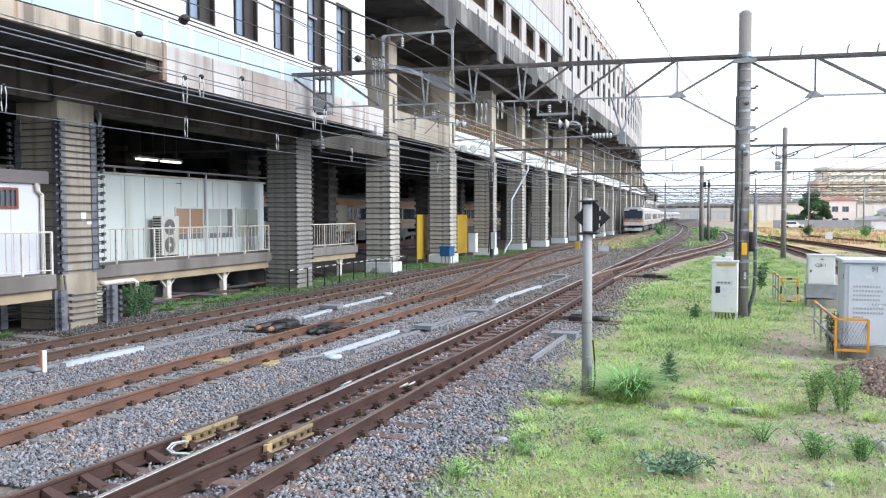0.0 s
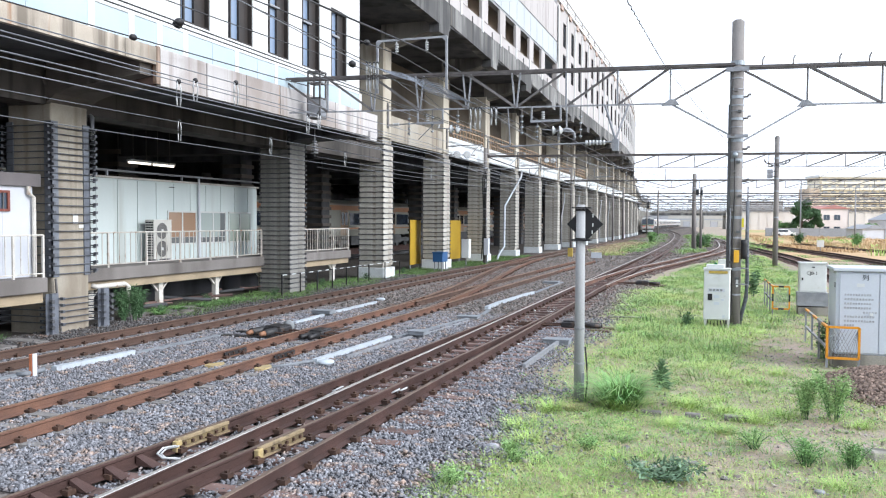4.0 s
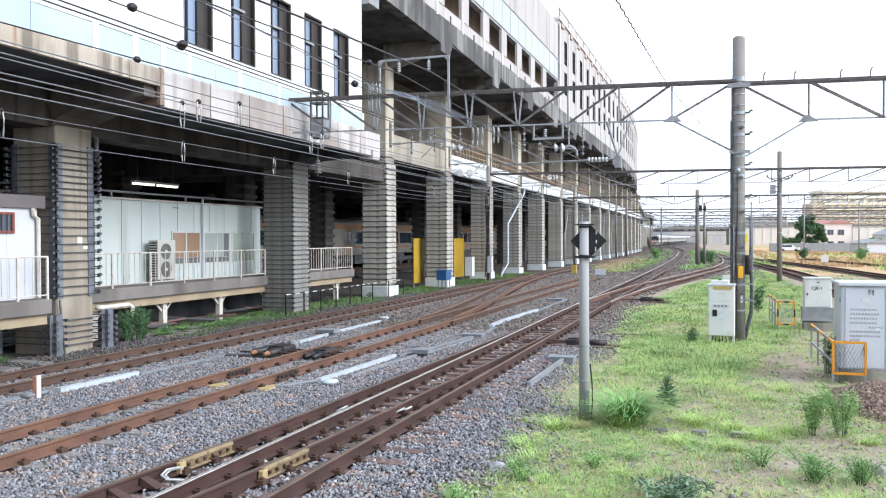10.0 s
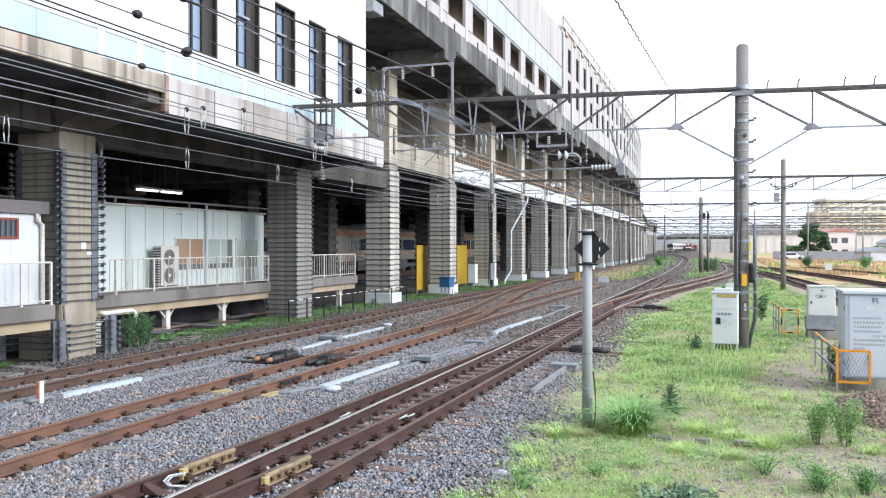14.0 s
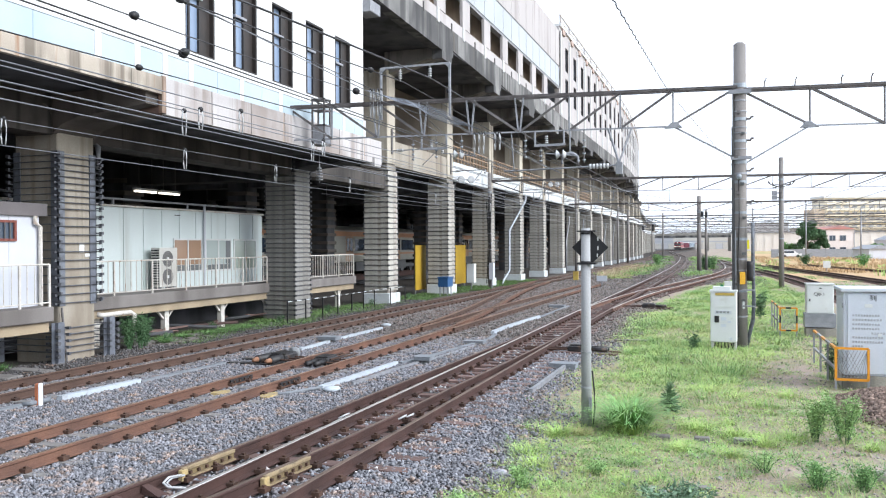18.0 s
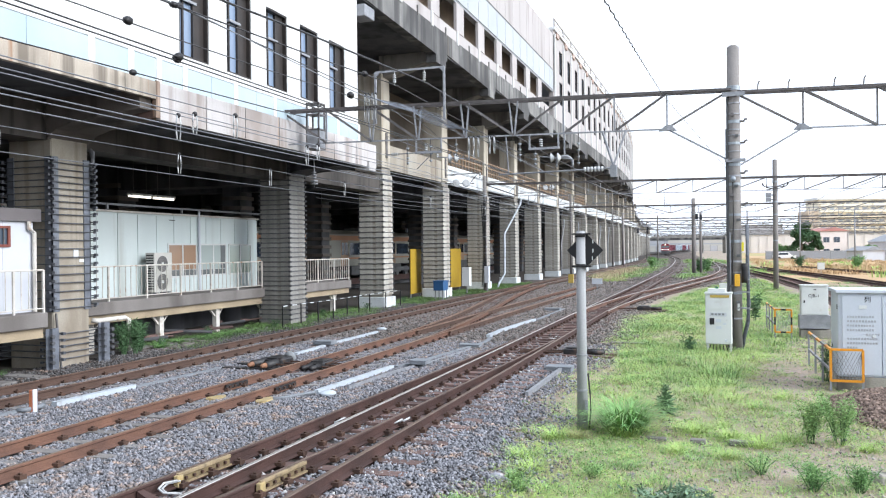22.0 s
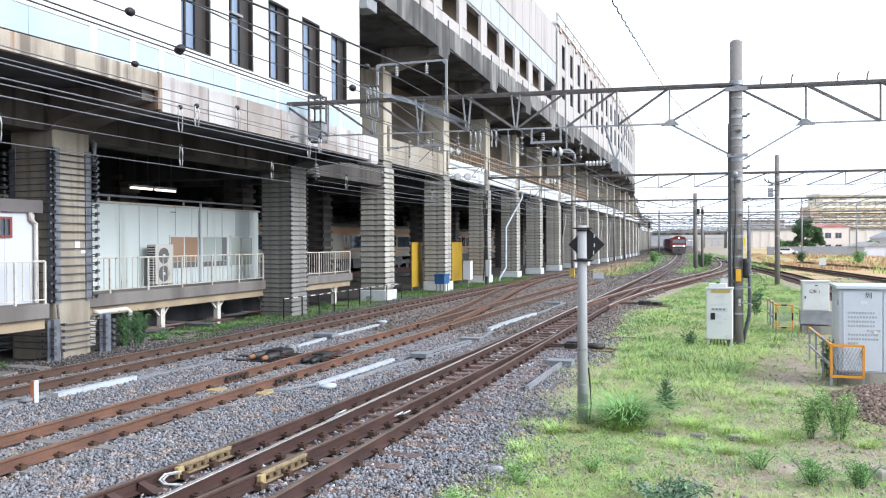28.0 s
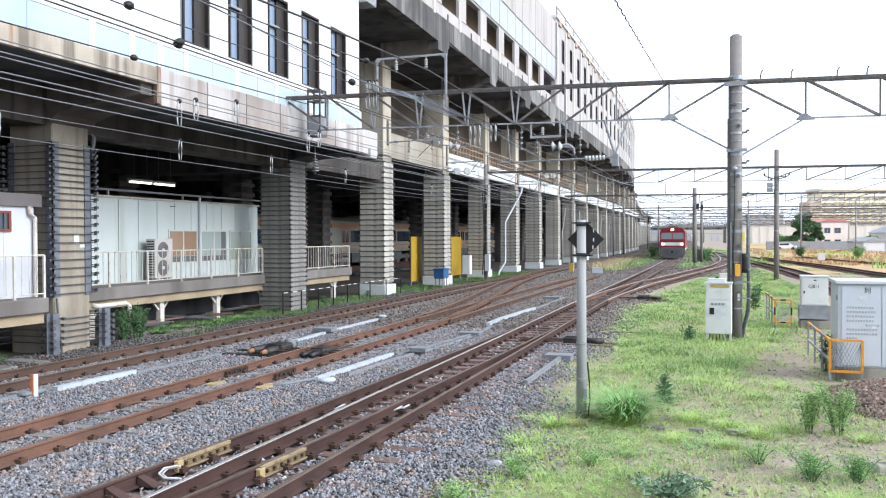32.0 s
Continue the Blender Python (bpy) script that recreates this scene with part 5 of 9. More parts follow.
signal_head(-2.36, 88.65, 5.7, 2, "small black signal seen from behind on a mast", 0.72)
signal_head(-2.02, 91.7, 5.75, 2, "small black signal on the short mast", 0.68)
signal_head(-16.25, 195.6, 6.0, 4, "black signal on a far line mast")
for x, y, z in ((-3.05, 88.6, 5.0), (3.0, 56.3, 5.7), (3.0, 56.3, 6.0)):
    o = thing("line_switch_box", "small grey switch box on a concrete mast", "box", (x, y, z), group="mast boxes")
    part("casing", boxes((-0.22, 0.12, -0.12, 0.12, 0, 0.28)), GALV, o, bevel=0.02)
    part("arm", boxes((0.12, 0.42, -0.03, 0.03, 0.1, 0.16)), GALV_DARK, o)


o = thing("cable_bundle", "black cables strapped to the line mast", "cable", (-15.3, 53.22, -0.05))
for k, dx in enumerate((-0.11, -0.03, 0.05, 0.12)):
    bm = bmesh.new()
    tube(bm, [(dx * 1.6, -0.05, 0.3), (dx, -0.02, 1.6), (dx * 0.8, -0.02, 4.2), (dx * 1.5, -0.02, 5.9 + 0.2 * k)], 0.035, 6)
    part("cable", bm, RUBBER, o)
for z in (1.5, 2.6, 3.7, 4.8):
    part("strap", boxes((-0.17, 0.17, -0.07, 0.02, z, z + 0.05)), GALV, o)


def gantry(name, p, q, z_top, z_bot, bay, label, stop=None, w=0.1, mat_=GALV_DARK, flip=-5.6, vee=False):
    """An N-truss beam from p to q (x, y); stop: x between which the bottom chord is left out."""
    g = thing(name, label, "gantry", group="line gantries")
    p, q = Vector((*p, 0)), Vector((*q, 0))
    d = (q - p)
    l = d.length
    d.normalize()
    n = max(2, round(l / bay))
    side = Vector((-d.y, d.x, 0)) * 0.16
    for s in (-1, 1):
        bm = bmesh.new()
        bar(bm, p + side * s + Vector((0, 0, z_top)), q + side * s + Vector((0, 0, z_top)), 0.05, w)
        part("top_chord", bm, CHORD if mat_ is GALV_DARK else mat_, g)
    node = [p + d * (l * k / n) for k in range(n + 1)]
    for k in range(n + 1):
        c = node[k]
        if not (stop and stop[0] < c.x < stop[1]):
            for o in (-0.13, 0.13) if vee and 1 < k < 6 else (0.0,):
                bm = bmesh.new()
                bar(bm, c + d * o * 0.2 + Vector((0, 0, z_bot)), c + d * o + Vector((0, 0, z_top)), 0.045, 0.045)
                part("vertical", bm, GALV if vee else mat_, g)
        if k < n:
            e = node[k + 1]
            inside = stop and stop[0] < (c.x + e.x) / 2 < stop[1]
            if not inside:
                bm = bmesh.new()
                bar(bm, c + Vector((0, 0, z_bot)), e + Vector((0, 0, z_bot)), 0.04, 0.045)
                part("bottom_chord", bm, mat_ if mat_ is not GALV_DARK else GALV, g)
            a, b = (e, c) if (c.x + e.x) / 2 < flip else (c, e)
            bm = bmesh.new()
            angle_bar(bm, a + Vector((0, 0, z_bot)), b + Vector((0, 0, z_top)), 0.07)
            if not inside:
                part("diagonal", bm, mat_, g)
            else:
                bm.free()
    return g


def rod_part(name, parent, p, q, w, material, label=""):
    bm = bmesh.new()
    bar(bm, p, q, w, w)
    return part(name, bm, material, parent, label)


G1 = gantry("line_gantry", (-13.1, 22.59), (-1.42, 23.98), 7.25, 6.22, 1.46, "weathered galvanised truss gantry across the tracks", w=0.075, vee=True)
G1b = gantry("line_gantry", (2.2, 24.5), (11.6, 25.6), 7.18, 6.12, 1.95, "weathered galvanised truss gantry across the tracks", flip=99, w=0.075)
for s in (-0.16, 0.16):
    rod_part("top_chord", G1, (-1.42, 23.98 + s, 7.25), (0.3, 24.2 + s, 7.25), 0.07, CHORD)
    rod_part("top_chord", G1b, (0.4, 24.25 + s, 7.18), (2.2, 24.5 + s, 7.18), 0.07, CHORD)
rod_part("diagonal", G1, (-1.42, 23.98, 6.25), (0.2, 24.2, 7.2), 0.055, GALV_DARK)
rod_part("brace", G1, (-1.42, 23.98, 6.22), (0.2, 24.2, 5.3), 0.045, GALV)
rod_part("diagonal", G1b, (0.45, 24.25, 7.15), (2.2, 24.5, 6.15), 0.055, GALV_DARK)
rod_part("brace", G1b, (0.45, 24.25, 5.08), (2.2, 24.5, 6.12), 0.045, GALV)
for g, x, y, z in ((G1, -1.42, 23.98, 6.24), (G1b, 2.2, 24.5, 6.14)):
    bm = bmesh.new()
    rim = [(-0.24, -0.07), (0.26, -0.07), (0.12, 0.1), (-0.02, 0.1)] if g is G1 else [(-0.26, -0.07), (0.24, -0.07), (0.02, 0.1), (-0.12, 0.1)]
    fa, fb = ([bm.verts.new((x + dx, y + dy, z + dz)) for dx, dz in rim] for dy in (-0.05, 0.05))
    for i in range(4):
        bm.faces.new((fa[i], fa[(i + 1) % 4], fb[(i + 1) % 4], fb[i]))
    bm.faces.new(fa[::-1])
    bm.faces.new(fb)
    part("gusset", bm, GALV, g, "steel gusset plate")
for x in (1.02, 1.82, 3.0, 3.75, 4.6, 5.5):
    bm = bmesh.new()
    y = 24.3 + 0.12 * x
    tube(bm, [(x, y, 7.2), (x + 0.02, y, 7.42), (x + 0.06, y, 7.5)], 0.02, 6)
    part("pin", bm, GALV_DARK, G1b, "small upright insulator pin")
gantry("line_gantry", (-15.4, 53.75), (12.0, 57.7), 7.3, 6.45, 2.4, "dark slender gantry beam over the tracks", w=0.13)
gantry("line_gantry", (-16.0, 86.0), (20.0, 91.4), 7.2, 6.4, 2.8, "dark far gantry beam", w=0.15)
gantry("line_gantry", (-18.0, 126.0), (29.0, 133.0), 7.2, 6.2, 3.0, "dark far gantry beam", w=0.16)
gantry("line_gantry", (-24.0, 168.0), (38.0, 177.8), 7.4, 6.2, 3.0, "grey far gantry beam", w=0.18)
gantry("line_gantry", (-34.0, 222.0), (50.0, 229.4), 7.6, 6.2, 3.4, "grey far gantry beam", w=0.2)
gantry("line_gantry", (10.6, 124.0), (44.0, 126.0), 8.2, 6.85, 1.25, "grey lattice girder carrying the line", w=0.1, mat_=GALV)

gantry("line_gantry", (10.6, 124.3), (44.0, 126.3), 6.4, 5.75, 0.9, "grey low lattice girder under the high one", w=0.07, mat_=GALV)
for x, y, h in ((20.0, 91.5, 7.6), (-18.0, 125.9, 7.6), (29.0, 133.1, 7.6), (-24.0, 167.9, 7.8), (38.0, 177.9, 7.8), (-34.0, 221.9, 8.0), (50.0, 229.5, 8.0), (44.0, 126.1, 8.6), (11.8, 25.75, 8.4), (12.0, 57.75, 8.0)):
    concrete_mast(x, y, h, 0.16, "grey concrete mast carrying a gantry end", [(h - 0.6, 0.15)])


for x, y, h in ((10.6, 124.15, 8.9), (17.6, 124.6, 7.9)):
    o = thing("lattice_pole", "slender pale steel pole under the lattice girder", "mast", (x, y, -0.05), group="girder poles")
    bm = bmesh.new()
    tube(bm, [(0, 0, 0), (0, 0, h)], 0.11, 10, 0.08)
    part("shaft", bm, GALV, o, smooth=True)
    part("foot", boxes((-0.3, 0.3, -0.3, 0.3, -0.05, 0.25)), CONCRETE, o)


def portal(x0, x1, y, z0, z1):
    o = thing("gantry_portal", "small galvanised frame on the gantry holding feeder wires", "bracket frame")
    for x in (x0, x1):
        bm = bmesh.new()
        bar(bm, (x, y, z0), (x, y, z1), 0.06, 0.07)
        part("post", bm, GALV, o)
    bm = bmesh.new()
    bar(bm, (x0, y, z1), (x1, y, z1), 0.05, 0.06)
    part("crosspiece", bm, GALV, o)
    for x, q in ((x0, 0.17), (x1, -0.17)):
        bm = bmesh.new()
        v = [bm.verts.new(p) for p in ((x, y - 0.03, z1), (x + q, y - 0.03, z1), (x, y - 0.03, z1 - 0.17))]
        u = [bm.verts.new((c.co.x, y + 0.03, c.co.z)) for c in v]
        bm.faces.new(v)
        bm.faces.new(u[::-1])
        for i in range(3):
            bm.faces.new((v[i], u[i], u[(i + 1) % 3], v[(i + 1) % 3]))
        part("corner_plate", bm, GALV, o)
    for x in (x0 + 0.64, x1 - 0.63):
        bm = bmesh.new()
        for k in range(4):
            tube(bm, [(x, y, z1 - 0.12 - 0.07 * k), (x, y, z1 - 0.15 - 0.07 * k)], 0.055, 8)
        tube(bm, [(x, y, z1), (x, y, z1 - 0.45)], 0.014, 5)
        part("insulator", bm, INSULATOR, o, "white porcelain insulator", smooth=True)


portal(-10.04, -7.8, 22.95, 6.75, 8.33)


def drop_frame(x, y, z1, w, h):
    o = thing("drop_frame", "galvanised U-shaped hanger below the gantry", "hanger", group="gantry hangers")
    for dx in (0, w):
        bm = bmesh.new()
        bar(bm, (x + dx, y, z1), (x + dx, y, z1 - h), 0.045, 0.045)
        part("leg", bm, GALV, o)
    bm = bmesh.new()
    bar(bm, (x - 0.03, y, z1 - h), (x + w + 0.03, y, z1 - h), 0.06, 0.07)
    part("crosspiece", bm, GALV, o)
    bm = bmesh.new()
    for k in range(4):
        tube(bm, [(x + w * 0.4, y, z1 - h + 0.06 + 0.06 * k), (x + w * 0.4, y, z1 - h + 0.09 + 0.06 * k)], 0.05, 8)
    part("insulator", bm, INSULATOR, o, smooth=True)


drop_frame(-5.32, 23.45, 6.22, 0.86, 0.43)
drop_frame(-8.75, 23.05, 6.22, 0.8, 0.42)
drop_frame(-8.1, 54.82, 6.45, 1.0, 0.6)
drop_frame(-12.4, 54.2, 6.45, 1.0, 0.6)


def wire(name_label, pts, r, material=None, sag=0.0, n=10):
    """A span of wire through the points, with a little sag in each span."""
    out = []
    for a, b in zip(pts, pts[1:]):
        a, b = Vector(a), Vector(b)
        for k in range(n):
            u = k / n
            p = a.lerp(b, u)
            p.z -= sag * 4 * u * (1 - u)
            out.append(p)
    out.append(Vector(pts[-1]))
    bm = bmesh.new()
    tube(bm, out, r, 5)
    return tagged(new("overhead_wire", mesh_of("overhead_wire", bm, material or WIRE)), name_label, "wire", "overhead wires")


def line_along(path, z, y0, y1, r, material=None, dx=0.0, sag=0.0, zs=0.0):
    line = spline(path, 4.0)
    pts = [(x + dx, y, z + zs * y) for x, y in line if y0 <= y <= y1]
    bm = bmesh.new()
    span = 28.0
    out = []
    for x, y, zz in pts:
        u = ((y + 4) % span) / span
        out.append((x, y, zz - sag * 4 * u * (1 - u)))
    tube(bm, out, r, 5)
    return tagged(new("overhead_wire", mesh_of("overhead_wire", bm, material or WIRE)), "taut overhead line wire above a track", "wire", "overhead wires")


def catenary(path, y0, y1, zc, zm, dx=0.0):
    line_along(path, zc, y0, y1, 0.013, WIRE, dx)
    line_along(path, zm, y0, y1, 0.013, WIRE_PALE, dx, 0.25)
    line = spline(path, 5.0)
    bm = bmesh.new()
    for x, y in line:
        if y0 + 2 < y < min(y1, 90):
            u = ((y + 4) % 28.0) / 28.0
            tube(bm, [(x + dx, y, zc), (x + dx, y, zm - u * (1 - u))], 0.003, 4)
    o = tagged(new("wire_droppers", mesh_of("wire_droppers", bm, WIRE)), "thin droppers between contact and carrier wire", "wire", kind="stuff")


def pair(x, zc, zm, onward, lift=0.0):
    """Contact and carrier wire straight past the viewer, then on along the given x, y rows."""
    for z, m in ((zc, WIRE_PALE), (zm, WIRE_PALE)):
        wire("taut overhead line wire above a track", [(x, -8, z), (x, 23.2, z + (lift if z == zm else 0.03))] + [(a, b, z + (lift if z == zm else 0.03)) for a, b in onward], 0.0095, m, 0.03)


line_along(PATH_A, 4.83, -6, 330, 0.010, WIRE_PALE)
line_along(PATH_A, 5.36, -6, 330, 0.009, WIRE_PALE, 0.0, 0.03)
line_along(PATH_A, 5.72, 23, 120, 0.010, WIRE_PALE, 0.3)
line_along(PATH_B, 4.83, -6, 57, 0.010, WIRE_PALE)
line_along(PATH_B, 5.27, -6, 57, 0.0095, WIRE_PALE)
pair(-8.45, 4.86, 5.20, ((-10.4, 40), (-12.9, 60)))
pair(-7.85, 4.79, 5.12, ((-7.7, 54), (-7.9, 88)), 0.12)
line_along(PATH_C, 4.79, -6, 330, 0.008, WIRE)
wire("taut overhead line wire above a track", [(-5.25, -6, 4.82), (-5.25, 23.4, 4.84), (-5.3, 54, 4.84)], 0.008, WIRE, 0.02)
wire("carrier wire above the main track", [(-5.1, -6, 4.75), (-5.1, 5.5, 4.95), (-5.1, 10.0, 5.08), (-5.15, 23.4, 5.55), (-5.2, 55, 6.0), (-5.4, 88, 6.0), (-6.9, 142, 6.0), (-14.6, 250, 6.0)], 0.0065, WIRE, 0.02)
catenary(PATH_R, 34, 180, 5.0, 5.8)
catenary(PATH_D, 12, 120, 5.0, 5.8)
catenary(PATH_E, 34, 114, 5.0, 5.8)
# feeders that run along the viaduct wall to the gantry
wire("dark feeder wire along the slab edge", [(-12.6, -8, 6.5), (-12.6, 11.4, 6.87), (-12.6, 21.4, 7.09), (-12.5, 23.1, 7.12)], 0.016, WIRE)
wire("feeder wire led to the gantry frame", [(-9.33, -8, 6.5), (-9.33, 12.4, 7.34), (-9.33, 18.7, 7.64), (-9.33, 22.95, 7.88), (-8.9, 38, 7.3), (-8.2, 54.6, 7.2), (-9.4, 88, 7.0)], 0.016, WIRE)
wire("thick feeder wire led to the gantry frame", [(-8.39, -8, 6.4), (-8.39, 12.7, 7.36), (-8.39, 15.45, 7.53), (-8.39, 22.95, 7.9), (-7.6, 38, 7.2), (-7.4, 54.6, 7.2), (-8.4, 88, 7.0)], 0.024, WIRE)
wire("feeder wire hung on white rods", [(-10.2, -8, 7.9), (-10.2, 14.7, 7.74), (-10.2, 20.4, 7.67), (-10.2, 22.8, 7.64)], 0.013, WIRE)
wire("feeder wire hung on white rods", [(-10.05, -8, 8.0), (-10.05, 14.6, 7.68), (-10.05, 20.2, 7.5), (-10.05, 22.8, 7.45)], 0.013, WIRE_PALE)
wire("feeder wire sloping to the viaduct", [(-9.2, 23, 7.3), (-13.6, 46, 8.0), (-15.0, 64, 7.6)], 0.012, WIRE, 0.2)
wire("feeder wire sloping to the viaduct", [(-10.1, 23, 7.6), (-14.2, 46, 8.6), (-15.0, 73, 7.6)], 0.012, WIRE_PALE, 0.2)
wire("feeder wire sloping to the viaduct", [(-13.0, 22.6, 6.4), (-15.2, 46, 7.0), (-15.3, 82, 7.0)], 0.012, WIRE_PALE, 0.2)
CABLE_BLUE = mat("pale_blue_cable", (0.25, 0.28, 0.33), (0.18, 0.20, 0.24), 3.0, 0.5, bump=0.0)
for k in range(7):
    wire("slack pale blue cable looped along the gantry", [(-10.35 + 0.06 * k, 22.55, 7.62 - 0.02 * k), (-9.2 + 0.08 * k, 22.72, 7.3 - 0.05 * k), (-8.0, 22.86, 6.92 - 0.055 * k), (-6.85 - 0.08 * k, 23.0, 6.28 + 0.03 * k)], 0.010, CABLE_BLUE if k % 3 else WIRE_PALE, 0.04)
for k in range(3):
    wire("feeder wire leaving the gantry", [(-6.9 + 0.1 * k, 23.2, 6.25), (-7.2 + 0.2 * k, 38, 6.2 - 0.08 * k), (-7.6 + 0.3 * k, 54.5, 6.45), (-8.6 + 0.3 * k, 88, 6.4)], 0.012, WIRE_PALE if k % 2 else WIRE, 0.12)
for k in range(4):
    wire("low feeder wire beside the columns", [(-14.8, 28, 4.9 + 0.4 * k), (-15.1, 53, 5.2 + 0.4 * k), (-15.2, 86, 5.4 + 0.4 * k), (-15.1, 126, 5.4 + 0.4 * k)], 0.013, WIRE_PALE if k % 2 else WIRE, 0.12)
wire("span wire across the tracks", [(-15.3, 53, 5.6), (3.3, 56.6, 5.5), (12, 58, 5.6)], 0.012, WIRE, 0.05)
wire("span wire across the tracks", [(-15.3, 88, 5.6), (-2.7, 89, 5.4), (16, 92, 5.6)], 0.014, WIRE, 0.05)
wire("span wire across the tracks", [(-15.3, 128, 6.0), (20, 132, 5.9)], 0.02, WIRE, 0.05)
# wrapped feeder that climbs past the viewer
bm = bmesh.new()
A, B, C_ = Vector((-0.95, 5.0, 4.9)), Vector((-1.53, 24.0, 7.22)), Vector((0.6, 40.0, 6.1))
wrap = []
for a, b, n in ((A, B, 170), (B, C_, 120)):
    for k in range(n):
        p = a.lerp(b, k / n)
        w = 0.007
        wrap.append(p + Vector((w * math.cos(k * 1.3), 0, w * math.sin(k * 1.3) - (0.06 * (k / n) * (1 - k / n)))))
tube(bm, wrap, 0.0075, 5)
tagged(new("overhead_wire", mesh_of("overhead_wire", bm, WIRE)), "spiral-wrapped dark feeder cable", "cable")


def hanger_pair(x, y, z, l=0.42):
    o = thing("insulator_rods", "pair of white insulator rods hanging on a wire", "insulator", (x, y, z), group="insulator rods")
    for dy in (-0.055, 0.055):
        bm = bmesh.new()
        tube(bm, [(0, dy * 0.6, 0), (0.005, dy * 1.15, -l * 0.3), (0.0, dy, -l * 0.7), (0, dy * 0.7, -l)], 0.014, 6)
        part("rod", bm, INSULATOR, o, smooth=True)
    bm = bmesh.new()
    bmesh.ops.create_icosphere(bm, subdivisions=2, radius=0.045, matrix=pose(0, 0, 0.01))
    part("clamp", bm, BLACK, o)


for x, y, z, l in ((-13.15, 11.92, 5.35, 0.5), (-13.15, 17.46, 5.36, 0.5), (-13.15, 21.9, 5.36, 0.5), (-13.15, 27.12, 5.36, 0.5), (-13.15, 36.5, 5.36, 0.5), (-13.15, 46.0, 5.36, 0.5),
                   (-9.05, 12.0, 5.26, 0.42), (-9.05, 16.7, 5.26, 0.42), (-8.45, 11.65, 5.19, 0.33), (-8.45, 16.1, 5.19, 0.33), (-7.85, 11.95, 5.17, 0.37)):
    hanger_pair(x, y, z, l)
for x, y, z, l in ((-10.3, 22.75, 7.64, 0.85), (-10.19, 22.76, 7.64, 0.85), (-10.07, 22.78, 7.64, 0.8), (-9.97, 22.8, 7.64, 0.78), (-7.12, 23.22, 6.2, 0.62), (-6.98, 23.24, 6.2, 0.62), (-6.84, 23.25, 6.2, 0.6), (-6.5, 23.3, 6.2, 0.5), (-6.36, 23.3, 6.2, 0.5), (-11.9, 22.7, 6.2, 0.4)):
    hanger_pair(x, y, z, l)
for x, y, z in ((-7.6, 54.85, 7.22), (-8.4, 54.75, 7.22), (-9.9, 54.55, 7.22), (-10.6, 54.45, 7.22), (-11.8, 54.27, 7.22)):
    hanger_pair(x, y, z, 0.7)


def insulator_stack(x, y, z, l, n, r=0.055):
    """Ribbed insulators one under another on a rod."""
    o = thing("insulator_stack", "hanging grey-white ribbed insulator stack on a rod", "insulator", (x, y, z), group="insulator stacks")
    bm = bmesh.new()
    tube(bm, [(0, 0, 0), (0, 0, -l)], 0.016, 6)
    part("rod", bm, GALV_DARK, o)
    for k in range(n):
        bm = bmesh.new()
        zz = -l * (0.3 + 0.6 * k / max(1, n - 1))
        tube(bm, [(0, 0, zz), (0, 0, zz - 0.03), (0, 0, zz - 0.05)], r, 10, r * 0.5)
        part("shed", bm, STRAP, o, smooth=True)


for x, y, z, l, n in ((-9.05, 23.1, 6.2, 0.75, 4), (-8.3, 23.1, 6.2, 0.7, 3), (-7.5, 23.15, 6.2, 0.6, 3), (-5.6, 23.4, 6.2, 0.8, 4), (-5.15, 23.45, 5.8, 0.5, 3), (-3.9, 23.6, 6.2, 0.95, 4), (-6.0, 54.9, 6.4, 0.9, 4), (-9.4, 54.6, 6.4, 0.9, 4), (-3.5, 55.3, 6.4, 0.9, 4)):
    insulator_stack(x, y, z, l, n)


def twin_disc(x, y, z):
    o = thing("disc_insulator", "pair of pale blue disc insulators on a line wire", "insulator", (x, y, z), group="disc insulators")
    for d in (-0.1, 0.1):
        bm = bmesh.new()
        tube(bm, [(d - 0.04, 0, 0), (d, 0, 0.0), (d + 0.05, 0, 0)], 0.15, 14, 0.05)
        part("disc", bm, INSULATOR, o, smooth=True)
    bm = bmesh.new()
    tube(bm, [(-0.5, 0, 0.06), (0.5, 0, -0.06)], 0.02, 6)
    part("rod", bm, GALV, o)


twin_disc(-4.55, 23.5, 5.5)
twin_disc(-7.6, 23.2, 5.6)
o = thing("stay_ring", "grey round stay ring under the gantry", "ring", (-4.3, 23.55, 5.3))
bm = bmesh.new()
tube(bm, [(0.24 * math.cos(a), 0, 0.24 * math.sin(a)) for a in (math.pi * (-0.1 + 1.2 * k / 12) for k in range(13))], 0.045, 8)
part("ring", bm, GALV, o, smooth=True)
part("hanger", boxes((-0.02, 0.02, -0.02, 0.02, 0.2, 0.9)), GALV, o)


for x, y, z in ((-5.1, 6.05, 4.97), (-5.1, 6.78, 4.8), (-5.25, 6.95, 4.83), (-5.1, 10.75, 5.12), (-10.2, 13.4, 7.75), (-10.05, 13.4, 7.71), (-9.33, 12.3, 7.34), (-12.6, 15.1, 6.95), (-9.33, 20.6, 7.76), (-8.39, 24.6, 7.83)):
    bm = bmesh.new()
    bmesh.ops.create_icosphere(bm, subdivisions=2, radius=0.008 * math.hypot(x, y) ** 0.75)
    for v in bm.verts:
        v.co = Vector((v.co.x, v.co.y * 1.5, v.co.z)) + Vector((x, y, z)) + 0.01 * noise.noise_vector(v.co * 40)
    solid("wire_clamp", bm, BLACK, "small black clamp on a line wire", "clamp", kind="", smooth=True, group="wire clamps")


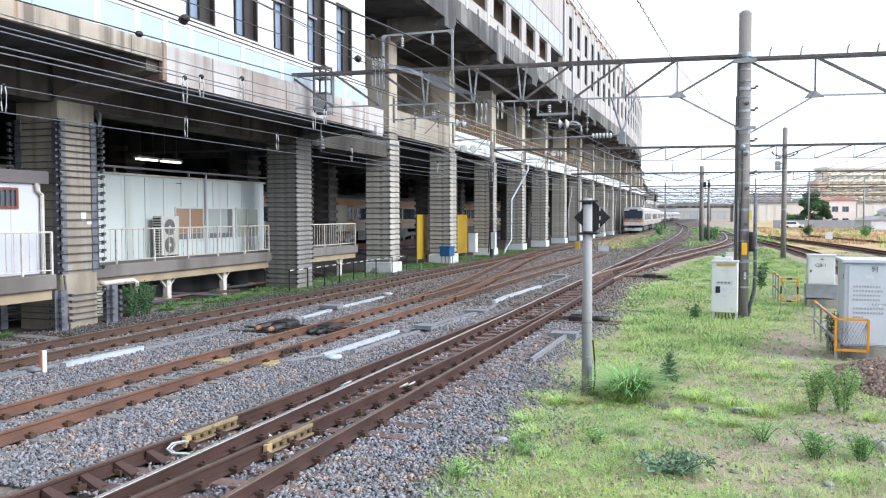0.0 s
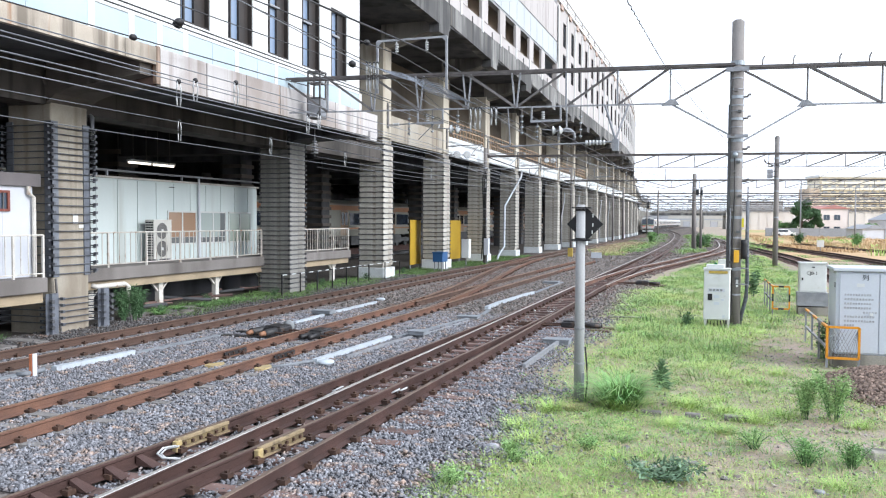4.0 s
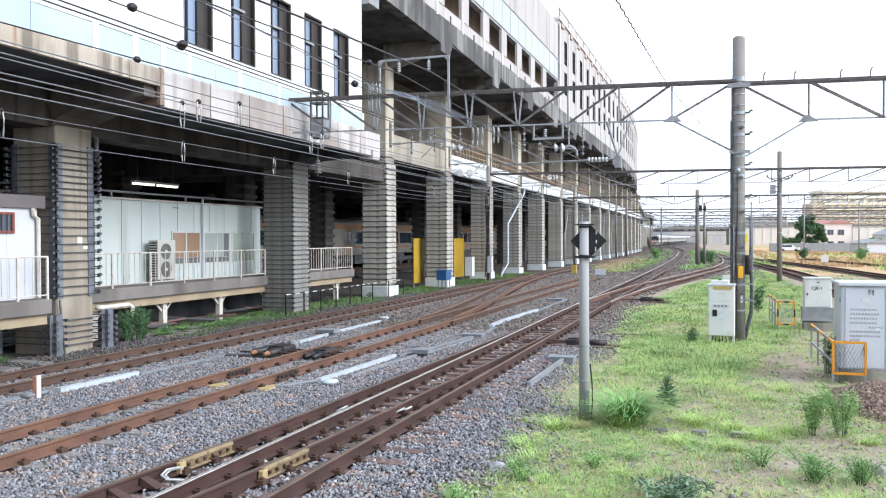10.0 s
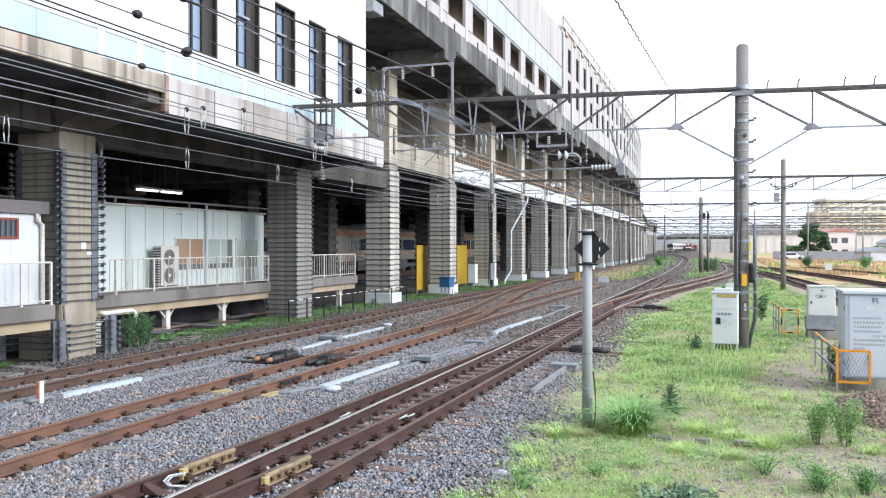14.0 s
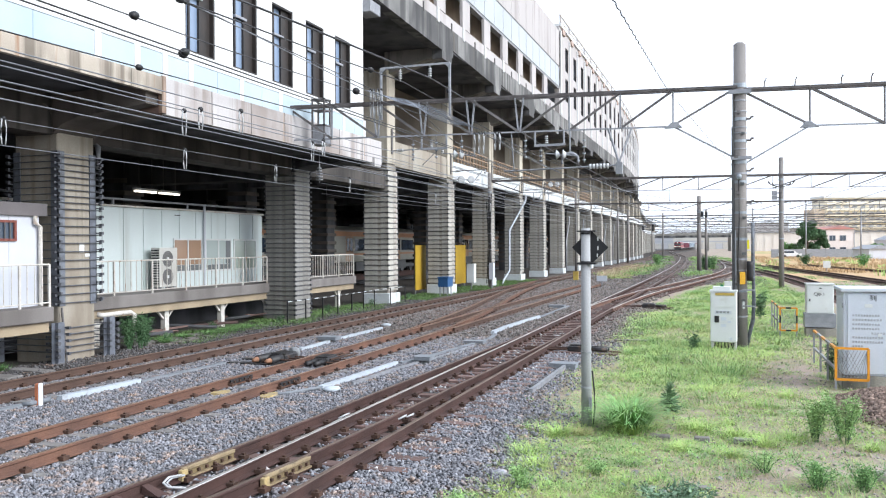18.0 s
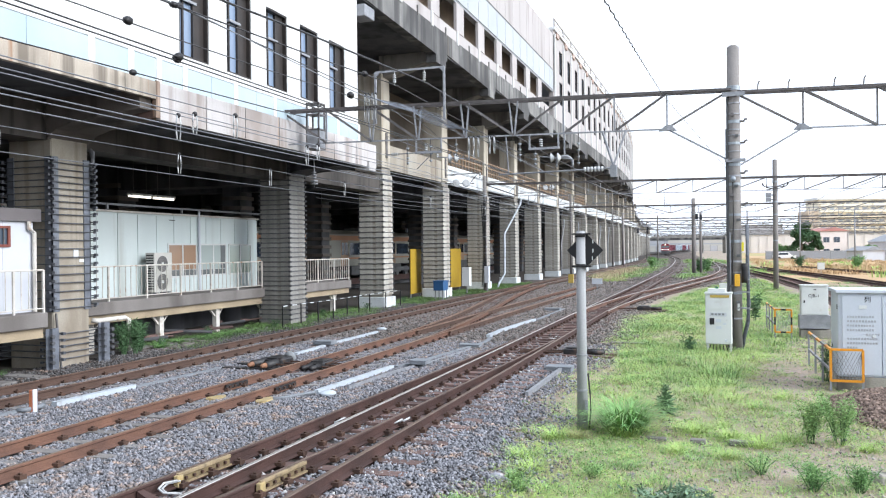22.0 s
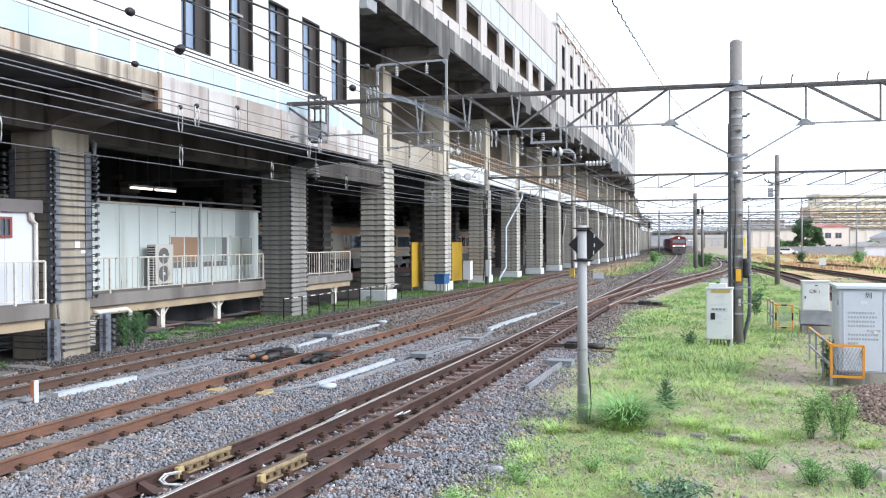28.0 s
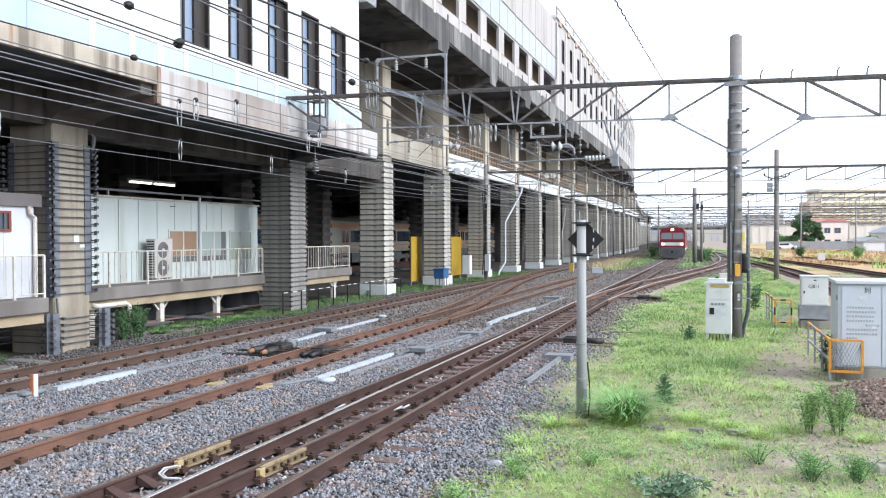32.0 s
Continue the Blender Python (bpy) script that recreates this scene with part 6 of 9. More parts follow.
def lamp_pair(x, y, z):
    o = thing("twin_floodlight", "two round grey floodlights on a bracket", "lamp", (x, y, z), -62)
    for dy in (0.0, 0.6):
        bm = bmesh.new()
        tube(bm, [(0.25, dy, 0), (0.12, dy, 0), (-0.15, dy, 0), (-0.25, dy, 0.0)], 0.24, 14, 0.08)
        f = part("shade", bm, CABINET_GREY, o, smooth=True)
        bm = bmesh.new()
        tube(bm, [(0.26, dy, 0), (0.27, dy, 0)], 0.2, 14)
        part("lens", bm, INSULATOR, f)
    bm = bmesh.new()
    tube(bm, [(-0.3, -0.6, 0.02), (-0.3, 1.2, 0.02)], 0.03, 6)
    part("bracket", bm, GALV_DARK, o)


lamp_pair(-15.0, 46.1, 6.8)
lamp_pair(-15.2, 73.0, 8.4)

o = thing("wire_tensioner_box", "weathered galvanised lattice box at the end of the gantry", "box", (-12.55, 23.1, 6.1))
for x in (0, 0.42):
    for y in (0, 0.4):
        part("leg", boxes((x, x + 0.05, y, y + 0.05, 0, 1.5)), GALV_DARK, o)
part("sheet", boxes((0.05, 0.42, 0.0, 0.02, 0.05, 0.6)), GALV, o)
part("sheet", boxes((0.45, 0.47, 0.05, 0.4, 0.05, 0.6)), GALV, o)
for z in (0.0, 0.62, 1.1, 1.45):
    part("ring", boxes((0, 0.47, 0, 0.45, z, z + 0.04)), GALV_DARK, o)
o = thing("hung_insulator", "grey ribbed insulator stack above a column", "insulator", (-13.6, 25.6, 5.2))
bm = bmesh.new()
for k in range(5):
    tube(bm, [(0, 0, 0.1 * k), (0, 0, 0.1 * k + 0.045)], 0.13 - 0.012 * k, 10)
tube(bm, [(0, 0, -0.1), (0, 0, 1.15)], 0.025, 6)
part("stack", bm, GALV, o, smooth=True)


o = thing("yellow_disc_sign", "yellow board on a slim grey post beyond the mast", "sign", (0.7, 32.0, -0.05))
part("board", boxes((-0.11, 0.11, -0.02, 0.0, 2.72, 3.05)), mat("bright_yellow_board", (0.75, 0.65, 0.03), None, 2.0, 0.5, grain=0.05), o)
part("post", boxes((-0.025, 0.025, 0.0, 0.05, 0, 3.0)), GALV_DARK, o)
for k, (x, y) in enumerate(((-16.5, 196), (-30.5, 262), (-30.0, 310))):
    concrete_mast(x, y, 8.6, 0.15, "far grey line mast beside the tracks", [(7.2, 0.15)])
for y0, x0, x1 in ((146, -20, 32), (196, -30, 44), (250, -36, 55), (275, -40, 60), (300, -42, 66), (325, -42, 70)):
    gantry("line_gantry", (x0, y0), (x1, y0 + 5), 7.4, 6.5, 3.5, "far grey gantry beam over the yard", w=0.16, flip=99)
    for x in (x0, x1):
        concrete_mast(x, y0 + (0 if x == x0 else 5), 8.0, 0.16, "far grey concrete mast carrying a gantry end", [(7.0, 0.15)])

def v_hanger():
    """V-shaped hanger under the first gantry with a box and a side arm."""
    o = thing("line_hanger", "galvanised V-shaped hanger with a grey box and long side arm", "hanger")
    for x in (-3.22, -2.55):
        rod_part("leg", o, (x, 23.75, 6.22), (-2.9, 23.6, 5.2), 0.05, GALV)
    part("box", boxes((-2.98, -2.8, 23.5, 23.7, 4.88, 5.22)), GALV, o, "grey steel box")
    bm = bmesh.new()
    tube(bm, [(-6.3, 23.6, 5.08), (-2.95, 23.6, 5.14)], 0.028, 6)
    part("arm", bm, GALV, o)
    bm = bmesh.new()
    for k in range(6):
        tube(bm, [(-3.75 + 0.1 * k, 23.6, 5.13), (-3.69 + 0.1 * k, 23.6, 5.13)], 0.075, 10)
    part("insulator", bm, INSULATOR, o, "white ribbed insulator", smooth=True)
    rod_part("stay", o, (-6.0, 23.6, 5.09), (-6.05, 23.5, 6.2), 0.03, GALV)


v_hanger()
bm = bmesh.new()
tube(bm, [(0.82 * math.sin(0.22 * k), -0.2, 7.02 - 0.42 * math.cos(0.22 * k)) for k in range(-6, 7)], 0.035, 6)
part("cradle", bm, GALV_DARK, SECOND, "dark curved crossarm cradle", smooth=True)
rod_part("crossarm", SECOND, (-0.5, -0.2, 6.72), (0.5, -0.2, 6.72), 0.05, GALV_DARK, "dark steel crossarm")
for x in (-0.72, -0.5, 0.5, 0.72):
    bm = bmesh.new()
    z = 7.02 - math.sqrt(max(0.0, 1 - (x / 0.82) ** 2)) * 0.42
    tube(bm, [(x, -0.2, z), (x * 1.06, -0.2, z + 0.17)], 0.05, 8, 0.03)
    part("insulator", bm, BRONZE, SECOND, smooth=True)


def line_bracket(y, z, reach):
    o = thing("line_bracket", "galvanised cantilever arm with a white insulator on a pilaster", "bracket", (COL_X + 0.02, y + 0.4, z), group="cantilever arms")
    rod_part("arm", o, (0, 0, 0), (reach, 0, 0.05), 0.05, GALV)
    rod_part("strut", o, (0, 0, 0.95), (reach * 0.85, 0, 0.06), 0.035, GALV)
    rod_part("steady_arm", o, (reach * 0.95, 0, 0.05), (reach * 0.6, 0.1, -0.75), 0.03, GALV)
    part("base_plate", boxes((0, 0.05, -0.1, 0.1, -0.15, 1.1)), GALV_DARK, o)
    bm = bmesh.new()
    for k in range(4):
        tube(bm, [(0.3 + 0.09 * k, 0, 0.01), (0.35 + 0.09 * k, 0, 0.01)], 0.08, 9)
    part("insulator", bm, INSULATOR, o, "white ribbed insulator", smooth=True)
    bm = bmesh.new()
    for k in range(3):
        tube(bm, [(reach, 0, 0.02 - 0.1 * k), (reach, 0, -0.04 - 0.1 * k)], 0.07, 9)
    part("insulator", bm, INSULATOR, o, "white ribbed insulator", smooth=True)


for k, y in enumerate(COL_Y[2:13]):
    line_bracket(y, 7.35 if k % 2 else 7.6, 2.2 if k % 2 else 2.7)

# ---------- trackside equipment ----------
def post_with_diamond():
    o = thing("marker_post", "pale concrete marker post with a black diamond board", "post", (-2.12, 12.95, -0.06))
    bm = bmesh.new()
    tube(bm, [(0, 0, 0), (0, 0, 1.6), (0, 0, 3.18)], 0.085, 20, 0.072)
    part("shaft", bm, POST_CONC, o, smooth=True)
    bm = bmesh.new()
    c = 0.292
    pts = [(0.05 + dx, 0.11, 2.87 + dz) for dx, dz in ((-c, 0), (0, -c), (c, 0), (0, c))]
    a = [bm.verts.new(p) for p in pts]
    b = [bm.verts.new((p[0], p[1] + 0.012, p[2])) for p in pts]
    bm.faces.new(a)
    bm.faces.new(b[::-1])
    for i in range(4):
        bm.faces.new((a[i], b[i], b[(i + 1) % 4], a[(i + 1) % 4]))
    s = part("diamond_board", bm, BLACK, o, "black diamond board with small white marks")
    for dx, dz in ((0.12, 0.13), (0.12, -0.02), (0.11, -0.14)):
        part("mark", boxes((0.05 + dx, 0.065 + dx, 0.1, 0.108, 2.85 + dz, 2.91 + dz)), CABINET, s)
    for z in (0.62, 1.18, 2.62, 3.08):
        bm = bmesh.new()
        tube(bm, [(0, 0, z), (0, 0, z + 0.03)], 0.095 - 0.004 * z, 20)
        part("band", bm, GREY_PAINT if z < 2 else BLACK, o)
    part("clamp", boxes((-0.13, 0.17, -0.1, 0.13, 2.6, 2.63)), BLACK, o)
    part("clamp", boxes((-0.13, 0.17, -0.1, 0.13, 3.12, 3.14)), BLACK, o)
    bm = bmesh.new()
    tube(bm, [(0.09, 0.02, 0.9), (0.12, 0.02, 0.6), (0.13, 0.02, 0.3), (0.1, 0.02, 0.02)], 0.014, 6)
    part("cable", bm, RUBBER, o)
    part("foot_loop", boxes((0.06, 0.1, -0.12, -0.09, 0.28, 0.5)), GREY_PAINT, o)


post_with_diamond()


def bars_text(parent, x, y, z, w, h, n, material, gap=0.3, face=-1):
    """Unreadable lettering as plain bars."""
    cell = w / n
    for k in range(n):
        part("lettering", boxes((x + cell * k, x + cell * (k + 1 - gap), y - 0.004, y, z, z + h)), material, parent)


def letters(parent, text, size, x, y, z, material, rz=0.0):
    c = bpy.data.curves.new("lettering", "FONT")
    c.body, c.size, c.extrude, c.resolution_u = text, size, 0.002, 2
    tmp = bpy.data.objects.new("tmp", c)
    scene.collection.objects.link(tmp)
    dg = bpy.context.evaluated_depsgraph_get()
    me = bpy.data.meshes.new_from_object(tmp.evaluated_get(dg))
    bpy.data.objects.remove(tmp)
    me.materials.clear()
    me.materials.append(material)
    ob = new("lettering", me)
    ob.parent = parent
    ob.matrix_basis = pose(x, y, z, 90, 0, rz)
    return tagged(ob, "dark lettering")


def signal_cabinet():
    o = thing("signal_cabinet", "off-white signal cabinet on short legs with a yellow label", "cabinet", (-0.42, 23.35, -0.05), -3)
    part("body", boxes((0, 0.68, 0.02, 0.42, 0.22, 1.6)), CABINET, o, bevel=0.012)
    part("door", boxes((0.015, 0.665, 0.0, 0.02, 0.24, 1.58)), CABINET, o)
    part("rim", boxes((-0.02, 0.7, -0.02, 0.44, 1.6, 1.64)), CABINET, o)
    part("top_box", boxes((0.06, 0.52, 0.06, 0.36, 1.64, 1.74)), CABINET, o, bevel=0.01)
    part("green_lamp", boxes((0.26, 0.34, 0.1, 0.18, 1.74, 1.79)), mat("green_lens", (0.02, 0.2, 0.08), None, 2.0, 0.3), o)
    part("yellow_label", boxes((0.13, 0.62, -0.016, -0.006, 1.5, 1.57)), YELLOW, o)
    part("inspection_flap", boxes((0.04, 0.64, -0.012, 0, 1.18, 1.45)), CABINET, o)
    part("name_strip", boxes((0.12, 0.55, -0.008, 0, 0.99, 1.09)), OFFICE_WHITE, o)
    bars_text(o, 0.15, -0.009, 1.02, 0.37, 0.05, 4, GREY_PAINT)
    part("meter_window", boxes((0.11, 0.23, -0.016, 0, 0.76, 0.94)), BLACK, o, "dark meter window")
    for x, z, w, h in ((0.27, 0.82, 0.14, 0.09), (0.27, 0.64, 0.14, 0.08), (0.45, 0.76, 0.09, 0.05), (0.5, 0.29, 0.06, 0.07)):
        part("plate", boxes((x, x + w, -0.01, 0, z, z + h)), CABINET_GREY, o)
    for x in (0.02, 0.62):
        for y in (0.04, 0.36):
            part("leg", boxes((x, x + 0.05, y, y + 0.05, -0.02, 0.22)), CABINET, o)
    bm = bmesh.new()
    for k in range(6):
        tube(bm, [(0.12 + 0.08 * k, 0.15, 0.22), (0.1 + 0.09 * k, 0.12, 0.1), (0.08 + 0.1 * k, 0.16, 0.0)], 0.014, 6)
    part("cables", bm, RUBBER, o, "black cables entering below")


signal_cabinet()


def junction_box():
    o = thing("junction_cabinet", "off-white steel junction cabinet on a grey base", "cabinet", (2.36, 27.6, -0.05))
    part("body", boxes((0, 0.78, 0, 0.5, 0.72, 1.62)), CABINET, o, bevel=0.012)
    part("door", boxes((0.04, 0.74, -0.014, 0, 0.76, 1.58)), CABINET, o)
    part("cap", boxes((-0.02, 0.8, -0.03, 0.52, 1.62, 1.66)), CABINET, o)
    part("base", boxes((-0.05, 0.84, -0.04, 0.54, 0.3, 0.72)), GALV, o, "grey steel base")
    part("footing", boxes((-0.02, 1.0, -0.1, 0.6, -0.02, 0.26)), CONCRETE, o)
    part("handle", boxes((0.07, 0.11, -0.03, -0.014, 1.1, 1.18)), BLACK, o)
    part("lock", boxes((0.36, 0.44, -0.022, -0.014, 1.5, 1.53)), BLACK, o)
    letters(o, "CJB-1", 0.14, 0.2, -0.018, 1.28, BLACK)


junction_box()


def relay_cabinet():
    o = thing("relay_cabinet", "large light grey relay cabinet with faded lettering", "cabinet", (2.22, 18.0, -0.05))
    part("body", boxes((0, 1.5, 0.015, 1.1, 0.25, 1.93)), CABINET_GREY, o, bevel=0.015)
    part("door", boxes((0.08, 0.78, -0.012, 0.015, 0.3, 1.88)), CABINET_GREY, o)
    part("door", boxes((0.8, 1.47, -0.012, 0.015, 0.3, 1.88)), CABINET_GREY, o)
    part("cap", boxes((-0.05, 1.55, -0.05, 1.15, 1.93, 2.0)), CABINET_GREY, o, bevel=0.01)
    part("base", boxes((-0.02, 1.52, -0.02, 1.12, -0.05, 0.25)), CONCRETE, o, "concrete base")
    part("nameplate", boxes((0.38, 0.52, -0.02, -0.012, 1.62, 1.69)), CABINET, o)
    letters(o, "列", 0.13, 0.47, -0.016, 1.76, BLACK)
    faded = mat("faded_lettering", (0.40, 0.42, 0.45), None, 3.0, 0.6)
    for r, (x, w) in enumerate(((0.16, 0.5), (0.16, 0.54), (0.16, 0.5), (0.16, 0.5), (0.5, 0.26), (0.16, 0.56), (0.16, 0.56), (0.16, 0.2))):
        bars_text(o, x, -0.013, 1.44 - r * 0.088, w, 0.04, max(3, int(w / 0.05)), faded)
    part("latch", boxes((0.62, 0.68, -0.03, -0.012, 1.05, 1.1)), CABINET, o)
    part("latch", boxes((0.4, 0.48, -0.03, -0.012, 0.42, 0.47)), CABINET, o)
    for z in (0.5, 1.6):
        part("hinge", boxes((-0.02, 0.0, 0.03, 0.07, z, z + 0.1)), GREY_PAINT, o)


relay_cabinet()


def striped(bm_parent, p, q, n, w, a=ORANGE, b=BLACK):
    p, q = Vector(p), Vector(q)
    for k in range(n):
        bm = bmesh.new()
        bar(bm, p.lerp(q, k / n), p.lerp(q, (k + 1) / n), w, w)
        part("tube", bm, a if k % 2 == 0 else b, bm_parent)


def guard(x, y, w, d, h, label, plain):
    o = thing("cable_guard", label, "guard rail", (x, y, -0.05), group="cable guards")
    # front frame
    for p, q in (((0, 0, 0.2), (0, 0, h)), ((0, 0, h), (w, 0, h)), ((w, 0, h), (w, 0, 0.2)), ((0, 0, 0.2), (w, 0, 0.2))):
        if plain:
            bm = bmesh.new()
            bar(bm, p, q, 0.045, 0.045)
            part("tube", bm, ORANGE, o)
        else:
            striped(o, p, q, 3, 0.045)
    for xx in (0, w):
        part("leg", boxes((xx - 0.02, xx + 0.02, -0.02, 0.02, 0, 0.2)), GALV, o)
    # side rail running back
    for z in (h, h * 0.5):
        striped(o, (0, 0, z), (-0.08, d, z), 5, 0.045, ORANGE if z == h else GALV, BLACK if not plain else GALV)
    for k in (0.33, 0.66, 1.0):
        part("leg", boxes((-0.08 * k - 0.02, -0.08 * k + 0.02, d * k - 0.02, d * k + 0.02, 0, h)), GALV, o)
    bm = bmesh.new()
    n = 9
    for i in range(n + 4):
        a = i / n
        for s in (1, -1):
            x0 = w * a - (0 if s == 1 else w * 0.5)
            pts = []
            for t in (0.0, 1.0):
                xx = x0 + s * t * w * 0.45
                pts.append((min(max(xx, 0.02), w - 0.02), 0.0, 0.24 + t * (h - 0.28)))
            bar(bm, pts[0], pts[1], 0.008, 0.008)
    part("mesh", bm, GALV, o, "expanded metal mesh")


guard(2.05, 17.75, 0.58, 3.4, 0.82, "orange tube guard with expanded metal mesh", True)
guard(1.58, 27.3, 0.48, 3.2, 0.9, "orange and black striped tube guard", False)


def lone_box(name, label, cat, x, y, z, w, d, h, material, legs=True):
    o = thing(name, label, cat, (x, y, -0.05))
    part("body", boxes((-w / 2, w / 2, -d / 2, d / 2, z, z + h)), material, o, bevel=0.01)
    part("lid", boxes((-w / 2 - 0.01, w / 2 + 0.01, -d / 2 - 0.01, d / 2 + 0.01, z + h, z + h + 0.025)), material, o)
    if legs:
        part("leg", boxes((-0.035, 0.035, -0.035, 0.035, 0, z)), GREY_PAINT, o)
    return o


lone_box("track_sign", "white square track sign on a post", "sign", 9.38, 88, 0.5, 0.66, 0.12, 0.66, CABINET)
lone_box("yellow_marker", "yellow marker box on a stake beside the siding", "marker", -9.55, 54.2, 0.55, 0.33, 0.2, 0.55, YELLOW)
lone_box("trackside_sign", "small grey sign board on a stake", "sign", -7.9, 54.8, 0.45, 0.7, 0.06, 0.35, CABINET_GREY)
lone_box("meter_box", "pale equipment box on a mast by a column", "box", -15.65, 50.2, 0.5, 0.5, 0.5, 1.2, CABINET)
lone_box("meter_box", "slim white equipment box by a column", "box", -15.0, 52.8, 0.6, 0.3, 0.4, 1.1, OFFICE_WHITE)
lone_box("white_marker_box", "small white box by the branch track", "box", 0.1, 49.5, 0.1, 0.42, 0.3, 0.62, CABINET)
lone_box("cable_box", "low grey cable box on short legs", "box", -7.0, 18.55, 0.1, 0.42, 0.4, 0.08, DUCT_GREY)
lone_box("trough_lid", "grey concrete cable pit lid", "lid", -7.3, 36.6, 0.0, 0.7, 0.5, 0.14, DUCT_GREY, False)
lone_box("trough_lid", "grey concrete cable pit lid", "lid", -3.6, 18.8, 0.0, 0.6, 0.4, 0.12, DUCT_GREY, False)
lone_box("cable_box", "low grey cable box on short legs", "box", -11.25, 21.75, 0.1, 0.6, 0.4, 0.08, DUCT_GREY)
lone_box("trough_lid", "grey concrete cable pit lid", "lid", -6.95, 22.6, 0.0, 0.6, 0.35, 0.1, DUCT_GREY, False)

o = thing("stub_marker", "short orange and white marker stub beside the rail", "marker", (-11.79, 11.4, -0.06))
part("body", boxes((-0.05, 0.03, -0.05, 0.05, 0, 0.45)), mat("faded_orange_paint", (0.50, 0.17, 0.08), (0.36, 0.13, 0.07), 5.0, 0.7), o, bevel=0.01)
part("white_face", boxes((0.032, 0.055, -0.05, 0.05, 0, 0.46)), OFFICE_WHITE, o, bevel=0.008)


def duct(label, pts, w, h, material, name="cable_duct"):
    bm = bmesh.new()
    for a, b in zip(pts, pts[1:]):
        bar(bm, (*a, h / 2 - 0.02), (*b, h / 2 - 0.02), w, h)
    return tagged(new(name, mesh_of(name, bm, material)), label, "duct", "cable ducts")


duct("long white plastic cable duct on the ballast", [(-11.8, 11.9), (-11.71, 13.95)], 0.13, 0.1, DUCT_WHITE)
duct("long white plastic cable duct on the ballast", [(-7.66, 14.4), (-7.52, 18.0)], 0.11, 0.09, DUCT_WHITE)
duct("bowed white cable duct on the ballast", [(-7.15, 25.2), (-7.2, 27.0), (-7.1, 29.2), (-6.97, 31.3)], 0.12, 0.1, DUCT_WHITE)
duct("grey cable trough along the track", [(-12.1, 6.0), (-12.05, 11.3)], 0.14, 0.05, DUCT_GREY, "cable_trough")
duct("grey cable trough along the track", [(-11.72, 14.0), (-11.62, 16.9)], 0.13, 0.05, DUCT_GREY, "cable_trough")
duct("pale blue-grey cable duct on the ballast", [(-11.04, 19.6), (-11.16, 21.5)], 0.12, 0.08, DUCT_WHITE)
duct("pale blue-grey cable duct on the ballast", [(-11.2, 22.0), (-11.24, 25.6)], 0.12, 0.08, DUCT_WHITE)
duct("grey cable trough along the track", [(-7.5, 18.2), (-7.28, 18.9), (-7.1, 20.8), (-6.8, 23.6), (-7.0, 25.0)], 0.12, 0.05, DUCT_GREY, "cable_trough")
duct("grey cable trough along the track", [(-6.97, 31.5), (-6.96, 37.5)], 0.12, 0.05, DUCT_GREY, "cable_trough")
duct("thin grey pipe lying on the ballast", [(-3.58, 15.3), (-3.55, 18.6)], 0.07, 0.09, GALV, "pipe")
duct("thin grey pipe lying on the ballast", [(-7.29, 15.1), (-7.22, 17.0), (-7.08, 18.3)], 0.05, 0.07, GALV, "pipe")
duct("thin grey pipe lying on the ballast", [(-7.0, 18.8), (-6.75, 22.0)], 0.035, 0.05, GALV, "pipe")
for p, r in (((-7.38, 14.35), 0.17), ((-11.5, 26.6), 0.18)):
    bm = bmesh.new()
    bmesh.ops.create_icosphere(bm, subdivisions=2, radius=r)
    for v in bm.verts:
        v.co.z = v.co.z * 0.35 + 0.03
        v.co += Vector((p[0], p[1], 0)) + 0.02 * noise.noise_vector(v.co * 9)
    solid("white_stone_bag", bm, DUCT_WHITE, "small flattened white bag on the ballast", "bag", kind="", smooth=True)
bm = bmesh.new()
tube(bm, [(-11.9, 11.75, 0.05), (-11.78, 11.6, 0.06), (-11.82, 11.3, 0.05), (-12.0, 11.25, 0.03)], 0.045, 6)
solid("grey_hose", bm, DUCT_GREY, "looped grey hose on the ballast", "hose", kind="", smooth=True)
bm = bmesh.new()
tube(bm, [(-7.66, 14.4, 0.03), (-7.8, 14.25, 0.02), (-7.95, 13.9, 0.015), (-8.16, 13.6, 0.01)], 0.035, 6)
solid("flat_cable", bm, DUCT_GREY, "blue-grey cable leading to the siding", "cable", kind="", smooth=True)


COPPER = mat("copper_brown_cap", (0.33, 0.17, 0.10), (0.2, 0.1, 0.06), 6.0, 0.6)
TAR = mat("oily_black_steel", (0.035, 0.034, 0.036), (0.02, 0.02, 0.022), 4.0, 0.45, 0.2, stain=(0.09, 0.06, 0.045), amount=0.35, stain_scale=5.0)


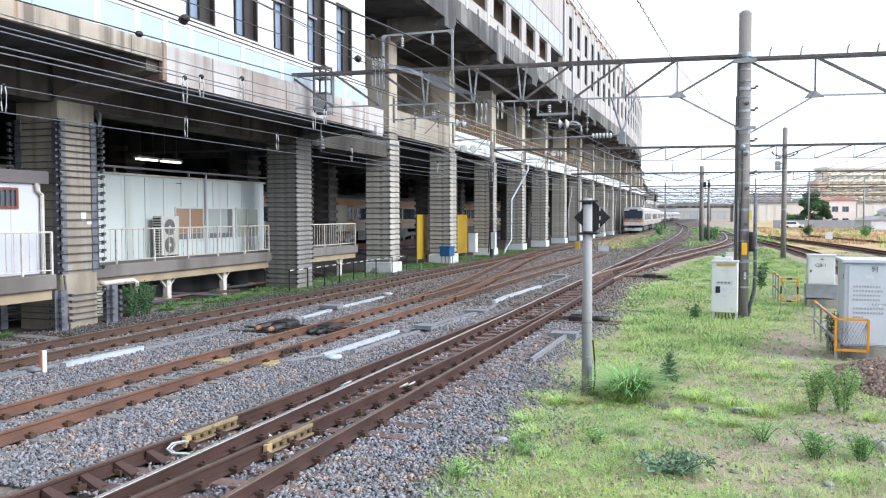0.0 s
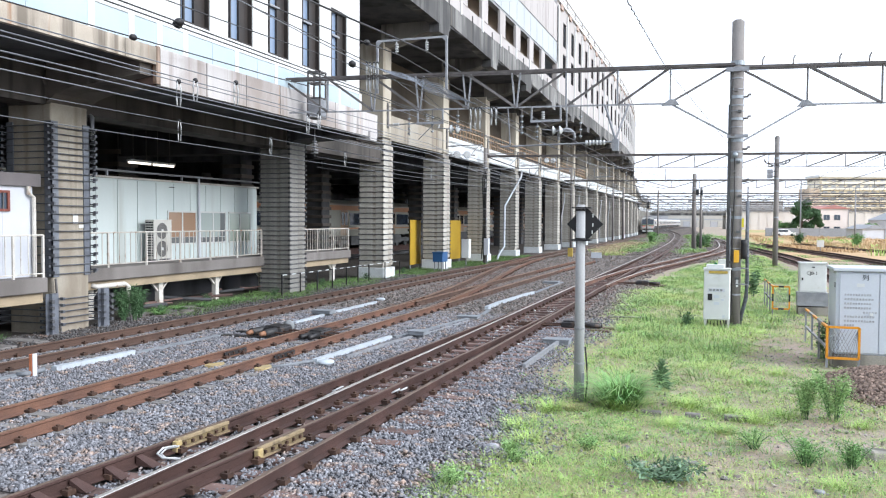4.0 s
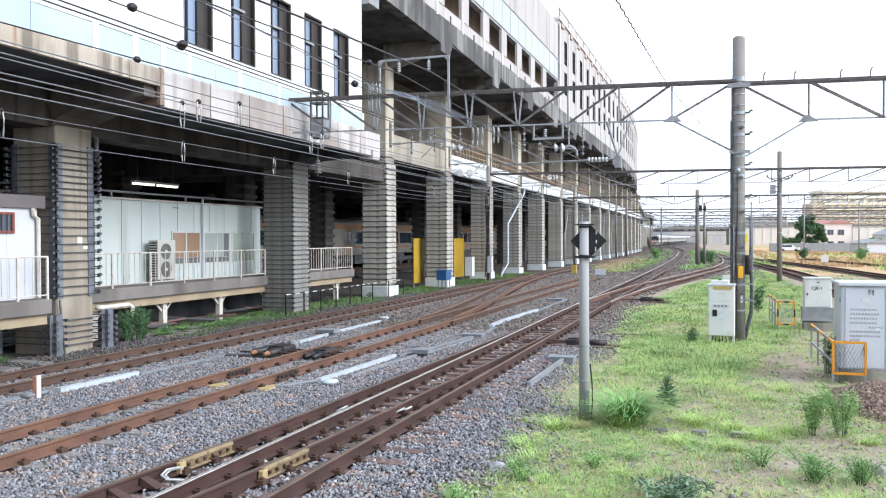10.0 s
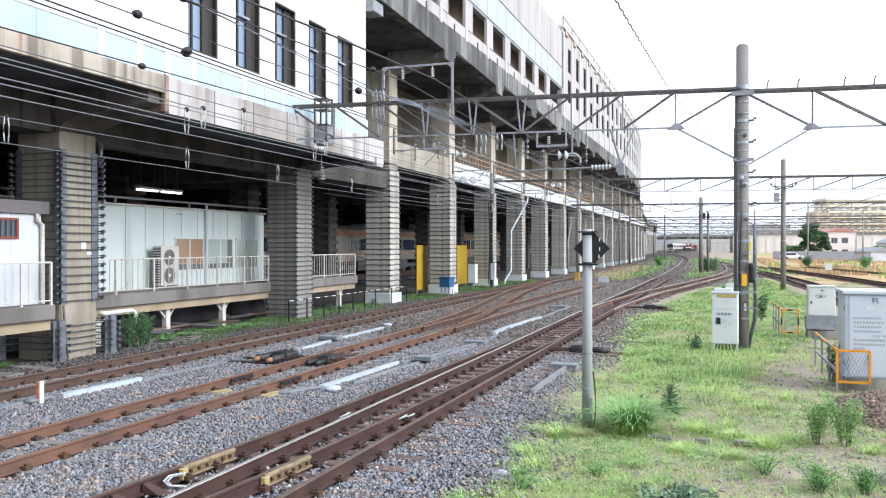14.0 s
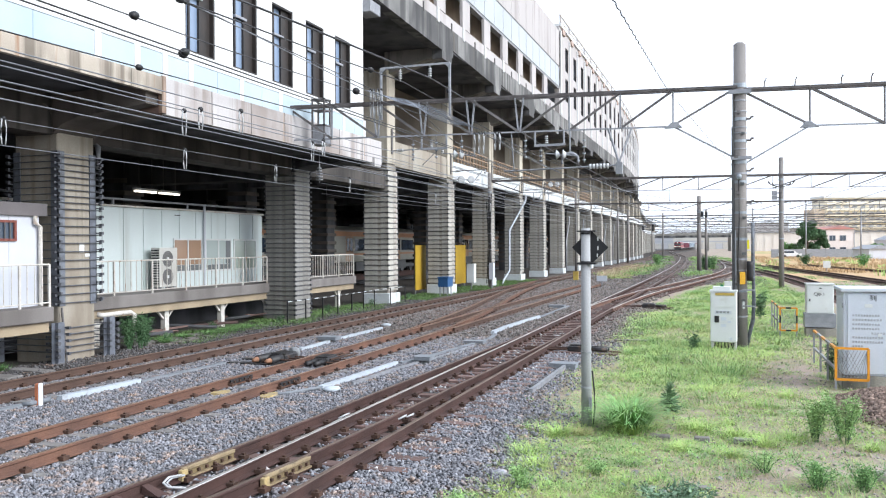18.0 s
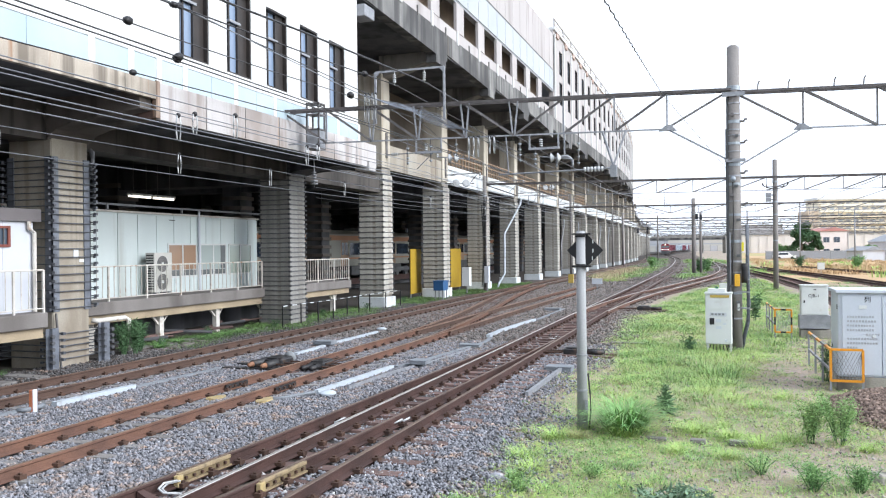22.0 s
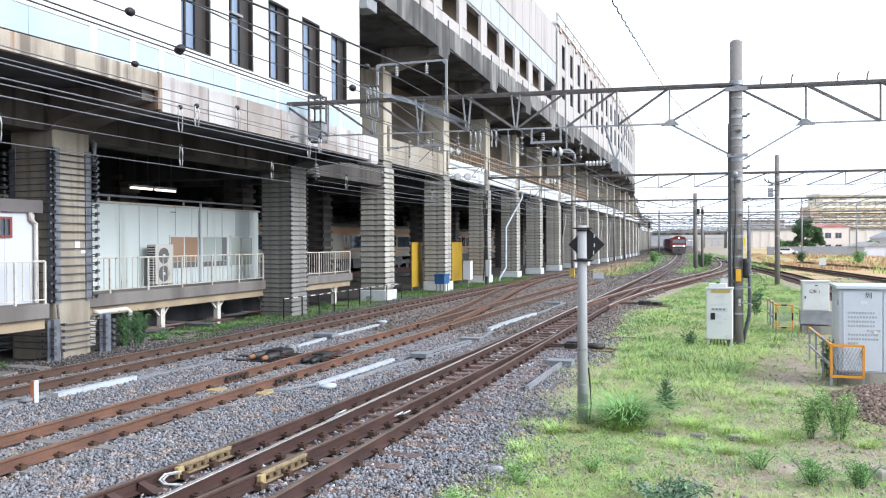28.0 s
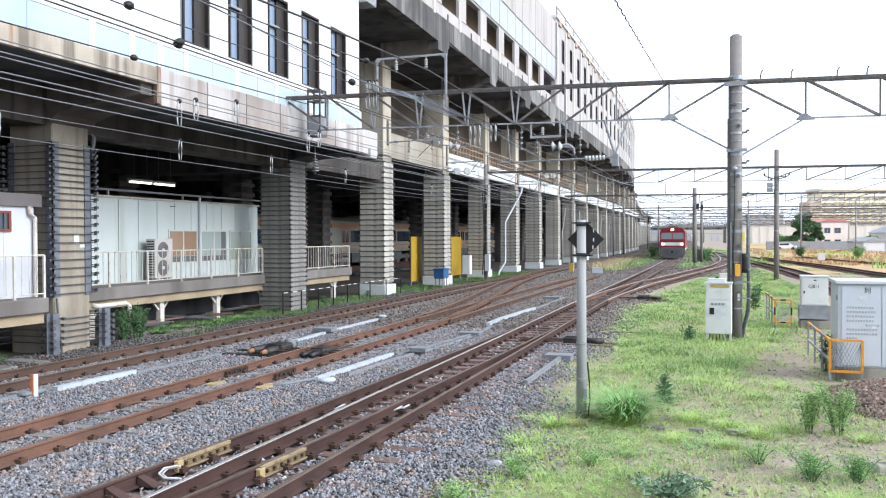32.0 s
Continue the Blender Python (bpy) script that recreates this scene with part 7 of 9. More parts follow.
def switch_machine(x, y, rz, label, caps=False, low=0.17):
    o = thing("point_machine", label, "point machine", (x, y, 0), rz)
    part("body", boxes((-0.3, 0.3, -0.2, 0.2, 0.0, low)), TAR, o, bevel=0.03)
    part("lid", boxes((-0.25, 0.25, -0.17, 0.17, low, low + 0.035)), TAR, o, bevel=0.015)
    part("hinge", boxes((-0.2, 0.2, -0.235, -0.2, low - 0.06, low - 0.02)), FASTEN, o)
    for k, yy in enumerate((-0.1, 0.12)):
        bm = bmesh.new()
        tube(bm, [(-0.75, yy, 0.09), (-0.3, yy, 0.09)], 0.062, 10)
        t = part("motor_tube", bm, TAR, o, smooth=True)
        if caps:
            bm = bmesh.new()
            tube(bm, [(-0.79, yy, 0.09), (-0.75, yy, 0.09)], 0.066, 10)
            part("end_cap", bm, COPPER, t, "copper-brown end cap")
    for yy in (-0.12, 0.1, 0.3):
        bm = bmesh.new()
        tube(bm, [(0.3, yy, 0.08), (1.5, yy, 0.06)], 0.02, 6)
        part("rod", bm, FASTEN, o)
    for y0 in (-0.36, 0.24):
        part("bearer", boxes((-1.05, 1.0, y0, y0 + 0.15, -0.05, 0.02)), SLEEPER_W, o)
    bm = bmesh.new()
    tube(bm, [(-0.3, -0.15, 0.05), (-0.6, -0.4, 0.0), (-1.0, -0.45, -0.02)], 0.02, 6)
    part("cable", bm, RUBBER, o)


def twin_machine(x, y):
    """Two black motor tubes along the track, copper ends, on flat bearers."""
    o = thing("point_machine", "black point machine with two copper-ended motor tubes", "point machine", (x, y, 0))
    for tx, y0, y1 in ((0.0, 0.0, 0.85), (-0.42, 0.1, 1.3)):
        bm = bmesh.new()
        tube(bm, [(tx, y0, 0.1), (tx + 0.06, y1, 0.1)], 0.1, 12)
        t = part("motor_tube", bm, TAR, o, smooth=True)
        bm = bmesh.new()
        tube(bm, [(tx - 0.01, y0 - 0.16, 0.1), (tx, y0, 0.1)], 0.045, 10, 0.07)
        part("end_cap", bm, COPPER, t, "copper-brown end cap", smooth=True)
        part("saddle", boxes((tx - 0.12, tx + 0.14, y0 + 0.1, y1 - 0.1, -0.02, 0.05)), TAR, o)
    part("gear_box", boxes((-0.3, 0.18, 0.45, 1.05, 0.0, 0.19)), TAR, o, bevel=0.03)
    part("lid", boxes((-0.27, 0.15, 0.48, 1.02, 0.19, 0.215)), TAR, o, bevel=0.01)
    bm = bmesh.new()
    tube(bm, [(0.0, 1.12, 0.15), (0.0, 1.2, 0.15)], 0.15, 14)
    part("flywheel", bm, GREY_PAINT, o, "round grey end disc", smooth=True)
    for yy in (0.02, 0.72):
        part("bearer", boxes((-1.2, 0.9, yy - 0.09, yy + 0.09, -0.05, 0.025)), TAR, o)
    for yy in (0.3, 0.6, 0.9):
        bm = bmesh.new()
        tube(bm, [(0.1, yy, 0.09), (1.6, yy, 0.07)], 0.022, 6)
        part("rod", bm, FASTEN, o)


twin_machine(-10.4, 17.0)
switch_machine(-3.7, 21.6, 178, "black point machine with rods at the turnout")
switch_machine(-3.3, 37.5, 178, "black point machine far along the turnout")
switch_machine(-9.2, 17.6, 90, "black switch rods between the siding rails")

DIRTY_YELLOW = mat("dirty_yellow_plate", (0.20, 0.15, 0.075), (0.12, 0.09, 0.055), 6.0, 0.8)
WORN_YELLOW = mat("worn_yellow_patch", (0.40, 0.30, 0.13), (0.28, 0.23, 0.15), 9.0, 0.9)
for x0, x1, y0, y1 in ((-6.255, -6.185, 8.2, 9.2), (-5.125, -5.055, 8.22, 9.2)):
    o = thing("yellow_joint_bar", "pale yellow painted insulated joint bar on a rail", "joint bar")
    bm = bmesh.new()
    bar(bm, (x0, y0, 0.145), (x1, y1, 0.145), 0.05, 0.045)
    part("upper_flange", bm, YELLOW_WOOD, o, bevel=0.006)
    bm = bmesh.new()
    bar(bm, (x0 - 0.015, y0, 0.08), (x1 - 0.015, y1, 0.08), 0.03, 0.09)
    part("web_plate", bm, DIRTY_YELLOW, o)
    bm = bmesh.new()
    bar(bm, (x0 + 0.005, y0, 0.035), (x1 + 0.005, y1, 0.035), 0.06, 0.022)
    part("lower_flange", bm, YELLOW_WOOD, o)
    part("end_block", boxes((x0 - 0.02, x0 + 0.05, y0 - 0.05, y0 + 0.06, 0.01, 0.15)), WORN_YELLOW, o, "brighter yellow end block", bevel=0.008)
    for k in range(6):
        u = 0.14 + 0.15 * k
        x = x0 + (x1 - x0) * u
        part("bolt", boxes((x, x + 0.03, y0 + u - 0.018, y0 + u + 0.018, 0.065, 0.1)), FASTEN, o)
brace = bmesh.new()
bv = [brace.verts.new(q) for q in ((0, -0.06, 0.02), (0, 0.06, 0.02), (0, 0.05, 0.13), (0, -0.05, 0.13), (0.24, -0.08, 0.02), (0.24, 0.08, 0.02))]
for q in ((0, 1, 2, 3), (0, 4, 5, 1), (1, 5, 2), (0, 3, 4), (3, 2, 5, 4)):
    brace.faces.new([bv[i] for i in q])
BRACE = mesh_of("rail_brace", brace, DARK_RAIL)
for k in range(4):
    y = 6.2 + 0.47 * k
    x = float(np.interp(y, [0, 6, 10], [-6.35, -5.9, -5.62])) - 0.53
    tagged(piece("rail_brace", BRACE, None, pose(x + 0.0, y, 0.0, 0, 0, 4)), "dark brown triangular rail brace on a sleeper", "rail brace", "rail braces")
for k, (x, y) in enumerate(((-9.32, 13.42), (-8.27, 13.47))):
    rr = random.Random(k + 5)
    bm = bmesh.new()
    for z in (-0.03, 0.022):
        bm.faces.new([bm.verts.new((x + (0.12 + 0.05 * rr.random()) * math.cos(a * 0.449), y + (0.2 + 0.08 * rr.random()) * math.sin(a * 0.449), z + (0.012 * rr.random() if z > 0 else 0))) for a in range(14)])
    bmesh.ops.bridge_loops(bm, edges=[e for e in bm.edges])
    solid("yellow_pad", bm, WORN_YELLOW, "faded yellow painted patch beside the rail", "marker", kind="")
for dz, dy in ((0.0, 0.0), (-0.02, 0.06)):
    bm = bmesh.new()
    tube(bm, [(-6.2, 8.12 + dy, 0.11 + dz), (-6.23, 7.92 + dy, 0.13 + dz), (-6.21, 7.8 + dy, 0.1 + dz), (-6.13, 7.79 + dy, 0.06 + dz), (-5.98, 7.86 + dy, 0.05 + dz)], 0.014, 8)
    solid("bond_cable", bm, INSULATOR, "white bond cable hooked to the rail", "cable", kind="", smooth=True)
for p in ((-5.95, 11.8), (-5.88, 11.4), (-5.12, 11.75), (-4.93, 12.1), (-5.0, 11.95)):
    bm = bmesh.new()
    tube(bm, [(p[0], p[1], 0.06), (p[0] + 0.12, p[1] + 0.1, 0.12), (p[0] + 0.06, p[1] + 0.28, 0.09)], 0.016, 6)
    solid("bond_cable", bm, INSULATOR, "thin white bond wire at a rail joint", "cable", kind="", smooth=True)


def hoarding():
    o = thing("low_fence", "low black fence with a striped top rail beside the columns", "fence", (0, 0, -0.06))
    pts = [(-15.45, 26.5), (-15.4, 29.2), (-15.45, 32.0), (-15.5, 34.5), (-15.45, 38.2)]
    for i, ((x0, y0), (x1, y1)) in enumerate(zip(pts, pts[1:])):
        striped(o, (x0, y0, 0.85), (x1, y1, 0.85), 8, 0.03, PLINTH, BLACK)
    for x, y in pts + [((a[0] + b[0]) / 2, (a[1] + b[1]) / 2) for a, b in zip(pts, pts[1:])]:
        part("post", boxes((x - 0.02, x + 0.02, y - 0.02, y + 0.02, 0, 0.87)), BLACK, o)


hoarding()
bm = bmesh.new()
tube(bm, [(-16.6, 18.1, 0.98), (-16.5, 18.2, 0.95), (-16.4, 19.2, 0.97), (-16.35, 19.3, 0.9), (-16.35, 19.3, 0.0)], 0.07, 8)
solid("drain_pipe", bm, CREAM_PAINT, "white drain pipe bent down from the platform", "pipe", kind="", smooth=True)
bm = bmesh.new()
tube(bm, [(-15.55, 57.6, 0.0), (-15.55, 57.9, 0.3), (-15.55, 59.6, 0.95), (-15.55, 59.65, 4.0), (-15.55, 64.9, 6.5), (-15.55, 65.1, 6.9)], 0.08, 8)
solid("drain_pipe", bm, DUCT_WHITE, "grey rainwater pipe crossing to a column", "pipe", kind="", smooth=True)

for y in (COL_Y[7], COL_Y[8], COL_Y[10], COL_Y[11]):
    q = COL_X + bend_low(y) + 0.14
    bm = bmesh.new()
    tube(bm, [(q, y + 1.3, 0.0), (q, y + 1.3, 3.4), (q, y + 2.9, 5.2), (q, y + 2.9, 5.9)], 0.07, 8)
    solid("drain_pipe", bm, GALV, "grey rainwater pipe crossing to a column", "pipe", kind="", smooth=True)

for x, y in ((-9.6, 14.5), (-8.47, 14.55)):
    o = thing("fishplate", "dark bolted fishplate joining two rusty rails", "rail joint")
    for k in (-1, 1):
        part("plate", boxes((x + k * 0.045 - 0.014, x + k * 0.045 + 0.014, y - 0.4, y + 0.4, 0.045, 0.13)), TAR, o)
        for q in (-0.28, -0.1, 0.1, 0.28):
            part("bolt", boxes((x + k * 0.072 - 0.016, x + k * 0.072 + 0.016, y + q - 0.022, y + q + 0.022, 0.065, 0.108)), FASTEN, o)


# ---------- trains ----------
def extrude_profile(bm, prof, y0, y1, mat_index=None):
    a = [bm.verts.new((x, y0, z)) for x, z in prof]
    b = [bm.verts.new((x, y1, z)) for x, z in prof]
    k = len(prof)
    for i in range(k):
        bm.faces.new((a[i], a[(i + 1) % k], b[(i + 1) % k], b[i]))
    bm.faces.new(a[::-1])
    bm.faces.new(b)


def wheels_under(parent, ys, w=0.5, z=0.43):
    for y in ys:
        b = part("bogie", boxes((-1.05, 1.05, y - 1.5, y + 1.5, 0.45, 0.75)), LOCO_GREY, parent)
        for dy in (-1.05, 1.05):
            for x in (-0.56, 0.56):
                bm = bmesh.new()
                tube(bm, [(x - 0.06, y + dy, z), (x + 0.06, y + dy, z)], 0.43, 16)
                part("wheel", bm, LOCO_GREY, b)


STATION_STRIPE = mat("orange_train_stripe", (0.44, 0.22, 0.12), (0.37, 0.18, 0.10), 1.0, 0.5)
BODY = [(-1.4, 1.1), (1.4, 1.1), (1.46, 1.5), (1.46, 3.1), (1.36, 3.55), (0.9, 3.8), (0.3, 3.88), (-0.3, 3.88), (-0.9, 3.8), (-1.36, 3.55), (-1.46, 3.1), (-1.46, 1.5)]


def commuter_car(label, cab, stripe, at=(0, 0, 0), doors=None, skin=None):
    """A 19.5 m stainless car; its near end (cab) is at y = 0, the body runs to +y. The origin is on the rail top."""
    c = thing("commuter_car", label, "train car", at, group="commuter train cars")
    bm = bmesh.new()
    extrude_profile(bm, BODY, 0.1, 19.5)
    part("body", bm, skin or STAINLESS, c)
    for s in (-1, 1):
        for z0, z1 in ((1.62, 1.74), (3.2, 3.26) if not doors else (3.06, 3.42)):
            part("stripe", boxes((s * 1.465 - 0.006, s * 1.465 + 0.006, 0.4, 19.3, z0, z1)), stripe, c)
        for k in range(4):
            y = 2.2 + k * 4.75
            d = part("door", boxes((s * 1.468 - 0.006, s * 1.468 + 0.006, y, y + 1.3, 1.15, 3.05)), doors or STAINLESS, c)
            part("door_window", boxes((s * 1.478 - 0.005, s * 1.478 + 0.005, y + 0.12, y + 0.58, 1.95, 2.9)), DARK_GLASS, d)
            part("door_window", boxes((s * 1.478 - 0.005, s * 1.478 + 0.005, y + 0.72, y + 1.18, 1.95, 2.9)), DARK_GLASS, d)
            if k < 3:
                part("window", boxes((s * 1.47 - 0.006, s * 1.47 + 0.006, y + 1.6, y + 4.45, 1.95, 2.85)), DARK_GLASS, c)
    part("roof_unit", boxes((-0.85, 0.85, 7.5, 11.5, 3.86, 4.1)), GALV, c)
    part("underframe", boxes((-1.2, 1.2, 4.6, 15, 0.35, 1.1)), LOCO_GREY, c)
    wheels_under(c, (2.9, 16.6))
    if cab:
        part("front_face", boxes((-1.36, 1.36, -0.02, 0.1, 1.15, 3.6)), CABINET, c, "white front face")
        w = part("windscreen", boxes((-1.33, 1.33, -0.05, -0.02, 2.1, 3.3)), DARK_GLASS, c, "wide dark windscreen")
        part("pillar", boxes((-0.42, -0.36, -0.07, -0.05, 2.1, 3.25)), BLACK, w)
        part("front_stripe", boxes((-1.36, 1.36, -0.045, -0.02, 1.66, 1.86)), STATION_STRIPE, c)
        part("front_stripe", boxes((-1.36, 1.36, -0.045, -0.02, 1.93, 2.05)), mat("dark_green_stripe", (0.03, 0.22, 0.10), None, 2.0, 0.5) if "dark_green_stripe" not in bpy.data.materials else bpy.data.materials["dark_green_stripe"], c)
        for x in (-1.0, 1.0):
            part("tail_lamp", boxes((x - 0.17, x + 0.17, -0.06, -0.02, 1.46, 1.58)), RED_GLOW, c, "lit red tail lamp")
        part("skirt", boxes((-1.25, 1.25, -0.05, 0.25, 0.35, 0.75)), CABINET, c, "white skirt plough")
        part("coupler", boxes((-0.18, 0.18, -0.35, 0.3, 0.7, 0.98)), BLACK, c)
        part("destination_panel", boxes((-0.6, 0.6, -0.045, -0.02, 3.3, 3.5)), BLACK, c)
    return c


def locomotive():
    """Red two-unit electric locomotive; the cab front is at y = 0 and the body runs to +y (it drives towards -y)."""
    c = thing("electric_locomotive", "red electric freight locomotive with white band and lit headlamps", "locomotive")
    prof = [(-1.42, 1.0), (1.42, 1.0), (1.47, 1.2), (1.47, 3.2), (1.28, 3.6), (0.7, 3.76), (-0.7, 3.76), (-1.28, 3.6), (-1.47, 3.2), (-1.47, 1.2)]
    for y0, y1 in ((0.25, 12.2), (12.8, 24.8)):
        bm = bmesh.new()
        extrude_profile(bm, prof, y0, y1)
        part("body", bm, LOCO_RED, c)
        for s in (-1, 1):
            for k in range(4):
                part("side_grille", boxes((s * 1.475 - 0.006, s * 1.475 + 0.006, y0 + 2.2 + 2.2 * k, y0 + 3.9 + 2.2 * k, 2.4, 3.1)), LOCO_GREY, c)
            part("cab_window", boxes((s * 1.475 - 0.006, s * 1.475 + 0.006, y0 + 0.5, y0 + 1.2, 2.4, 3.1)), DARK_GLASS, c)
            part("white_line", boxes((s * 1.474 - 0.004, s * 1.474 + 0.004, y0 + 0.1, y1 - 0.1, 1.05, 1.2)), CABINET, c)
    # sloped cab front
    bm = bmesh.new()
    a = [bm.verts.new(p) for p in ((-1.43, 0.0, 1.05), (1.43, 0.0, 1.05), (1.46, 0.0, 2.25), (-1.46, 0.0, 2.25), (1.32, 0.3, 3.42), (-1.32, 0.3, 3.42), (1.15, 0.5, 3.68), (-1.15, 0.5, 3.68))]
    b = [bm.verts.new((v.co.x, 0.6, v.co.z)) for v in a]
    bm.faces.new((a[0], a[1], a[2], a[3]))
    bm.faces.new((a[3], a[2], a[4], a[5]))
    bm.faces.new((a[5], a[4], a[6], a[7]))
    for chain in ((0, 3, 5, 7), (1, 2, 4, 6)):
        for i, j in zip(chain, chain[1:]):
            bm.faces.new((a[i], a[j], b[j], b[i]))
    bm.faces.new((a[0], b[0], b[1], a[1]))
    bm.faces.new((a[7], a[6], b[6], b[7]))
    part("cab_front", bm, LOCO_RED, c)
    def slope(z):
        return 0.3 * (z - 2.25) / 1.2
    for x0, x1 in ((-1.3, -0.06), (0.06, 1.3)):
        bm = bmesh.new()
        v = [bm.verts.new((x, slope(z) - 0.015, z)) for x, z in ((x0, 2.38), (x1, 2.38), (x1 * 0.96, 3.1), (x0 * 0.96, 3.1))]
        u = [bm.verts.new((q.co.x, q.co.y + 0.02, q.co.z)) for q in v]
        bm.faces.new(v)
        bm.faces.new(u[::-1])
        for i in range(4):
            bm.faces.new((v[i], u[i], u[(i + 1) % 4], v[(i + 1) % 4]))
        part("windscreen", bm, glass_mat("bright_windscreen", (0.10, 0.12, 0.13), 0.08) if "bright_windscreen" not in bpy.data.materials else bpy.data.materials["bright_windscreen"], c, "sky-reflecting windscreen pane")
    part("white_band", boxes((-1.3, 1.3, -0.02, 0.0, 1.58, 1.96)), CABINET, c, "broad white band across the front")
    for x in (-1.08, 1.08):
        part("headlamp", boxes((x - 0.15, x + 0.15, -0.035, 0.0, 1.64, 1.88)), HEAD_GLOW, c, "lit headlamp")
    bm = bmesh.new()
    tube(bm, [(0, 0.24, 3.5), (0, 0.5, 3.5)], 0.19, 14)
    part("roof_headlamp", bm, HEAD_GLOW, c, "lit round upper headlamp")
    part("visor", boxes((-1.2, 1.2, 0.2, 0.6, 3.28, 3.36)), LOCO_RED, c)
    part("buffer_beam", boxes((-1.44, 1.44, -0.06, 0.4, 0.5, 1.32)), LOCO_GREY, c, "dark grey buffer beam")
    part("snow_plough", boxes((-1.2, 1.2, -0.05, 0.3, 0.12, 0.55)), LOCO_GREY, c)
    part("coupler", boxes((-0.15, 0.15, -0.4, 0.3, 0.72, 0.98)), BLACK, c)
    for x in (-0.95, 0.95):
        part("step", boxes((x - 0.2, x + 0.2, -0.12, 0.08, 0.6, 0.66)), GALV_DARK, c)
    bm = bmesh.new()
    tube(bm, [(-1.2, -0.1, 0.7), (-1.2, -0.12, 1.3), (1.2, -0.12, 1.3), (1.2, -0.1, 0.7)], 0.02, 6)
    part("handrail", bm, GALV, c)
    part("roof_gear", boxes((-0.6, 0.6, 3.0, 10.5, 3.78, 4.0)), GALV_DARK, c)
    for y in (5.5, 21):
        bm = bmesh.new()
        bar(bm, (-0.5, y, 4.0), (-0.5, y + 1.3, 4.55), 0.05, 0.05)
        bar(bm, (0.5, y, 4.0), (0.5, y + 1.3, 4.55), 0.05, 0.05)
        bar(bm, (-0.5, y + 1.3, 4.55), (-0.5, y + 0.1, 5.1), 0.04, 0.04)
        bar(bm, (0.5, y + 1.3, 4.55), (0.5, y + 0.1, 5.1), 0.04, 0.04)
        bar(bm, (-0.8, y + 0.1, 5.1), (0.8, y + 0.1, 5.1), 0.06, 0.05)
        part("pantograph", bm, GALV_DARK, c)
    wheels_under(c, (2.6, 6.2, 9.8, 15.2, 18.8, 22.4))
    return c


def container_wagon(material, label):
    c = thing("container_wagon", label, "freight wagon", group="container wagons")
    part("frame", boxes((-1.25, 1.25, 0, 19.6, 0.85, 1.02)), LOCO_GREY, c)
    part("sole_bar", boxes((-0.5, 0.5, 3, 17, 0.6, 0.85)), LOCO_GREY, c)
    for k in range(5):
        y = 0.35 + 3.8 * k
        b = part("container", boxes((-1.22, 1.22, y, y + 3.7, 1.04, 3.52)), material, c)
        bm = bmesh.new()
        for s in (-1, 1):
            for q in range(6):
                box(bm, s * 1.235 - 0.015, s * 1.235 + 0.015, y + 0.2 + q * 0.62, y + 0.45 + q * 0.62, 1.15, 3.4)
        part("ribs", bm, material, b)
    wheels_under(c, (2.7, 16.9))
    return c


parked = commuter_car("stainless commuter car with an orange stripe standing in the station", False, STATION_STRIPE, (-28.6, 33.0, 0.55), mat("tan_orange_door", (0.42, 0.28, 0.18), (0.35, 0.23, 0.15), 1.0, 0.5), mat("dull_green_grey_body", (0.36, 0.36, 0.32), (0.30, 0.30, 0.265), 0.5, 0.45, 0.3, bump=0.02))
for k in range(1, 5):
    copy_thing(parked, pose(-28.6, 33.0 + 20 * k, 0.55))
solid("track_bed_station", boxes((-30.5, -26.5, -20, 140, -0.1, 0.12)), CONCRETE_DARK, "dark track bed of the covered station track", "track bed")
for x in (-29.16, -28.04):
    solid("rail_station", boxes((x - 0.035, x + 0.035, -20, 140, 0.12, 0.55)), DARK_RAIL, "dark rail and bearers of the covered station track", "rail")

REAR = commuter_car("stainless commuter train end car leaving, red tail lamps lit", True, STATION_STRIPE)
CARS = [REAR]
mid_car = commuter_car("stainless commuter train middle car with an orange stripe", False, STATION_STRIPE)
CARS.append(mid_car)
for k in range(2, 15):
    CARS.append(copy_thing(mid_car, pose(0, 0, 0)))
LOCO = locomotive()
WAGONS = [container_wagon(MAROON, "freight wagon with maroon containers")]
for k in range(1, 13):
    if k == 3:
        WAGONS.append(container_wagon(BLUEGREY, "freight wagon with blue-grey containers"))
    else:
        src = WAGONS[3] if k in (4, 5, 8, 11) and len(WAGONS) > 3 else WAGONS[0]
        WAGONS.append(copy_thing(src, pose(0, 0, 0)))


# ---------- distance ----------
def overpass():
    o = thing("road_overpass", "long grey road overpass crossing the far tracks", "bridge", (0, 366, 0))
    part("deck", boxes((-90, 14, 0, 9, 5.8, 6.9)), CONCRETE_GREY, o)
    part("parapet", boxes((-90, 14, -0.15, 0, 6.7, 7.6)), CONCRETE, o)
    for k in range(26):
        part("railing_post", boxes((-90 + 4 * k, -89.8 + 4 * k, -0.1, 0.05, 7.6, 8.5)), GALV, o)
    part("railing", boxes((-90, 14, -0.05, 0, 8.38, 8.5)), GALV, o)
    for x in (-80, -60, -44, -31, -8, 1.5, 12):
        part("pier", boxes((x - 0.8, x + 0.8, 1, 8, -0.2, 5.7)), CONCRETE, o)


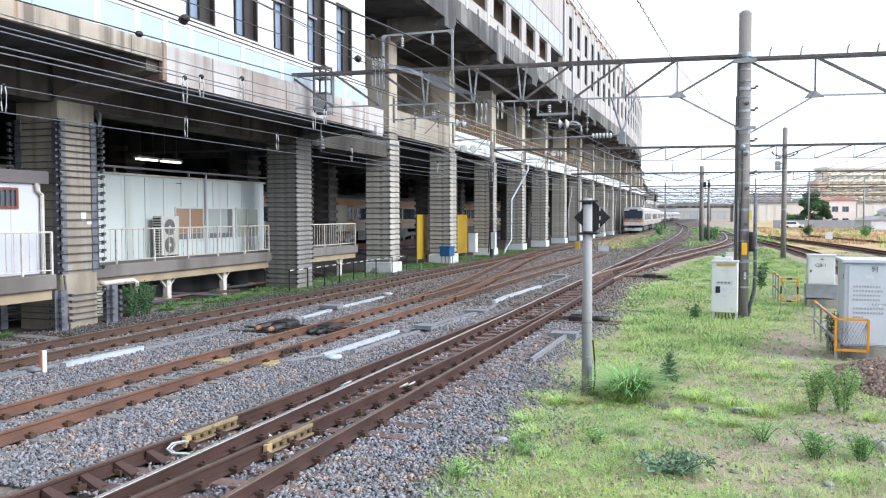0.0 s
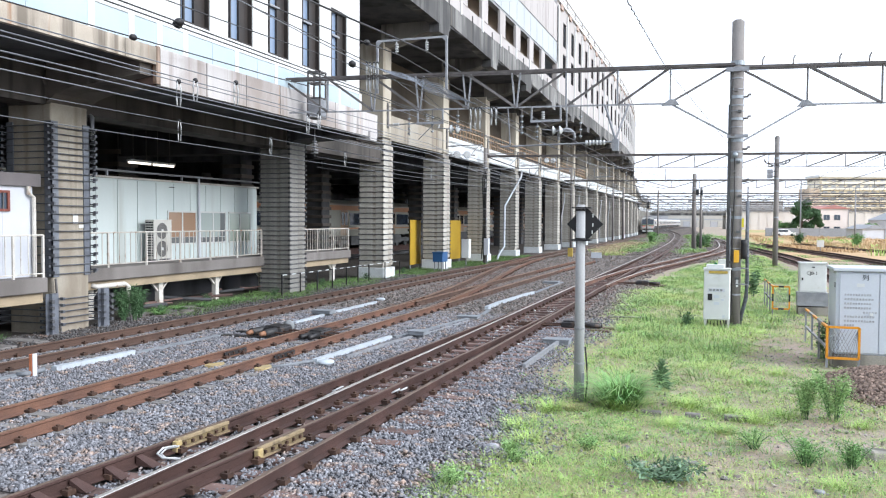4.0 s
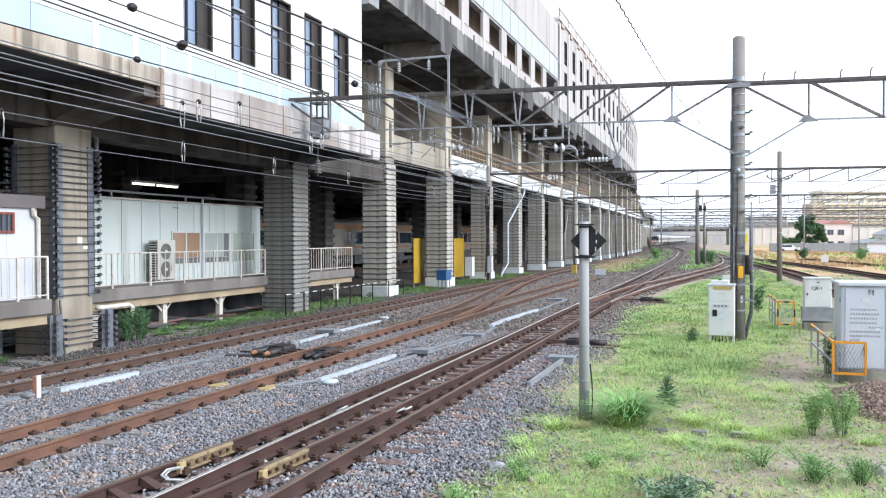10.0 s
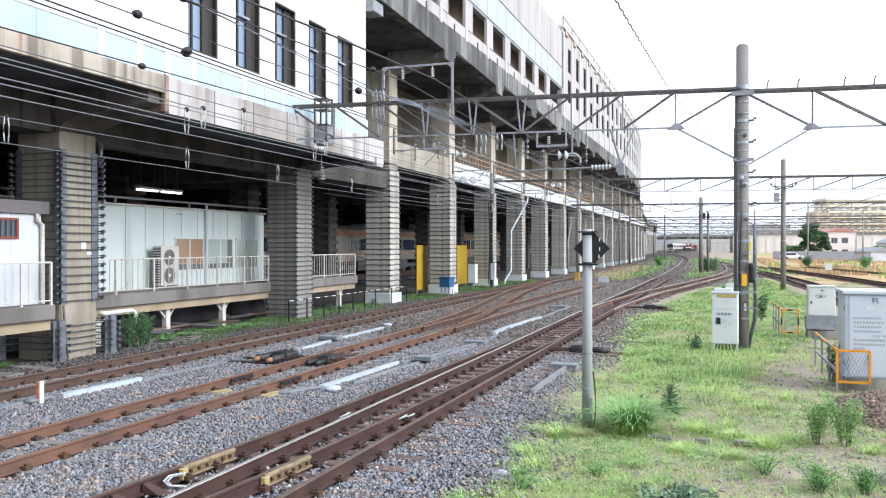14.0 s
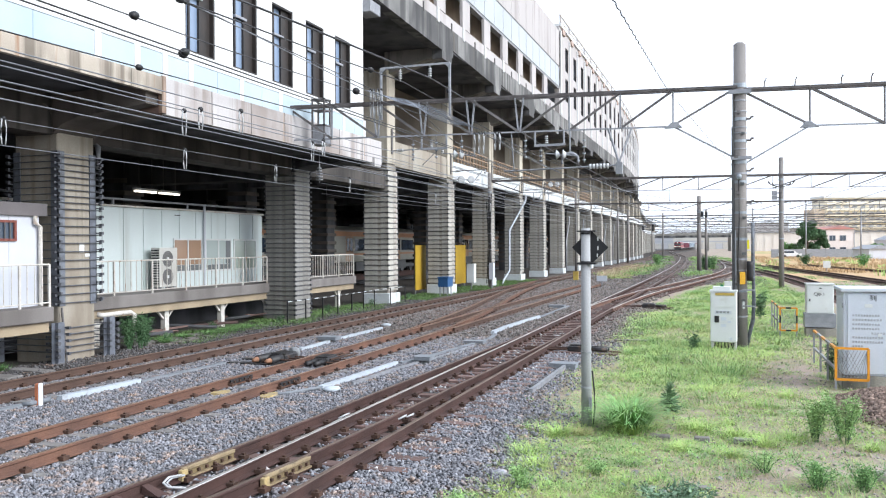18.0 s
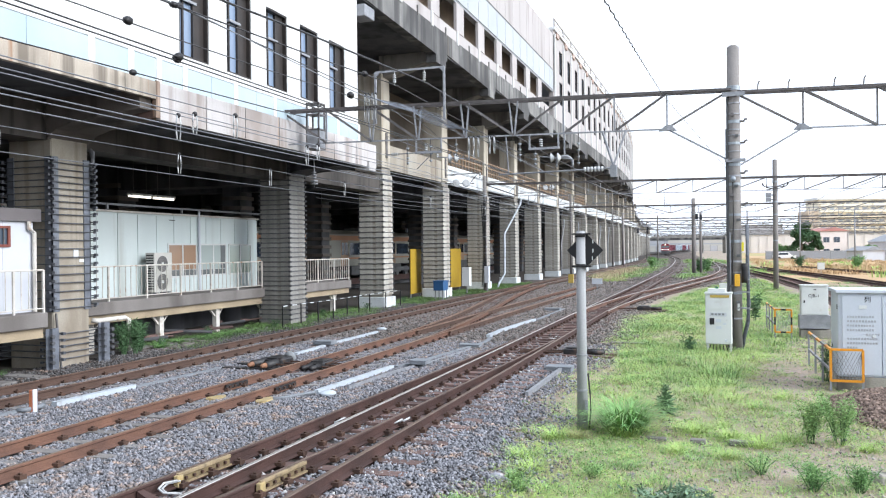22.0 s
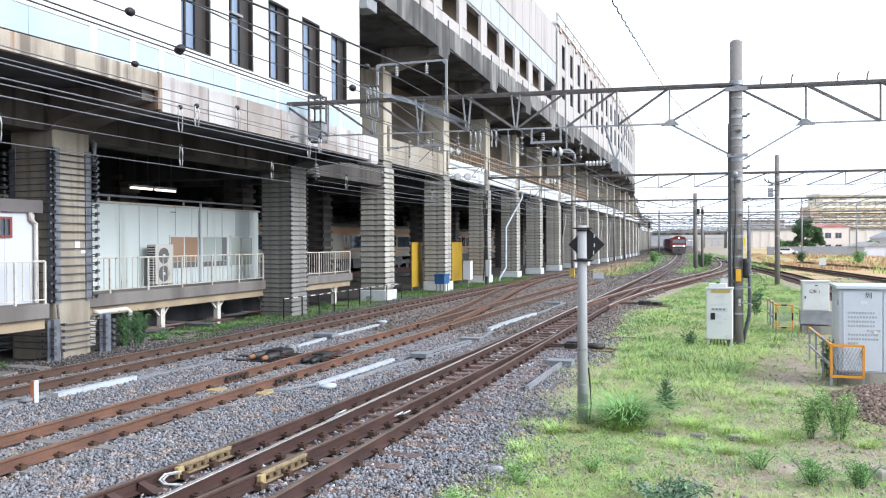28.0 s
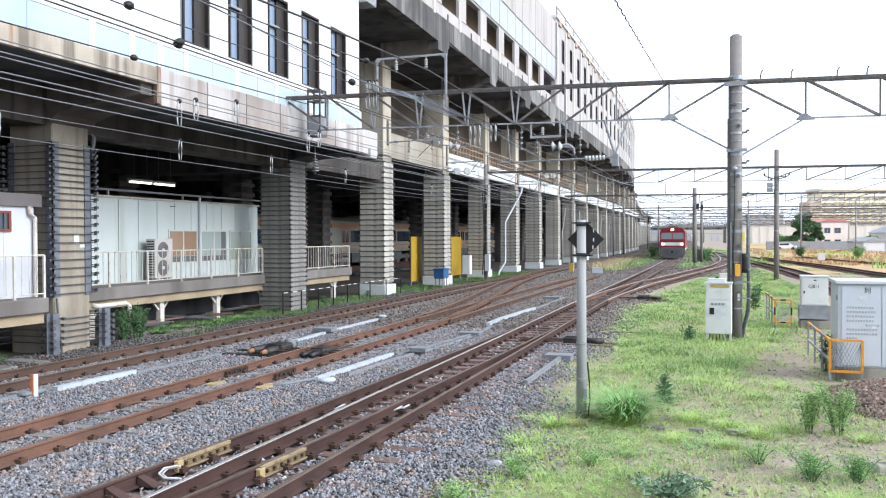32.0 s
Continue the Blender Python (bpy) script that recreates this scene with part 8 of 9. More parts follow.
overpass()
# distance haze is put into these pale wall and window colours
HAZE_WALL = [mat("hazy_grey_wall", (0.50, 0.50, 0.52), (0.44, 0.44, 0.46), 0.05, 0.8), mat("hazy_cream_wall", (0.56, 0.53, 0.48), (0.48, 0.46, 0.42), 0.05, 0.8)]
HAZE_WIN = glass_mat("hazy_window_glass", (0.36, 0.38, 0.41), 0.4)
_r = random.Random(4)
x = -260.0
k = 0
while x < 330:
    w, h = _r.uniform(14, 40), _r.uniform(7, 20)
    b = thing("distant_building", "pale hazy building on the horizon", "building", (x, 640 + _r.uniform(-40, 60), -0.1), group="distant buildings")
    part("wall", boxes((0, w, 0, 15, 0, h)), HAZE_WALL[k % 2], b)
    part("roof", boxes((-0.4, w + 0.4, -0.4, 15.4, h, h + 0.6)), CONCRETE, b)
    for f in range(int(h / 3.2)):
        part("window_row", boxes((1, w - 1, -0.08, -0.002, 1.4 + f * 3.2, 2.3 + f * 3.2)), HAZE_WIN, b)
    x += w + _r.uniform(0, 14)
    k += 1


b = thing("distant_building", "pale hazy building on the horizon", "building", (-36, 605, -0.1), group="distant buildings")
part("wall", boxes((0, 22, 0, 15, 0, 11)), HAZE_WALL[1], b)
part("roof", boxes((-0.4, 22.4, -0.4, 15.4, 11, 11.6)), CONCRETE, b)
for f in range(3):
    part("window_row", boxes((1, 21, -0.08, -0.002, 1.4 + f * 3.2, 2.3 + f * 3.2)), HAZE_WIN, b)
o = thing("noise_barrier", "long pale hazy barrier beyond the overpass", "barrier", (-70, 520, -0.1))
for k in range(32):
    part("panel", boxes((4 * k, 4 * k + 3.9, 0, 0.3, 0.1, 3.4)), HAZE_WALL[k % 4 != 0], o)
    part("post", boxes((4 * k - 0.1, 4 * k + 0.1, -0.2, 0, 0, 3.8)), GALV, o)


def sheds():
    pale = mat("pale_corrugated_wall", (0.74, 0.71, 0.68), (0.64, 0.60, 0.56), 0.2, 0.7, streak=0.2)
    o = thing("warehouse", "long pale corrugated warehouse behind the dry field", "warehouse", (2, 352, -0.1))
    part("wall", boxes((0, 58, 0, 18, 0, 7.4)), pale, o)
    part("roof", boxes((-0.5, 58.5, -0.5, 18.5, 7.4, 7.8)), GALV, o)
    for k in range(19):
        part("pilaster", boxes((k * 3.2, k * 3.2 + 0.5, -0.3, 0, 0, 7.4)), pale, o)
    o = thing("warehouse", "low tan walled store beside the far line", "warehouse", (-46, 262, -0.1))
    part("wall", boxes((0, 14.5, 0, 30, 0, 5.4)), mat("tan_wall", (0.50, 0.43, 0.34), (0.42, 0.35, 0.27), 0.3, 0.8), o)
    part("roof", boxes((-0.3, 14.8, -0.3, 30.3, 5.4, 5.7)), CONCRETE, o)


sheds()


def apartment_block():
    o = thing("apartment_block", "pale yellow apartment block with window rows", "apartment building", (46, 440, -0.1), 19)
    # render and balcony tones are lightened: distance haze put into the colour
    cream = mat("hazed_yellow_render", (0.76, 0.70, 0.58), (0.70, 0.64, 0.52), 0.15, 0.75)
    shade = mat("hazed_tan_balcony", (0.72, 0.63, 0.47), (0.66, 0.57, 0.42), 0.3, 0.75)
    part("wall", boxes((0, 62, 0, 14, 0, 25.5)), cream, o)
    part("roof", boxes((-0.8, 62.8, -1.0, 14.5, 25.5, 26.6)), WHITE_PANEL, o)
    for f in range(8):
        z = 1.0 + f * 3.1
        part("balcony", boxes((0.6, 61.5, -1.4, 0, z - 0.4, z + 0.75)), shade if f < 6 else cream, o)
        for k in range(15):
            x = 1.6 + k * 4.05
            w = part("window", boxes((x, x + 2.3, -0.08, -0.002, z + 0.85, z + 2.2)), HAZE_WIN, o)
            part("pane_bar", boxes((x + 1.1, x + 1.2, -0.14, -0.08, z + 0.85, z + 2.2)), GALV, w)
    part("stair_tower", boxes((-5, -0.05, 0, 12, 0, 20)), mat("brown_render", (0.56, 0.46, 0.36), (0.50, 0.41, 0.32), 0.3, 0.8), o)


apartment_block()


def gable_house(x, y, w, d, h, rh, wall, roof, label, rz=19):
    o = thing("house", label, "house", (x, y, -0.1), rz, group="far houses")
    part("wall", boxes((0, w, 0, d, 0, h)), wall, o)
    bm = bmesh.new()
    a = [bm.verts.new(p) for p in ((-0.3, -0.3, h), (w + 0.3, -0.3, h), (w / 2, -0.3, h + rh))]
    b = [bm.verts.new((v.co.x, d + 0.3, v.co.z)) for v in a]
    bm.faces.new(a)
    bm.faces.new(b[::-1])
    for i in range(3):
        bm.faces.new((a[i], b[i], b[(i + 1) % 3], a[(i + 1) % 3]))
    part("roof", bm, roof, o)
    for k in range(max(2, int(w / 2.5))):
        for z in ((0.9, 2.1), (3.6, 4.8)):
            if z[1] < h - 0.2:
                xx = 0.8 + k * 2.4
                f = part("window", boxes((xx, xx + 1.3, -0.06, -0.002, z[0], z[1])), DARK_GLASS, o)
                part("window_frame", boxes((xx - 0.06, xx, -0.09, 0, z[0], z[1]), (xx + 1.3, xx + 1.36, -0.09, 0, z[0], z[1]), (xx + 0.62, xx + 0.68, -0.09, 0, z[0], z[1])), GALV, f)
    part("downpipe", boxes((w - 0.2, w - 0.1, -0.1, 0, 0, h)), GALV, o)


RED_ROOF = mat("faded_red_roof", (0.46, 0.20, 0.17), (0.38, 0.16, 0.14), 0.5, 0.7)
gable_house(21.6, 204, 6.6, 8, 6.2, 0.9, mat("pink_brown_render", (0.68, 0.61, 0.58), (0.62, 0.55, 0.52), 0.4, 0.8), RED_ROOF, "pinkish house with a faded red roof")
gable_house(24.3, 163, 4.2, 6, 1.9, 0.8, OFFICE_WHITE, GALV, "low white house with a grey gable roof")
gable_house(34.5, 196, 8.5, 9, 3.6, 1.8, OFFICE_WHITE, GALV, "low white house with a grey gable roof")
gable_house(52, 230, 12, 9, 6.0, 2.0, OFFICE_WHITE, GALV, "white house with a grey gable roof")

o = thing("field_fence", "grey sheet fence behind the dry field", "fence", (9, 184, -0.1), 14)
for k in range(28):
    part("sheet", boxes((2.2 * k, 2.2 * k + 2.14, 0, 0.05, 0.05, 1.8)), GALV, o)
    part("post", boxes((2.2 * k - 0.05, 2.2 * k + 0.03, 0.05, 0.12, 0, 1.9)), GREY_PAINT, o)

WHITE_CAR = mat("white_car_paint", (0.74, 0.75, 0.76), None, 1.0, 0.3, bump=0.0)
for x, y in ((12.4, 181),):
    c = thing("parked_car", "white car parked by the field", "car", (x, y, 0), 15)
    bm = bmesh.new()
    prof = [(-2.1, 0.3), (2.1, 0.3), (2.1, 0.85), (1.2, 0.95), (0.6, 1.45), (-1.3, 1.45), (-1.9, 0.95), (-2.1, 0.9)]
    a = [bm.verts.new((px, -0.8, pz)) for px, pz in prof]
    b = [bm.verts.new((px, 0.8, pz)) for px, pz in prof]
    for i in range(8):
        bm.faces.new((a[i], a[(i + 1) % 8], b[(i + 1) % 8], b[i]))
    bm.faces.new(a[::-1])
    bm.faces.new(b)
    part("body", bm, WHITE_CAR, c)
    part("side_window", boxes((-1.4, 0.55, -0.815, -0.8, 0.95, 1.35)), DARK_GLASS, c)
    for wx in (-1.3, 1.3):
        bm = bmesh.new()
        tube(bm, [(wx, -0.85, 0.3), (wx, -0.62, 0.3)], 0.31, 14)
        part("wheel", bm, RUBBER, c)


def leaf_cloud(n, centers, size, rng):
    """Small bent leaves scattered through blobs: verts and triangles."""
    c = np.array([b[:3] for b in centers])
    r = np.array([b[3:6] for b in centers])
    k = rng.integers(0, len(c), n)
    d = rng.normal(size=(n, 3))
    d /= np.linalg.norm(d, axis=1)[:, None]
    p = c[k] + d * r[k] * (rng.random((n, 1)) ** 0.45)
    a = rng.normal(size=(n, 3))
    a /= np.linalg.norm(a, axis=1)[:, None]
    b = np.cross(a, rng.normal(size=(n, 3)))
    b /= np.linalg.norm(b, axis=1)[:, None]
    s = size * (0.6 + 0.8 * rng.random((n, 1)))
    v = np.stack([p - a * s * 0.5, p + b * s * 0.28, p + a * s * 0.5, p - b * s * 0.28], 1).reshape(-1, 3)
    i = np.arange(n)[:, None] * 4
    f = np.concatenate([i + [0, 1, 2], i + [0, 2, 3]])
    return v, f


def tree(x, y, h, w, n, label, material, size=0.35, seed=1):
    rng = np.random.default_rng(seed)
    t = thing("tree", label, "tree", (x, y, -0.1))
    bm = bmesh.new()
    tube(bm, [(0, 0, 0), (0.1, 0, h * 0.3), (0.0, 0.1, h * 0.55)], 0.03 * h, 8, 0.012 * h)
    for k in range(7):
        a = k * 2.4
        z = h * (0.28 + 0.05 * k)
        tube(bm, [(0.05, 0.05, z), (w * 0.25 * math.cos(a), w * 0.25 * math.sin(a), z + h * 0.14), (w * 0.42 * math.cos(a), w * 0.42 * math.sin(a), z + h * 0.22)], 0.012 * h, 6, 0.003 * h)
    part("trunk", bm, BARK, t)
    blobs = []
    for k in range(16):
        a, q = rng.random() * 6.28, rng.random() ** 0.5
        z = h * (0.12 + 0.74 * rng.random())
        rr = w * (0.14 + 0.12 * rng.random())
        blobs.append((w * 0.34 * q * math.cos(a), w * 0.34 * q * math.sin(a), z, rr, rr, rr * 0.8))
    v, f = leaf_cloud(n, blobs, size, rng)
    ob = new("crown", raw_mesh("crown", v, f, material))
    ob.parent = t


tree(16.6, 192, 9.6, 5.2, 9000, "tall dark green leafy tree by the houses", LEAF_DARK, 0.4, 1)
tree(12.9, 196, 3.4, 4.2, 4000, "low bright green tree by the fence", LEAF, 0.3, 2)
tree(19.2, 195, 7.4, 4.4, 6000, "dark green leafy tree by the houses", LEAF_DARK, 0.4, 3)
tree(30.0, 190, 3.0, 3.0, 2500, "small green tree at the fence", LEAF, 0.3, 4)


# ---------- plants ----------
def blades(xy, z, h, w, lean, rng, out=None):
    """Grass blades: a base pair, a middle pair and a tip each, leaning outward from their tuft."""
    n = len(xy)
    a = rng.random(n) * 2 * np.pi
    if out is not None:
        a = np.arctan2(out[:, 1], out[:, 0]) + rng.normal(size=n) * 0.8 - np.pi / 2
    side = np.stack([np.cos(a), np.sin(a), np.zeros(n)], 1)
    fw_ = np.stack([-np.sin(a), np.cos(a), np.zeros(n)], 1)
    base = np.concatenate([xy, z[:, None]], 1)
    lean = lean * (0.4 + rng.random(n))
    h = h[:, None]
    w = w[:, None]
    mid = base + fw_ * (lean[:, None] * 0.35 * h) + np.array([0, 0, 0.62]) * h
    drop = np.stack([np.zeros(n), np.zeros(n), np.clip(0.98 - 0.16 * lean, 0.45, 1.0)], 1)
    tip = base + fw_ * (lean[:, None] * 1.0 * h) + drop * h
    v = np.stack([base - side * w, base + side * w, mid - side * w * 0.7, mid + side * w * 0.7, tip], 1).reshape(-1, 3)
    i = np.arange(n)[:, None] * 5
    f = np.concatenate([i + [0, 1, 3], i + [0, 3, 2], i + [2, 3, 4]])
    return v, f


def field_noise(xy, s, seed):
    """A smooth random field by summed sines, 0 to 1."""
    r = np.random.default_rng(seed)
    out = np.zeros(len(xy))
    for k in range(9):
        d = r.normal(size=2) * s * (1 + 0.5 * k / 3)
        out += np.sin(xy @ d + r.random() * 6.28) / (1 + 0.25 * k)
    return np.clip(0.5 + out / 5.0, 0, 1)


def clumps(n_clump, per, region, keep, spread, h0, h1, w, lean, seed):
    """Blades in tufts: tuft centres over a region, thinned by keep(xy)."""
    rng = np.random.default_rng(seed)
    x0, x1, y0, y1 = region
    c = np.stack([rng.uniform(x0, x1, n_clump), y0 + (y1 - y0) * rng.random(n_clump) ** 1.5], 1)
    ok = keep(c) > rng.random(n_clump)
    c = c[ok]
    hh = (h0 + (h1 - h0) * rng.random(len(c)) ** 2)
    m = len(c)
    k = np.repeat(np.arange(m), per)
    sp = spread * (0.6 + 0.8 * rng.random(m))
    off = rng.normal(size=(m * per, 2)) * sp[k][:, None]
    xy = c[k] + off
    h = hh[k] * (0.55 + 0.6 * rng.random(m * per))
    far = 1 + np.maximum(0, xy[:, 1] - 16) * 0.018
    zc = np.array([ground_height(float(p[0]), float(p[1])) for p in c]) - 0.008 if m else np.zeros(0)
    return blades(xy, zc[k], h, w * far * (0.7 + 0.6 * rng.random(m * per)), lean, rng, off)


def edge_of(xy):
    y = xy[:, 1]
    return np.interp(y, [6, 8, 18, 20, 26, 44], [-2.6, -2.9, -3.8, -3.8, -3.35, -4.1]) + 0.22 * np.sin(y * 0.7) + 0.15 * np.sin(y * 1.9 + 1)


def near_keep(thick, scale=0.9, seed=5):
    def keep(xy):
        e = np.clip((xy[:, 0] - edge_of(xy)) / np.where(xy[:, 1] < 12.5, 0.6, 1.3), 0, 1)
        lush = np.exp(-((xy[:, 0] + 1.7) / 1.2) ** 2 - ((xy[:, 1] - 10.6) / 2.2) ** 2)
        bare = field_noise(xy, scale, seed)
        dry = 1 - 0.7 * np.exp(-((xy[:, 0] - 0.35) / 0.9) ** 2 - ((xy[:, 1] - 10.1) / 1.2) ** 2) - 0.5 * np.exp(-((xy[:, 0] - 1.7) / 0.9) ** 2 - ((xy[:, 1] - 12.2) / 1.6) ** 2) - 0.7 * np.exp(-((xy[:, 0] - 1.5) / 0.8) ** 2 - ((xy[:, 1] - 19.5) / 4.0) ** 2)
        return e * np.clip((bare - 0.42 + thick + 0.3 * lush) * 3, 0.1, 1) * dry
    return keep


def stuff(name, v, f, material, label, category):
    return tagged(new(name, raw_mesh(name, v, f, material)), label, category, kind="stuff")


WEED_GREEN = mat("blue_green_weeds", (0.25, 0.40, 0.145), (0.175, 0.32, 0.115), 0.9, 0.75, bump=0.0, island=0.35, world_space=True, grain=0.1, hue=0.02)
OLIVE = mat("yellowing_grass", (0.42, 0.44, 0.18), (0.36, 0.34, 0.16), 1.4, 0.8, bump=0.0, island=0.3, world_space=True, grain=0.1, hue=0.02)
def rosettes(n_clump, per, region, keep, spread, h, leaf, seed):
    """Low broad-leaved weeds: small leaves spread over a flat dome."""
    rng = np.random.default_rng(seed)
    x0, x1, y0, y1 = region
    c = np.stack([rng.uniform(x0, x1, n_clump), y0 + (y1 - y0) * rng.random(n_clump) ** 1.4], 1)
    c = c[keep(c) > rng.random(n_clump)]
    m = len(c)
    size = 0.5 + rng.random(m) ** 2
    zc = np.array([ground_height(float(p[0]), float(p[1])) for p in c])
    k = np.repeat(np.arange(m), per)
    n = m * per
    a, q = rng.random(n) * 6.283, rng.random(n) ** 0.6
    r = spread * size[k] * q
    out = np.stack([np.cos(a), np.sin(a), np.zeros(n)], 1)
    p = np.concatenate([c[k], zc[k][:, None]], 1) + out * r[:, None]
    p[:, 2] += h * size[k] * (1.05 - q) * (0.5 + 0.7 * rng.random(n))
    d = out + rng.normal(size=(n, 3)) * np.array([0.6, 0.6, 0.35]) + np.array([0, 0, 0.35])
    d /= np.linalg.norm(d, axis=1)[:, None]
    b = np.cross(d, np.array([0, 0, 1.0]) + 0.5 * rng.normal(size=(n, 3)))
    b /= np.linalg.norm(b, axis=1)[:, None]
    s_ = leaf * (0.5 + rng.random((n, 1)))
    v = np.stack([p, p + d * s_ * 0.5 + b * s_ * 0.24, p + d * s_, p + d * s_ * 0.5 - b * s_ * 0.24], 1).reshape(-1, 3)
    i = np.arange(n)[:, None] * 4
    return v, np.concatenate([i + [0, 1, 2], i + [0, 2, 3]])


v, f = clumps(15000, 13, (-5, 7.5, 7.2, 40), near_keep(0.2, 1.5), 0.07, 0.03, 0.115, 0.0024, 1.5, 11)
stuff("grass", v, f, GRASS, "bright green weedy grass on the soil", "grass")
v, f = clumps(10500, 12, (-4.8, 7, 7.5, 26), near_keep(0.27, 1.6, 6), 0.12, 0.02, 0.07, 0.0028, 1.7, 12)
stuff("short_grass", v, f, WEED_GREEN, "short green weeds between bare soil", "grass")
v, f = rosettes(4200, 16, (-3.6, 3.2, 7.4, 21), near_keep(0.12, 1.7, 26), 0.10, 0.06, 0.032, 27)
stuff("leaf_weeds", v, f, WEED_GREEN, "low broad-leaved green weeds on the soil", "weeds")
v, f = rosettes(2400, 16, (-3.4, 3.2, 7.4, 20), near_keep(0.08, 1.5, 28), 0.09, 0.05, 0.028, 29)
stuff("leaf_weeds", v, f, GRASS, "low bright-leaved weeds on the soil", "weeds")
v, f = clumps(9500, 10, (-4.8, 7.5, 7.5, 30), near_keep(0.15, 1.6, 7), 0.11, 0.03, 0.11, 0.0027, 1.5, 14)
stuff("yellow_grass", v, f, OLIVE, "yellowing short grass on the soil", "grass")
v, f = clumps(15000, 9, (-4.5, 8, 7.5, 34), near_keep(0.3, 1.1, 18), 0.13, 0.03, 0.15, 0.0021, 1.6, 13)
stuff("dry_grass", v, f, STRAW, "dry straw-coloured grass among the weeds", "grass")
v, f = clumps(4600, 26, (-3.8, 6.5, 7.4, 30), near_keep(0.1, 1.4, 19), 0.05, 0.06, 0.2, 0.0024, 1.9, 15)
stuff("grass_tufts", v, f, GRASS, "fanning tufts of long bright grass", "grass")
v, f = clumps(1700, 36, (-3.4, 6.5, 7.4, 26), near_keep(0.0, 1.5, 20), 0.06, 0.06, 0.19, 0.0028, 1.6, 16)
stuff("weed_tufts", v, f, WEED_GREEN, "soft blue-green weed tufts in the grass", "weeds")


def tall_green(xy):
    """Lush strip round the mast and beside the branch track."""
    x, y = xy[:, 0], xy[:, 1]
    left = np.interp(y, [18, 25, 33, 45, 56, 68, 75], [-2.2, -2.9, -3.6, -2.7, -1.4, 0.6, 2.0])
    right = np.interp(y, [18, 25, 45, 60, 75], [0.2, 1.9, 4.3, 4.0, 3.2])
    return ((x > left) & (x < right)) * np.clip(field_noise(xy, 0.5, 8) * 1.6 - 0.05, 0.15, 1)


v, f = clumps(14000, 18, (-4, 5, 15, 74), tall_green, 0.18, 0.05, 0.24, 0.003, 1.7, 21)
stuff("tall_grass", v, f, GRASS, "lush bright green grass round the mast", "grass")
v, f = clumps(1300, 60, (-4, 5, 15.5, 72), tall_green, 0.15, 0.14, 0.36, 0.0035, 1.5, 22)
stuff("tall_weeds", v, f, WEED_GREEN, "darker green weeds in the lush grass", "weeds")


def verge(xy):
    x, y = xy[:, 0], xy[:, 1]
    a = (x > -17.4) & (x < -15.1 + 0.35 * np.sin(y)) & (y > 20)
    return a * np.clip(field_noise(xy, 0.6, 9) * 2.4 - 0.3, 0.05, 1) * np.clip((y - 19) / 8, 0.2, 1)


v, f = clumps(9500, 15, (-17.4, -14.6, 19.5, 66), verge, 0.12, 0.05, 0.22, 0.0045, 1.0, 31)
stuff("verge_grass", v, f, mat("deep_green_grass", (0.15, 0.25, 0.085), (0.10, 0.18, 0.06), 0.6, 0.75, bump=0.0, island=0.4, world_space=True), "green weeds along the foot of the columns", "grass")


def island_keep(xy):
    x, y = xy[:, 0], xy[:, 1]
    lo = np.interp(y, [66, 80, 120, 170, 240, 300], [-8.6, -12.0, -12.2, -13.4, -18.0, -21.5])
    hi = np.interp(y, [66, 80, 120, 170, 240, 300], [-7.9, -7.2, -7.6, -10.2, -15.5, -20.0])
    return ((x > lo) & (x < hi)) * 0.95


v, f = clumps(2600, 14, (-22, -7, 78, 200), lambda q: island_keep(q) * np.where(q[:, 0] < -9.6, 0.25, 1.0), 0.3, 0.12, 0.5, 0.009, 0.9, 41)
stuff("island_weeds", v, f, WEED_GREEN, "tall green weeds between the far tracks", "weeds")
v, f = clumps(2600, 12, (-13, -8, 70, 112), lambda q: island_keep(q) * np.where(q[:, 0] < -9.4, 0.8, 0.12), 0.3, 0.15, 0.55, 0.006, 1.0, 42)
stuff("island_straw", v, f, STRAW, "dry straw weeds between the far tracks", "weeds")
v, f = clumps(1200, 12, (-13, -8, 70, 112), island_keep, 0.3, 0.1, 0.35, 0.006, 1.0, 43)
stuff("island_grass", v, f, GRASS, "bright grass between the far tracks", "grass")


def wedge_keep(xy):
    """Ground inside the far fork of the main and branch tracks, and on its outer side."""
    x, y = xy[:, 0], xy[:, 1]
    c = np.interp(y, [p[1] for p in PATH_C], [p[0] for p in PATH_C])
    r = np.interp(y, [p[1] for p in PATH_R], [p[0] for p in PATH_R])
    inside = (x > c + 1.6) & (x < r - 1.5) & (y > 74)
    outside = (x > r + 1.5) & (x < r + 4.2) & (y > 82)
    return (inside | outside) * np.clip(field_noise(xy, 0.25, 61) * 2.6 - 0.9, 0, 1)


v, f = clumps(5200, 12, (-14, 5, 74, 190), wedge_keep, 0.3, 0.1, 0.5, 0.010, 0.9, 44)
stuff("junction_weeds", v, f, WEED_GREEN, "green weeds in the fork of the far tracks", "weeds")
v, f = clumps(2600, 12, (-14, 5, 74, 190), wedge_keep, 0.3, 0.1, 0.4, 0.008, 1.0, 45)
stuff("junction_grass", v, f, GRASS, "bright grass in the fork of the far tracks", "grass")


def field_keep(xy):
    x, y = xy[:, 0], xy[:, 1]
    edge = np.interp(y, [78, 100, 130, 185], [13.5, 6.5, 3.0, 2.0])
    on_rail = np.zeros(len(x), bool)
    for pth in (PATH_D, PATH_E, PATH_F):
        p = np.array(pth, float)
        on_rail |= np.abs(x - np.interp(y, p[:, 1], p[:, 0])) < 1.3
    return (x > edge) & ~on_rail


v, f = clumps(9500, 9, (2, 75, 88, 190), lambda q: field_keep(q) * np.clip(field_noise(q, 0.12, 15) * 2.2 - 0.3, 0, 1), 0.35, 0.2, 0.55, 0.014, 0.7, 51)
